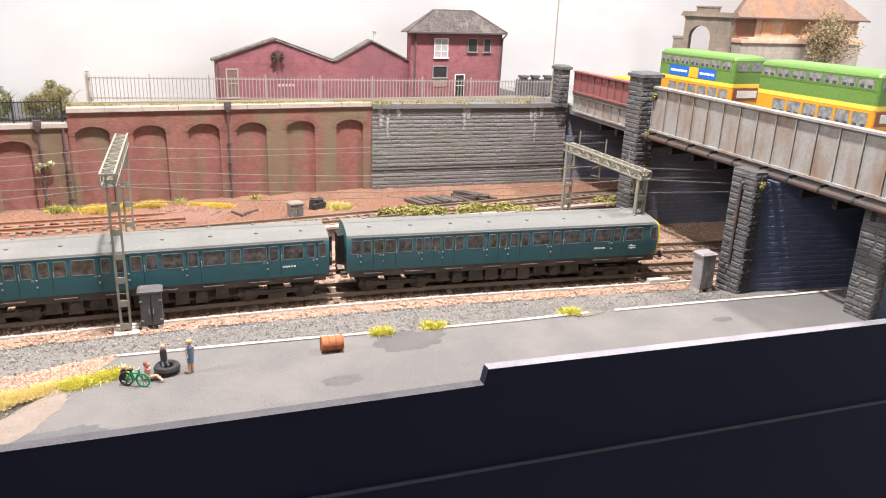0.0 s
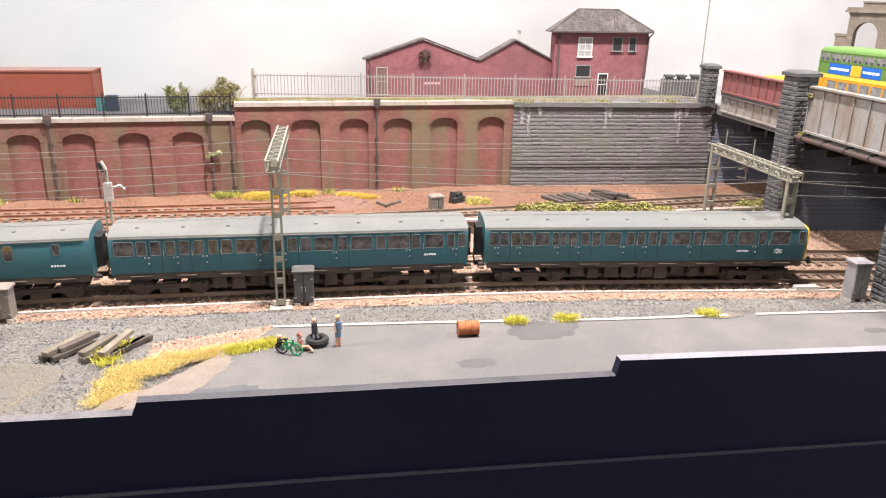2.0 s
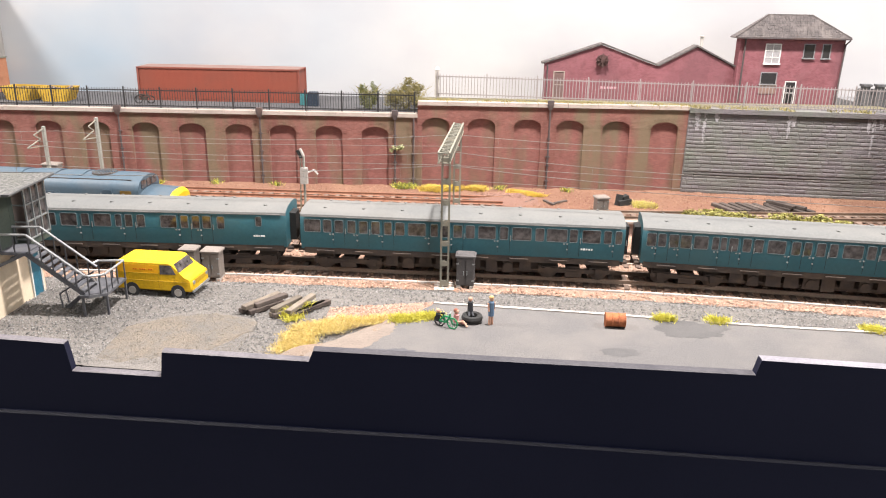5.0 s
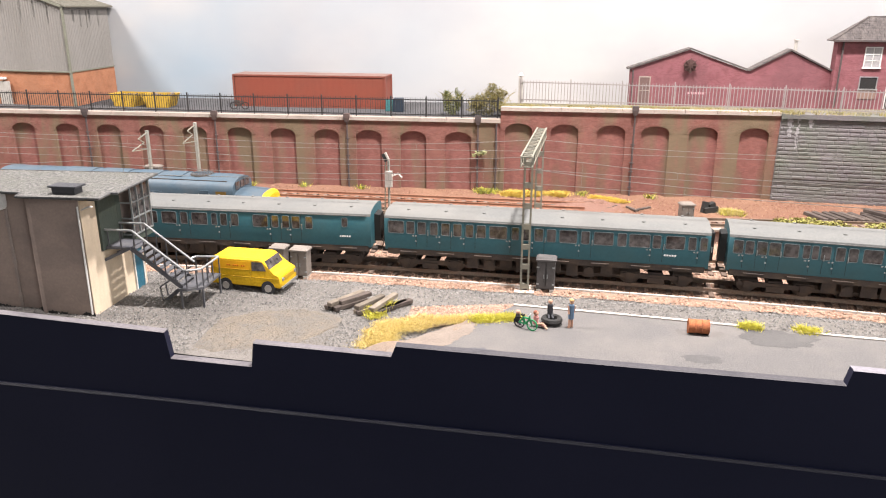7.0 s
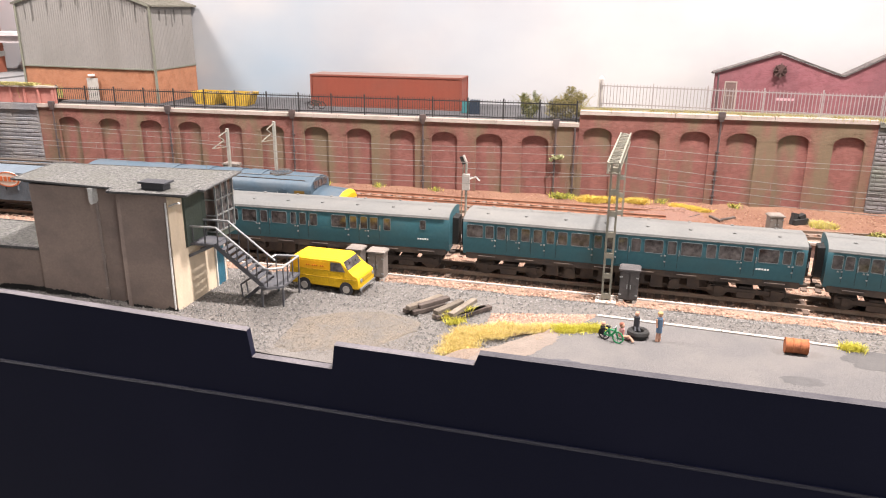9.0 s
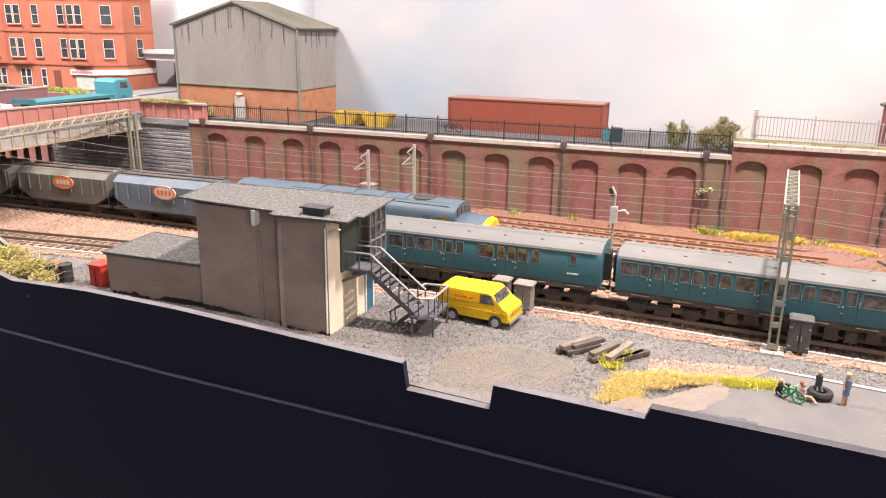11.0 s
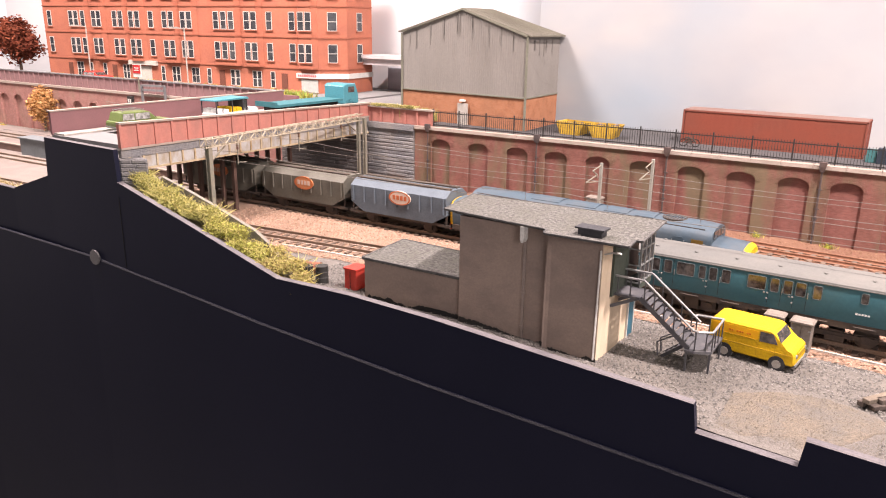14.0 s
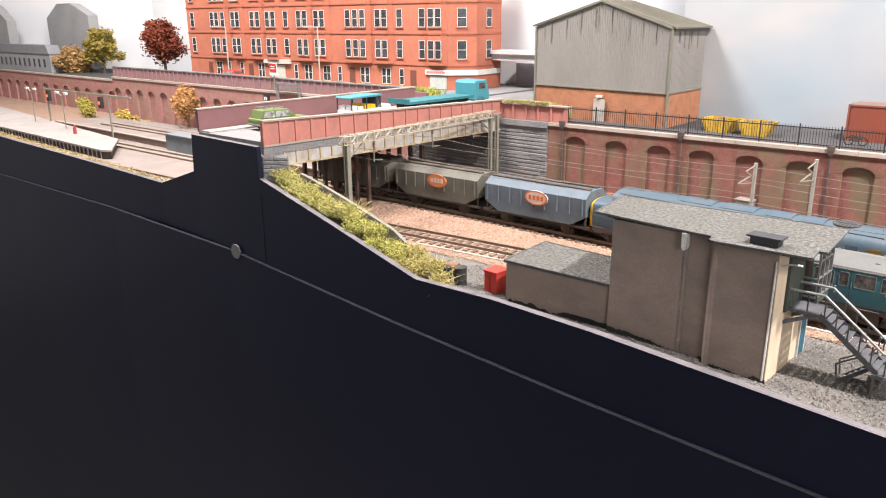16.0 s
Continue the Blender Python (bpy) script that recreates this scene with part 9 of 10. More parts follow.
# ---- loose stones ----
def stones(name, count, x0, x1, lo, hi, z, size, colours, label, seed, keep=None):
    r = np.random.RandomState(seed)
    x = r.uniform(x0, x1, count)
    a = np.array([lo(v) for v in x])
    b = np.array([hi(v) for v in x])
    y = a + (b - a) * r.uniform(0, 1, count)
    if keep is not None:
        k = np.array([keep(p, q) for p, q in zip(x, y)])
        x, y = x[k], y[k]
    n = len(x)
    s = size * r.uniform(0.5, 1.35, n)
    base = np.array([[1, 0, 0], [-0.4, 0.9, 0], [-0.5, -0.85, 0], [0.1, 0.1, 0.75], [0.1, -0.1, -0.5]])
    ang = r.uniform(0, 2 * math.pi, n)
    c, sn = np.cos(ang), np.sin(ang)
    P = base[None] * (s[:, None, None] * r.uniform(0.7, 1.3, (n, 5, 1)))
    V = np.empty_like(P)
    V[:, :, 0] = P[:, :, 0] * c[:, None] - P[:, :, 1] * sn[:, None] + x[:, None]
    V[:, :, 1] = P[:, :, 0] * sn[:, None] + P[:, :, 1] * c[:, None] + y[:, None]
    lift = np.array([z(p, q) for p, q in zip(x, y)]) if callable(z) else z
    V[:, :, 2] = P[:, :, 2] + (lift + r.uniform(-0.1, 0.35, n))[:, None]
    f = np.array([[0, 1, 3], [1, 2, 3], [2, 0, 3]])
    F = (np.arange(n)[:, None, None] * 5 + f[None]).reshape(-1, 3)
    me = bpy.data.meshes.new(name)
    me.from_pydata((V.reshape(-1, 3) / 1000).tolist(), [], F.tolist())
    me.materials.append(island_mat(name + "_mat", colours, 0.95))
    return tagged(new(name, me), label, "stones", "", "stuff")


stones("ballast_stones", 52000, -640, 470, lambda x: T1(x) - 31, lambda x: 583, 0.9, 0.85, [(0.185, 0.105, 0.074), (0.35, 0.212, 0.148), (0.47, 0.328, 0.245), (0.28, 0.165, 0.117), (0.395, 0.28, 0.212)], "loose pink-brown ballast stones", 51)
stones("gravel_stones", 52000, -440, 360, lambda x: FASCIA(x) + 5, lambda x: T1(x) - 27, lambda x, y: yard_rise(x, y) - 0.35, 0.58, [(0.06, 0.057, 0.055), (0.17, 0.162, 0.154), (0.265, 0.248, 0.23), (0.10, 0.096, 0.091), (0.30, 0.28, 0.258)], "loose grey gravel stones", 52,
       keep=lambda x, y: not (x > -62 and y < (KERB(x) * 0.95 + 2.7 if x > 8 else 326 + (x + 62) * 1.3)) and not (-148 < x < -84 and y < 409 - 0.014 * (x + 111) ** 2 and noise.noise((x * 0.08, y * 0.08, 2)) > -0.7))
nearer(stones("patch_stones", 2600, -48, 10, lambda x: 384 + (x + 72) * 0.5, lambda x: 426 + (x + 72) * 0.2, 0.3, 0.8, [(0.25, 0.155, 0.115), (0.38, 0.25, 0.185), (0.48, 0.345, 0.265)], "loose pink ballast stones", 53))
stones("earth_stones", 14000, -620, 460, lambda x: 591, lambda x: 698, REAR + 0.1, 0.75, [(0.12, 0.06, 0.038), (0.22, 0.118, 0.075), (0.30, 0.19, 0.13), (0.165, 0.085, 0.055)], "loose brown stones on the rear sidings", 54)
nearer(stones("track_stones", 1500, -152, -84, lambda x: 360, lambda x: 420 - 0.014 * (x + 114) ** 2, 0.1, 0.4, [(0.15, 0.13, 0.107), (0.19, 0.165, 0.135), (0.14, 0.122, 0.10)], "loose stones on the sandy track", 55))
mound = bmesh.new()
g = []
for i in range(25):
    g.append([mound.verts.new((28 + 66 * i / 24, 636 + 44 * j / 12, REAR + 4.5 * max(0, math.sin(math.pi * i / 24)) ** 0.8 * max(0, math.sin(math.pi * j / 12)) + 1.1 * noise.noise((i * 0.7, j * 0.7, 2)) - 0.6)) for j in range(13)])
for a, b in zip(g, g[1:]):
    for j in range(12):
        mound.faces.new((a[j], b[j], b[j + 1], a[j + 1]))
solo("spoil_heap", mound, mat("pinkish_spoil", (0.225, 0.122, 0.092), (0.14, 0.072, 0.053), (0.19, 0.112, 0.082), rough=0.95, fine=1.0, coarse=12, bump=1.0, depth=0.5), "low heap of pinkish spoil by the wall", "heap", "structure", smooth=True)
for k in range(5):
    stones("heap_stones", 300, 36 + 3 * k, 86 - 3 * k, lambda x: 644 + 3 * k, lambda x: 674 - 2.5 * k, REAR + 1.0 + 0.75 * k, 0.8, [(0.15, 0.078, 0.056), (0.25, 0.14, 0.104), (0.31, 0.195, 0.152)], "loose pinkish stones on the spoil heap", 60 + k)


# ---- beyond the street bridge: sunken line, station end ----
bm = bmesh.new()
box(bm, -2480, -1500, 480, 760, -4, -0.2)
solo("far_ground", bm, M_BALLAST, "far end of the station ground", "ground", "structure")
# Haze is put into the colours of the far brick and panels.
M_BRICKFAR = brick_mat("hazed_pink_brick", (0.37, 0.18, 0.155), (0.30, 0.145, 0.125), (0.30, 0.17, 0.15), (0.25, 0.19, 0.14), moss_amount=0.4)
M_PANELFAR = mat("hazed_plum_panel", (0.27, 0.15, 0.15), (0.22, 0.125, 0.125), (0.20, 0.12, 0.12), coarse=20)
arch_wall("wall_station", -1510, -752, 76, [-1495 + 40.5 * i for i in range(18)], 701, half=11.5, spring=50, rise=9, base=0, recess=3.4, label="dark red brick retaining wall with blind arches beyond the street bridge", coping=True, material=M_BRICKFAR, panel=M_BRICKFAR)
ws2 = thing("parapet_station", label="plum-brown panelled parapet above the far arched wall", category="parapet", kind="structure")
bm = bmesh.new()
box(bm, -1510, -752, 705, 707.5, 79.5, 96)
part("parapet_plate", bm, M_PANELFAR, ws2)
bm = bmesh.new()
box(bm, -1.0, 1.0, -1.4, 0.1, 79.4, 96)
me = mesh_of("parapet_rib", bm, M_PANELFAR)
for i in range(54):
    ob = part("parapet_rib", me, None, ws2)
    ob.matrix_basis = pose((-1508 + i * 14) / 1000, 0.705, 0)
bm = bmesh.new()
box(bm, -1511, -751, 703.4, 708.6, 96.02, 97.6)
part("parapet_cap", bm, M_STONE, ws2)
arch_wall("wall_station_far", -2300, -1512, 64, [-2280 + 52 * i for i in range(15)], 742, half=14, spring=36, rise=9, base=-2, recess=3.4, label="lower far brick wall with blind arches and pale copings", coping=True, material=M_BRICKFAR, panel=M_BRICKFAR)
# street level behind
bm = bmesh.new()
box(bm, -2480, -1514.2, 752, 1008, 20, 62)
solo("street_far", bm, M_UPPER, "sunken ground behind the far brick wall", "ground", "structure")
# Grey-brown ground, its colour lifted to carry the haze at the station end.
M_FARYARD = mat("hazed_station_ground", (0.205, 0.168, 0.150), (0.155, 0.128, 0.115), (0.26, 0.215, 0.19), rough=0.95, coarse=30, bump=0.6)
sheet("station_ground", -1500, -757, lambda x: FASCIA(x) + 6, lambda x: 584, 2.1, 14, M_FARYARD, "hazed grey-brown ground by the station lines", "ground", ragged=1, rough=0.5, rows=12, seed=31)
sheet("station_ground_rear", -1500, -757, lambda x: 590, lambda x: 699, 8.7, 14, M_FARYARD, "hazed grey-brown ground below the far wall", "ground", rough=0.6, rows=10, seed=32)
sheet("straw_verge", -1420, -772, lambda x: FASCIA(x) + 4.6, lambda x: FASCIA(x) + 17, 15.5, 8, mat("straw_verge_soil", (0.27, 0.19, 0.12), (0.19, 0.135, 0.085), (0.24, 0.21, 0.10), coarse=10, fine=1.2, bump=0.8), "straw-coloured verge behind the front board", "verge", ragged=2.5, rough=1.2, rows=5, seed=33, drop=0)
bm = bmesh.new()
box(bm, -1514, -749, 709.5, 1008, 40, 78)
solo("street", bm, M_ROAD, "grey street in front of the tenement", "street", "structure")
bm = bmesh.new()
box(bm, -748.5, -560, 827, 1008, 40, 76)
solo("street_end", bm, M_ROAD, "grey street beside the warehouse", "street", "structure")
bm = bmesh.new()
box(bm, -1420, -790, 770, 776, 78, 84)
solo("street_wall", bm, M_PURPLE, "low plum-brown street wall before the tenement", "wall", "structure")
tuft("verge_grass", spots_along((-1420, 785), (-800, 800), 160, 5, 78, 61), [(0.16, 0.24, 0.05), (0.30, 0.34, 0.08), (0.40, 0.30, 0.08)], "green verge before the tenement", 9, 22, 61, 0.9, 5)

# ---- red sandstone tenement ----
M_SANDST = mat("red_sandstone", (0.41, 0.135, 0.080), (0.345, 0.112, 0.068), (0.235, 0.085, 0.06), rough=0.85, fine=3, coarse=26, bump=0.15, amount=0.5)
M_SANDD = mat("darker_sandstone", (0.33, 0.11, 0.065), (0.28, 0.09, 0.055), rough=0.85, coarse=20)
M_TGLASS = mat("tenement_glass", (0.035, 0.038, 0.044), (0.02, 0.02, 0.024), (0.10, 0.10, 0.10), rough=0.2, bump=0, coarse=20)
tn = thing("tenement", -753, 874, 75, math.degrees(math.atan2(52, 681)), "long red sandstone tenement with white sash windows and bays", "tenement")
TL, TH = 684, 190
bm = bmesh.new()
loft(bm, [[(-TL, 0, z), (-83, 0, z), (-51, 26, z), (-51, 90, z), (-TL, 90, z)] for z in (0, TH)])
part("wall", bm, M_SANDST, tn)
bm = bmesh.new()
loft(bm, [[(-TL - 3, -4, TH), (-82, -4, TH), (-47, 23, TH), (-47, 94, TH), (-TL - 3, 94, TH)], [(-TL + 20, 30, TH + 28), (-100, 30, TH + 28), (-90, 40, TH + 28), (-90, 60, TH + 28), (-TL + 20, 60, TH + 28)]])
part("roof", bm, M_SLATE, tn)
for z in (36, 80, 123, 166):
    bm = bmesh.new()
    loft(bm, [[(-TL, -1.2, q), (-82.5, -1.2, q), (-49.6, 25.4, q), (-49.6, 89, q), (-51.4, 89, q), (-51.4, 26, q), (-83, 0.4, q), (-TL, 0.4, q)] for q in (z, z + 1.6)])
    part("string_course", bm, M_SANDD, tn)
bays = [(-282, -226), (-219, -184), (-389, -353), (-348, -314), (-505, -468), (-465, -429), (-612, -562), (-552, -523), (-118, -84)]
for a, b in bays:
    bm = bmesh.new()
    loft(bm, [[(a, 0.2, z), (a + 6, -6.5, z), (b - 6, -6.5, z), (b, 0.2, z)] for z in (37, TH - 4)])
    by = part("bay", bm, M_SANDST, tn)
    for z in (37, 80, 123, 166):
        bm = bmesh.new()
        loft(bm, [[(a - 1, 0.2, zz), (a + 5.6, -7.6, zz), (b - 5.6, -7.6, zz), (b + 1, 0.2, zz)] for zz in (z, z + 2.2)])
        part("bay_band", bm, M_SANDD, by)
TWIN = {}
M_SASH = mat("dull_white_sash", (0.60, 0.56, 0.52), rough=0.6, coarse=12)


def tenement_window(x, y, z, w, h):
    key = (w, h)
    if key not in TWIN:
        bm = bmesh.new()
        t = 0.8
        for s in (-1, 1):
            box(bm, s * w / 2 - t / 2, s * w / 2 + t / 2, -0.7, 0.1, -h / 2, h / 2)
        for q in (-h / 2, 0, h / 2):
            box(bm, -w / 2, w / 2, -0.6, 0.1, q - t / 2, q + t / 2)
        fr = mesh_of("window", bm, M_SASH)
        bm = bmesh.new()
        box(bm, -w / 2, w / 2, -0.25, 0.1, -h / 2, h / 2)
        pa = mesh_of("pane", bm, M_TGLASS)
        bm = bmesh.new()
        box(bm, -w / 2 - 2, w / 2 + 2, -1.6, 0.1, -h / 2 - 2, -h / 2 - 0.6)
        TWIN[key] = fr, pa, mesh_of("sill", bm, M_SANDD)
    fr, pa, si = TWIN[key]
    o = part("window", fr, None, tn)
    o.matrix_basis = pose(x / 1000, y / 1000, z / 1000)
    part("pane", pa, None, o)
    part("sill", si, None, o)
    return o


cols = [(-668, 0), (-602, 1), (-589, 1), (-572, 1), (-544, 1), (-532, 1), (-493, 1), (-479, 1), (-454, 1), (-440, 1), (-416, 0), (-378, 1), (-364, 1), (-338, 1), (-325, 1), (-269, 1), (-254, 1), (-239, 1), (-208, 1), (-195, 1), (-171, 0), (-129, 0), (-108, 1), (-95, 1)]
for x, bay in cols:
    for z in (59, 103, 147):
        tenement_window(x, -6.6 if bay else -0.1, z, 10.5, 25)
for x in (-603, -595, -571, -536, -487, -480, -397, -372, -363, -329, -321, -296, -247, -237, -203, -194, -168):
    tenement_window(x, -0.1, 19, 8.0, 23)
for x in (-625, -512, -269, -146):
    bm = bmesh.new()
    box(bm, x - 5.5, x + 5.5, -0.8, 0.1, 0.5, 29)
    part("street_door", bm, mat("brown_close_door", (0.16, 0.055, 0.035)), tn)
for wx, wy, turn in ((-67.1, 12.8, 39), (-50.9, 57, 90)):
    for z in (59, 103, 147):
        o = tenement_window(wx, wy, z, 13, 25)
        o.matrix_basis = o.matrix_basis @ pose(0, 0, 0, 0, 0, turn)
bm = bmesh.new()
loft(bm, [[(-122, -3, z), (-82, -3, z), (-48, 24, z), (-48, 88, z), (-51.2, 88, z), (-51.2, 26, z), (-83, 0.5, z), (-122, 0.5, z)] for z in (24, 31)])
shop = part("shop_sign", bm, M_WHITE, tn, "white shop fascia with pink lettering bars")
bm = bmesh.new()
for k in range(10):
    box(bm, -119 + k * 3.4, -116.6 + k * 3.4, -3.4, -2.9, 26, 29)
part("lettering", bm, mat("pink_bars", (0.60, 0.16, 0.16), bump=0), shop)["kind"] = "stuff"
for x in (-100,):
    bm = bmesh.new()
    box(bm, x - 15, x + 15, -0.7, 0.1, 4, 22)
    part("shop_window", bm, mat("pale_shop_window", (0.45, 0.47, 0.44), rough=0.3, coarse=6), tn)
bm = bmesh.new()
box(bm, -473, -408, -5, 0.2, 31, 38)
box(bm, -459, -424, -1, 0.1, 0.5, 29)
part("shutter", bm, mat("cream_shutter", (0.52, 0.48, 0.42), coarse=10), tn, "cream shutter and canopy")
# elevated road in the distance
# Flyover and building behind are washed paler to give haze.
ov = thing("flyover", label="pale grey concrete flyover behind the warehouse", category="flyover", kind="structure")
bm = bmesh.new()
box(bm, -1000, -560, 935, 965, 118, 131)
box(bm, -1000, -560, 930, 970, 127, 132)
part("deck", bm, mat("hazy_concrete", (0.52, 0.47, 0.47), (0.47, 0.43, 0.43), rough=0.9, coarse=30), ov)
for x in (-716, -560):
    bm = bmesh.new()
    box(bm, x - 9, x + 9, 940, 960, 76, 118)
    part("pier", bm, MATS["hazy_concrete"], ov)
bm = bmesh.new()
box(bm, -800, -600, 985, 1006, 76, 112)
solo("far_building", bm, mat("hazy_blue_grey", (0.34, 0.33, 0.36), coarse=40), "hazy grey building under the flyover", "building")

# ---- station platform ----
pf = thing("platform", label="pale station platform with a darker panelled edge", category="platform", kind="structure")
bm = bmesh.new()
loft(bm, [[(-1900, 500, z), (-1500, 484, z), (-1104, 478, z), (-1090, 486, z), (-1180, 540, z), (-1900, 610, z)] for z in (12, 14.5)])
part("surface", bm, mat("pale_platform", (0.285, 0.256, 0.24), (0.24, 0.215, 0.20), rough=0.9, coarse=30), pf)
bm = bmesh.new()
loft(bm, [[(-1900, 503, z), (-1500, 487, z), (-1106, 481, z), (-1094, 487, z), (-1182, 537, z), (-1900, 606, z)] for z in (-1, 12)])
part("wall", bm, M_UNDER, pf)
bm = bmesh.new()
box(bm, -0.8, 0.8, -0.8, 0.3, 0, 12)
me = mesh_of("edge_post", bm, M_CONC)
for i in range(30):
    x = -1110 - i * 13
    ob = part("edge_post", me, None, pf)
    ob.matrix_basis = pose(x / 1000, (480.6 + (-1106 - x) * 0.0152) / 1000, 0)
figure("seated_figurine", -1283, 524, 14.5, 0, [("limb", ((0, 0, 0), (0, 0, 12), 6), ("slate", (0.10, 0.11, 0.13))), ("limb", ((3, 0, 0), (3, 0, 16), 5), ("scarlet", (0.45, 0.05, 0.04))), ("ball", ((3, 0, 18.5), (1.8, 1.8, 2.1)), SKIN), ("ball", ((0, 0, 14), (1.8, 1.8, 2.1)), SKIN)], "two small painted figurines in red and grey on the platform")
for x, y in ((-1350, 540), (-1480, 545)):
    lp = thing("platform_lamp", x, y, 14.5, 0, "grey platform lamp with two arms", "lamp", "platform lamps")
    bm = bmesh.new()
    bar(bm, (0, 0, 0), (0, 0, 52), 1.6, sides=6)
    part("post", bm, M_GANTRY, lp)
    bm = bmesh.new()
    tube(bm, [(-14, 0, 56), (0, 0, 50), (14, 0, 56)], 0.8, 6)
    part("arm", bm, M_GANTRY, lp)
    for s in (-1, 1):
        bm = bmesh.new()
        box(bm, s * 15 - 4, s * 15 + 4, -2, 2, 54, 57)
        part("lantern", bm, M_WHITE, lp)
# far signals at red
sgb = thing("signal_gantry", label="thin signal gantry with two red lights at the station end", category="signal gantry")
bm = bmesh.new()
for x in (-1470, -1250):
    bar(bm, (x, 566, -1), (x, 566, 68), 2.0)
bar(bm, (-1480, 566, 68), (-1180, 566, 70), 2.0, 2.6)
part("frame", bm, M_GANTRY, sgb)
m_, nt_, bs_ = nodes_of("red_signal_light")
bs_.inputs["Base Color"].default_value = (0.6, 0.03, 0.01, 1)
bs_.inputs["Emission Color"].default_value = (1, 0.12, 0.02, 1)
bs_.inputs["Emission Strength"].default_value = 2.5
for x in (-1455, -1268):
    bm = bmesh.new()
    box(bm, x - 4, x + 4, 560, 565, 50, 67)
    hd = part("signal_head", bm, M_BLACK, sgb)
    bm = bmesh.new()
    bar(bm, (x, 559.2, 58), (x, 560, 58), 4.5, sides=12)
    part("red_lamp", bm, m_, hd, "glowing red signal lamp")
# station sign, lamp post and portal by the street
ss = thing("station_sign", -1021, 702.5, 76, 0, "red and white station sign on a post", "sign")
bm = bmesh.new()
bar(bm, (0, 0, 0), (0, 0, 27), 1.4)
part("post", bm, M_GANTRY, ss)
bm = bmesh.new()
box(bm, -8.5, 8.5, -1.2, 0, 25, 42)
part("board", bm, M_WHITE, ss)
bm = bmesh.new()
box(bm, -7.6, 7.6, -1.7, -1.1, 30, 41.4)
part("red_panel", bm, mat("signal_red", (0.50, 0.03, 0.03), bump=0), ss)
bm = bmesh.new()
for z in (34.2, 37.2):
    box(bm, -4.6, 4.6, -2.0, -1.6, z - 0.6, z + 0.6)
part("white_mark", bm, M_WHITE, ss)
lpst = thing("street_lamp", -1037, 800, 78, 0, "tall thin grey street lamp before the tenement", "street lamp")
bm = bmesh.new()
bar(bm, (0, 0, 0), (0, 0, 88), 2.2, sides=6)
part("post", bm, M_CONC, lpst)
bm = bmesh.new()
bar(bm, (0, 0, 87), (0, -16, 89), 1.4)
box(bm, -3, 3, -24, -12, 87.5, 90)
part("lantern", bm, M_CONC, lpst)
lpst2 = copy_thing(lpst, pose(-1.28, 0.80, 0.078))
fr_ = thing("portal_frame", -981, 695, 8, 0, "grey steel portal frame before the far arched wall", "frame")
bm = bmesh.new()
for a, b in (((-24, 0, 0), (-24, 0, 83)), ((24, 0, 0), (24, 0, 84)), ((-24, 0, 83), (24, 0, 84)), ((-24, 0, 77), (24, 0, 78))):
    bar(bm, a, b, 2.6)
part("frame", bm, mat("dull_grey_steel", (0.20, 0.20, 0.205), rough=0.7, coarse=9), fr_)
rs_ = thing("route_sign", -1030, 694, 8, 0, "small black route sign on a thin post beyond the bridge", "sign")
bm = bmesh.new()
bar(bm, (0, 0, 0), (0, 0, 54), 1.4)
part("post", bm, M_GANTRY, rs_)
bm = bmesh.new()
box(bm, -5, 5, -2.5, 1.5, 54, 67)
sgn = part("board", bm, M_BLACK, rs_)
bm = bmesh.new()
for q in (-2, 2):
    box(bm, q - 1.2, q + 1.2, -2.9, -2.4, 58, 63)
part("white_mark", bm, M_WHITE, sgn)
bs2 = bmesh.new()
box(bs2, -1105, -978, 572, 590, -1, 24)
box(bs2, -1107, -976, 570, 592, 24, 25.5)
solo("lineside_hut", bs2, mat("slate_blue_hut", (0.17, 0.19, 0.20), coarse=14), "long grey-blue lineside hut beyond the bridge", "hut")
car2 = saloon("car", -1250, 792, 78.1, 4, ("poppy_red", (0.55, 0.04, 0.03)), "small red car parked before the tenement", L=52, H=17)


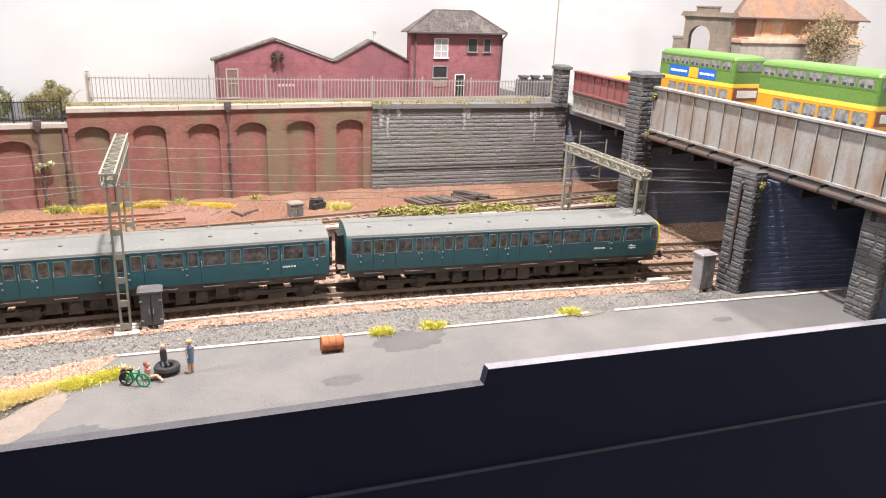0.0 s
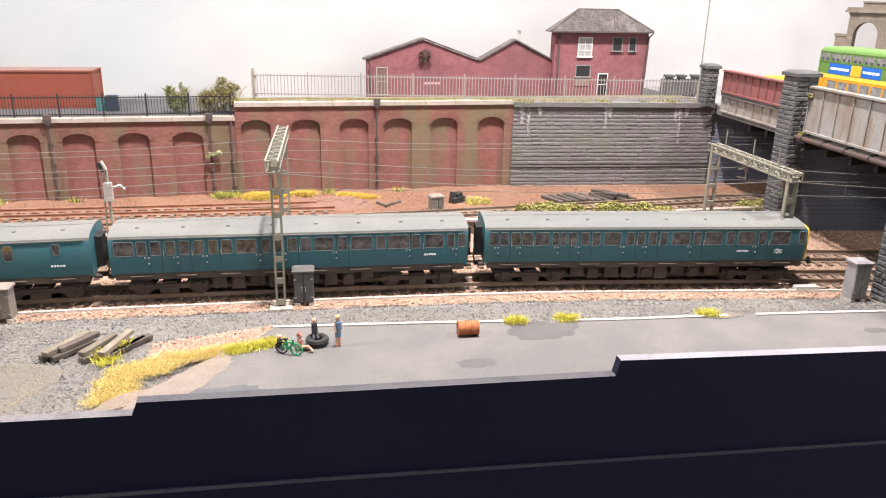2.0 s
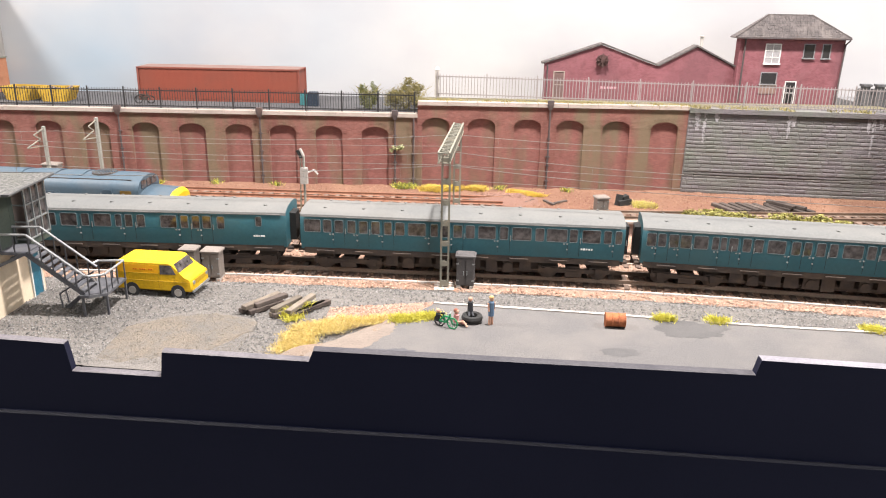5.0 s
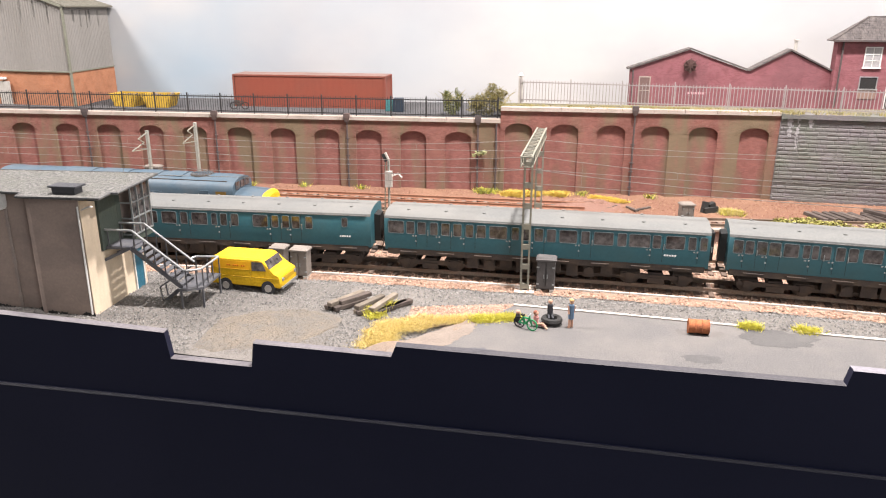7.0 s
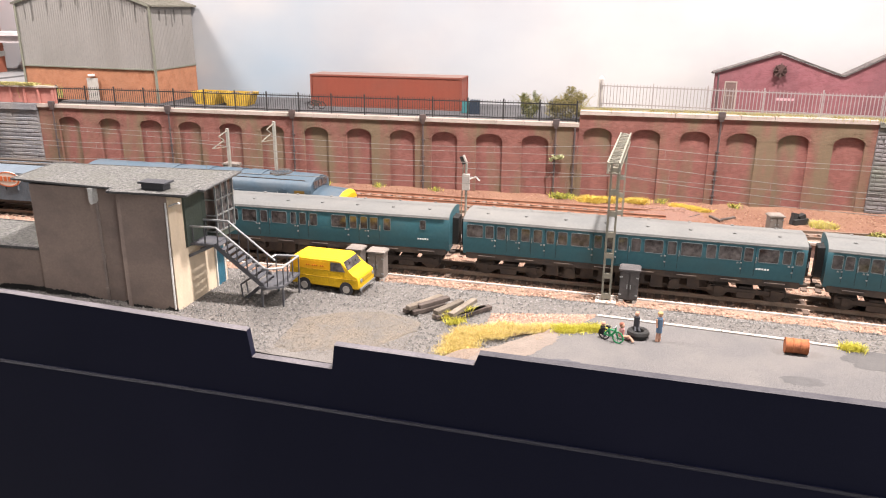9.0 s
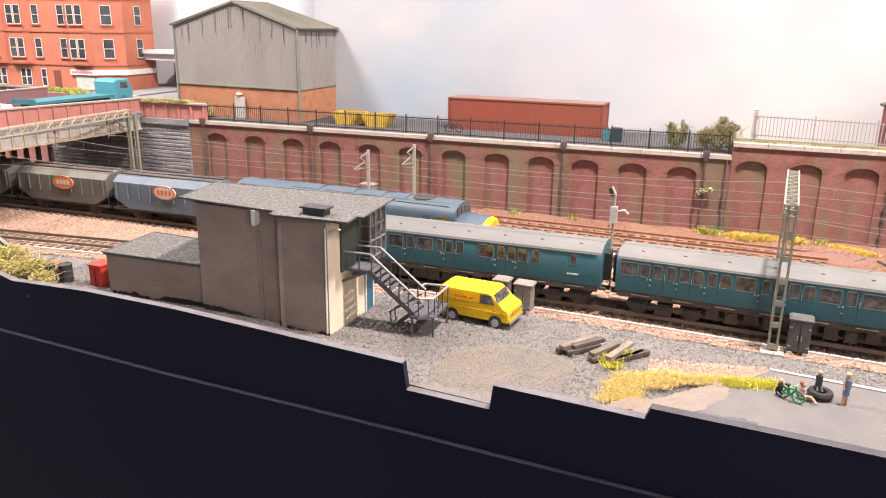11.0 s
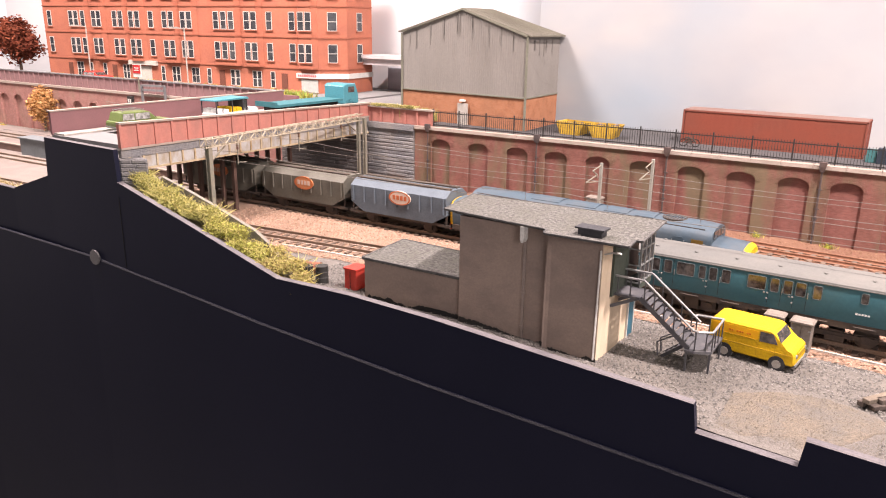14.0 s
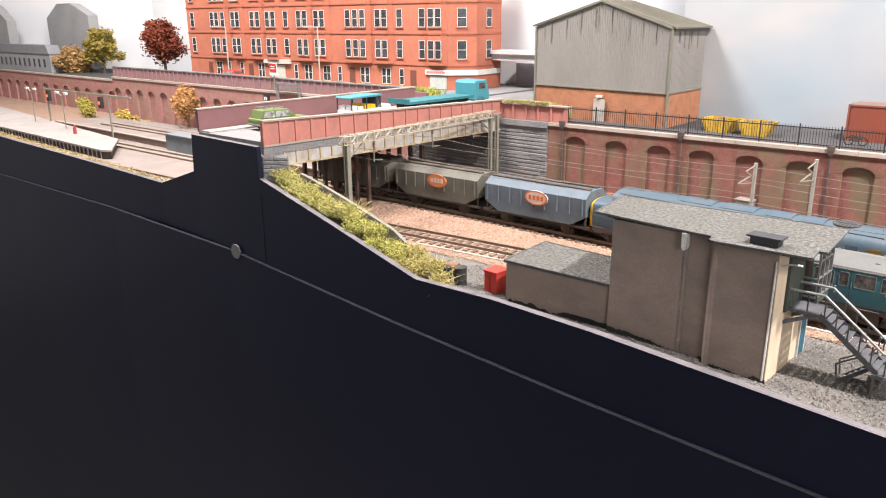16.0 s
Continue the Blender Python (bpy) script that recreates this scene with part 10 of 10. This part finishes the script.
# ---- trees ----
def tree(x, y, z, h, spread, colours, label, seed, leaves=2600, size=3.2, trunk=2.4, low=0.0):
    t = thing("tree", x, y, z, 0, label, "tree", "trees")
    r = random.Random(seed)
    bm = bmesh.new()
    blobs = []
    loft(bm, [[(k * math.cos(q) + dx, k * math.sin(q), zz) for q in [2 * math.pi * i / 7 for i in range(7)]] for k, zz, dx in ((trunk, 0, 0), (trunk * 0.7, h * 0.3, 0.6), (trunk * 0.35, h * 0.7, -0.5))])
    for i in range(13):
        a = i * 2.4
        z0 = h * r.uniform(0.25, 0.65)
        L = spread * r.uniform(0.55, 1.0) * (1.15 - z0 / h * 0.6)
        e = (L * math.cos(a), L * math.sin(a), z0 + h * r.uniform(0.1, 0.33))
        m = (e[0] * 0.5, e[1] * 0.5, z0 + (e[2] - z0) * 0.65)
        tube(bm, [(0, 0, z0), m, e], trunk * 0.16, 5)
        blobs += [(e[0], e[1], e[2], spread * r.uniform(0.26, 0.42), spread * r.uniform(0.26, 0.42), h * r.uniform(0.08, 0.14)), (m[0], m[1], m[2] + 2, spread * 0.25, spread * 0.25, h * 0.09)]
    for i in range(12):
        a, q = r.uniform(0, 6.28), spread * r.uniform(0.1, 0.55)
        blobs.append((q * math.cos(a), q * math.sin(a), h * r.uniform(0.42, 0.8), spread * 0.36, spread * 0.36, h * 0.14))
    blobs.append((0, 0, h * 0.6, spread * 0.72, spread * 0.72, h * 0.36))
    blobs.append((0, 0, h * 0.86, spread * 0.42, spread * 0.42, h * 0.13))
    if low:
        blobs.append((0, 0, h * (low + 0.30), spread * 0.88, spread * 0.88, h * 0.27))
        blobs.append((0, 0, h * (low + 0.52), spread * 0.84, spread * 0.84, h * 0.30))
    part("trunk", bm, mat("grey_brown_bark", (0.12, 0.085, 0.06), coarse=6), t)
    cr = leaf_cloud("crown", blobs, leaves, size, colours, "", seed=seed)
    for k in ("category", "label"):
        if k in cr:
            del cr[k]
    cr.parent = t
    return t


tree(-1636, 880, 72, 110, 42, [(0.16, 0.035, 0.02), (0.26, 0.07, 0.035), (0.11, 0.03, 0.02)], "russet-brown autumn tree beyond the tenement", 71, 9000, 4.2, 3.4, 0.14)
tree(-1872, 860, 60, 100, 38, [(0.35, 0.25, 0.05), (0.24, 0.22, 0.06), (0.45, 0.30, 0.07)], "yellow-green autumn tree behind the station", 72, 7000, 4.6, 3.4)
tree(-1960, 830, 30, 92, 42, [(0.42, 0.24, 0.09), (0.30, 0.18, 0.08), (0.50, 0.33, 0.14)], "golden-brown autumn tree behind the station", 73, 7000, 4.6, 3.4)
tree(-1238, 686, -1, 80, 22, [(0.50, 0.26, 0.09), (0.40, 0.20, 0.08), (0.58, 0.36, 0.16)], "amber creeper-like tree against the far arched wall", 74, 4500, 2.6)
leaf_cloud("shrub", [(-1452, 686, 10, 28, 8, 14), (-1412, 686, 7, 20, 7, 9), (-1372, 688, 5, 16, 6, 6)], 1200, 3.0, [(0.48, 0.30, 0.05), (0.36, 0.28, 0.06), (0.55, 0.42, 0.10)], "yellow shrubs at the foot of the far wall", seed=75)
leaf_cloud("shrub", [(-1590, 684, 16, 24, 10, 17), (-1640, 700, 18, 22, 10, 18)], 1000, 3.0, [(0.34, 0.28, 0.05), (0.24, 0.24, 0.06), (0.45, 0.36, 0.08)], "olive-yellow shrubs by the far wall", seed=76)
leaf_cloud("hedge", [(-1330 + i * 30, 792, 80, 16, 5, 3.5) for i in range(16)], 1600, 2.6, GREEN + LIME, "low green hedge before the tenement", seed=77)
tuft("straw_grass", [(x, FASCIA(x) + 12 + q, 15.2) for x, q in zip(range(-1400, -780, 6), [0, 3, -1, 2, 4, 1] * 20)], [(0.32, 0.24, 0.11), (0.40, 0.32, 0.16), (0.22, 0.18, 0.08)], "dry straw-coloured grass beside the far line", 2.6, 26, 78, 0.3, 3)
leaf_cloud("shrub", [(-757, 424, 14, 8, 8, 12), (-765, 428, 8, 10, 8, 8)], 500, 2.4, [(0.36, 0.30, 0.10), (0.28, 0.28, 0.08)], "straw-green shrub at the end of the bridge block", seed=79)

# ---- distant city ----
# Distance haze is put into the grey colours of these blocks.
fb = thing("gabled_block", label="tall pale grey gabled building in the distance", category="building")
bm = bmesh.new()
prism(bm, [(-2150, 70), (-1925, 70), (-1925, 190), (-2010, 218), (-2080, 218), (-2150, 185)], 862, 885)
part("wall", bm, mat("hazy_pale_grey", (0.33, 0.33, 0.33), rough=0.9, coarse=50), fb)
fb2 = thing("gabled_block", label="narrow pale grey gabled building in the distance", category="building")
bm = bmesh.new()
prism(bm, [(-2420, 70), (-2240, 70), (-2240, 180), (-2300, 212), (-2380, 232), (-2420, 232)], 800, 822)
part("wall", bm, MATS["hazy_pale_grey"], fb2)
fb3 = thing("terrace", label="low grey slate-roofed terrace in the distance", category="terrace")
bm = bmesh.new()
box(bm, -2420, -1990, 790, 815, 60, 104)
part("wall", bm, mat("hazy_grey_stone", (0.36, 0.35, 0.36), coarse=30), fb3)
bm = bmesh.new()
prism(bm, [(-2422, 104), (-1988, 104), (-2000, 124), (-2410, 124)], 788, 817)
part("roof", bm, mat("hazy_slates", (0.25, 0.25, 0.265), coarse=24), fb3)
for i in range(14):
    bm = bmesh.new()
    x = -2400 + i * 29
    box(bm, x - 5, x + 5, 789.4, 790.2, 74, 92)
    part("window", bm, M_TGLASS, fb3)

# ---- beyond the road bridge: gateway, sandstone building, tree ----
M_ASHLAR = brick_mat("weathered_ashlar", (0.33, 0.285, 0.235), (0.27, 0.235, 0.20), (0.15, 0.13, 0.115), (0.18, 0.16, 0.135), size=(9, 4.5), axis="x", moss_amount=0.6, moss_size=14)
M_GATE = brick_mat("gateway_ashlar", (0.215, 0.175, 0.14), (0.175, 0.143, 0.115), (0.105, 0.085, 0.072), (0.12, 0.102, 0.083), size=(9, 5), axis="xy", moss_amount=0.6, moss_size=14)
gt = thing("gateway", 632, 756, 80, -58, "tall weathered stone gateway with a round arch and heavy cornice", "gateway")
gt.scale = (0.88, 0.88, 1.02)
y0, y1 = -6, 6
GX, GR = -8.2, 13.4
arc = [(GX + GR * math.cos(math.pi * i / 16), 57.5 + GR * math.sin(math.pi * i / 16)) for i in range(17)]
bm = bmesh.new()
prism(bm, [(-28.7, 0), (GX - GR, 0), (GX - GR, 57.5)] + list(reversed(arc))[1:-1] + [(GX + GR, 57.5), (GX + GR, 0), (28.8, 0), (28.8, 78), (-28.7, 78)], y0, y1)
part("arch", bm, M_GATE, gt)
for i in range(16):
    (px, pz), (qx, qz) = arc[i], arc[i + 1]
    bm = bmesh.new()
    loft(bm, [[(GX + (x - GX) * k, y, 57.5 + (z - 57.5) * k) for x, z, k in ((px, pz, 1.01), (qx, qz, 1.01), (qx, qz, 1.26), (px, pz, 1.26))] for y in (y0 - 0.5, y0 + 0.2)])
    part("voussoir", bm, M_GATE, gt)
for x0, x1, dy, z0, z1 in ((-30, 30, 1.4, 78, 80), (-33.5, 33.5, 4.2, 80, 82.4), (-32, 32, 3.2, 82.4, 85), (-16, 10, 0, 85, 89.5), (-17, 11, 1.2, 89.5, 91)):
    bm = bmesh.new()
    box(bm, x0, x1, y0 - dy, y1 + dy, z0, z1)
    part("cornice", bm, M_GATE, gt)
bm = bmesh.new()
box(bm, -42, -28.9, y0 + 3, y1 - 3, 0, 56)
box(bm, -43, -28.9, y0 + 2, y1 - 2, 56, 58.5)
part("side_wall", bm, M_GATE, gt)
sbld = thing("lodge", label="pale orange-brown stone lodge with a tall tiled roof", category="lodge")
bm = bmesh.new()
box(bm, 723, 893, 778, 824, 78, 161)
part("wall", bm, brick_mat("pale_orange_stone", (0.52, 0.37, 0.27), (0.44, 0.30, 0.22), (0.36, 0.25, 0.18), (0.46, 0.26, 0.16), size=(8, 4), moss_amount=0.5, moss_size=14), sbld)
bm = bmesh.new()
loft(bm, [[(688, 779, z), (722.9, 779, z), (760, 824, z), (727, 824, z)] for z in (78, 161)])
part("brick_end", bm, M_BRICK2, sbld, "red brick end bay")
bm = bmesh.new()
loft(bm, [[(682, 770, 161), (902, 770, 161), (902, 826, 161), (728, 826, 161)], [(682, 770, 162.5), (902, 770, 162.5), (902, 826, 162.5), (728, 826, 162.5)], [(757, 804, 222), (809, 804, 222), (809, 810, 222), (762, 810, 222)]])
part("roof", bm, brick_mat("orange_brown_tiles", (0.225, 0.15, 0.112), (0.185, 0.122, 0.094), (0.13, 0.092, 0.075), (0.30, 0.145, 0.075), size=(3, 2.4), axis="x", moss_amount=0.55, moss_size=30), sbld)
bm = bmesh.new()
bar(bm, (682, 769.5, 161.5), (902, 769.5, 161.5), 1.6)
part("gutter", bm, M_PIPE, sbld)
bm = bmesh.new()
box(bm, 690, 886, 764, 778, 78, 134)
part("forebuilding", bm, M_ASHLAR, sbld, "lower weathered stone front range")
bm = bmesh.new()
box(bm, 688, 888, 762, 779, 134, 138)
box(bm, 700, 888, 764, 779, 138, 140)
part("parapet", bm, MATS["pale_orange_stone"], sbld)
for x in (740, 774, 806, 839):
    bm = bmesh.new()
    box(bm, x - 8, x + 8, 777.2, 778.2, 142, 158)
    w_ = part("window", bm, mat("amber_shutter", (0.55, 0.29, 0.15), (0.45, 0.22, 0.11), coarse=8), sbld)
    bm = bmesh.new()
    box(bm, x - 9, x + 9, 776.4, 778.1, 140.2, 142)
    box(bm, x - 0.5, x + 0.5, 776.8, 777.4, 142, 158)
    part("sill", bm, MATS["pale_orange_stone"], w_)
tree(803, 742, 80, 96, 31, [(0.20, 0.145, 0.085), (0.30, 0.235, 0.14), (0.13, 0.10, 0.055), (0.38, 0.31, 0.20)], "twiggy olive-brown bushy tree beyond the buses", 81, 6800, 1.5, 1.8)
bm = bmesh.new()
box(bm, 408.5, 1140, 690, 824, 60, 79.6)
solo("far_road", bm, M_ROAD, "road beyond the right-hand bridge", "road", "structure")
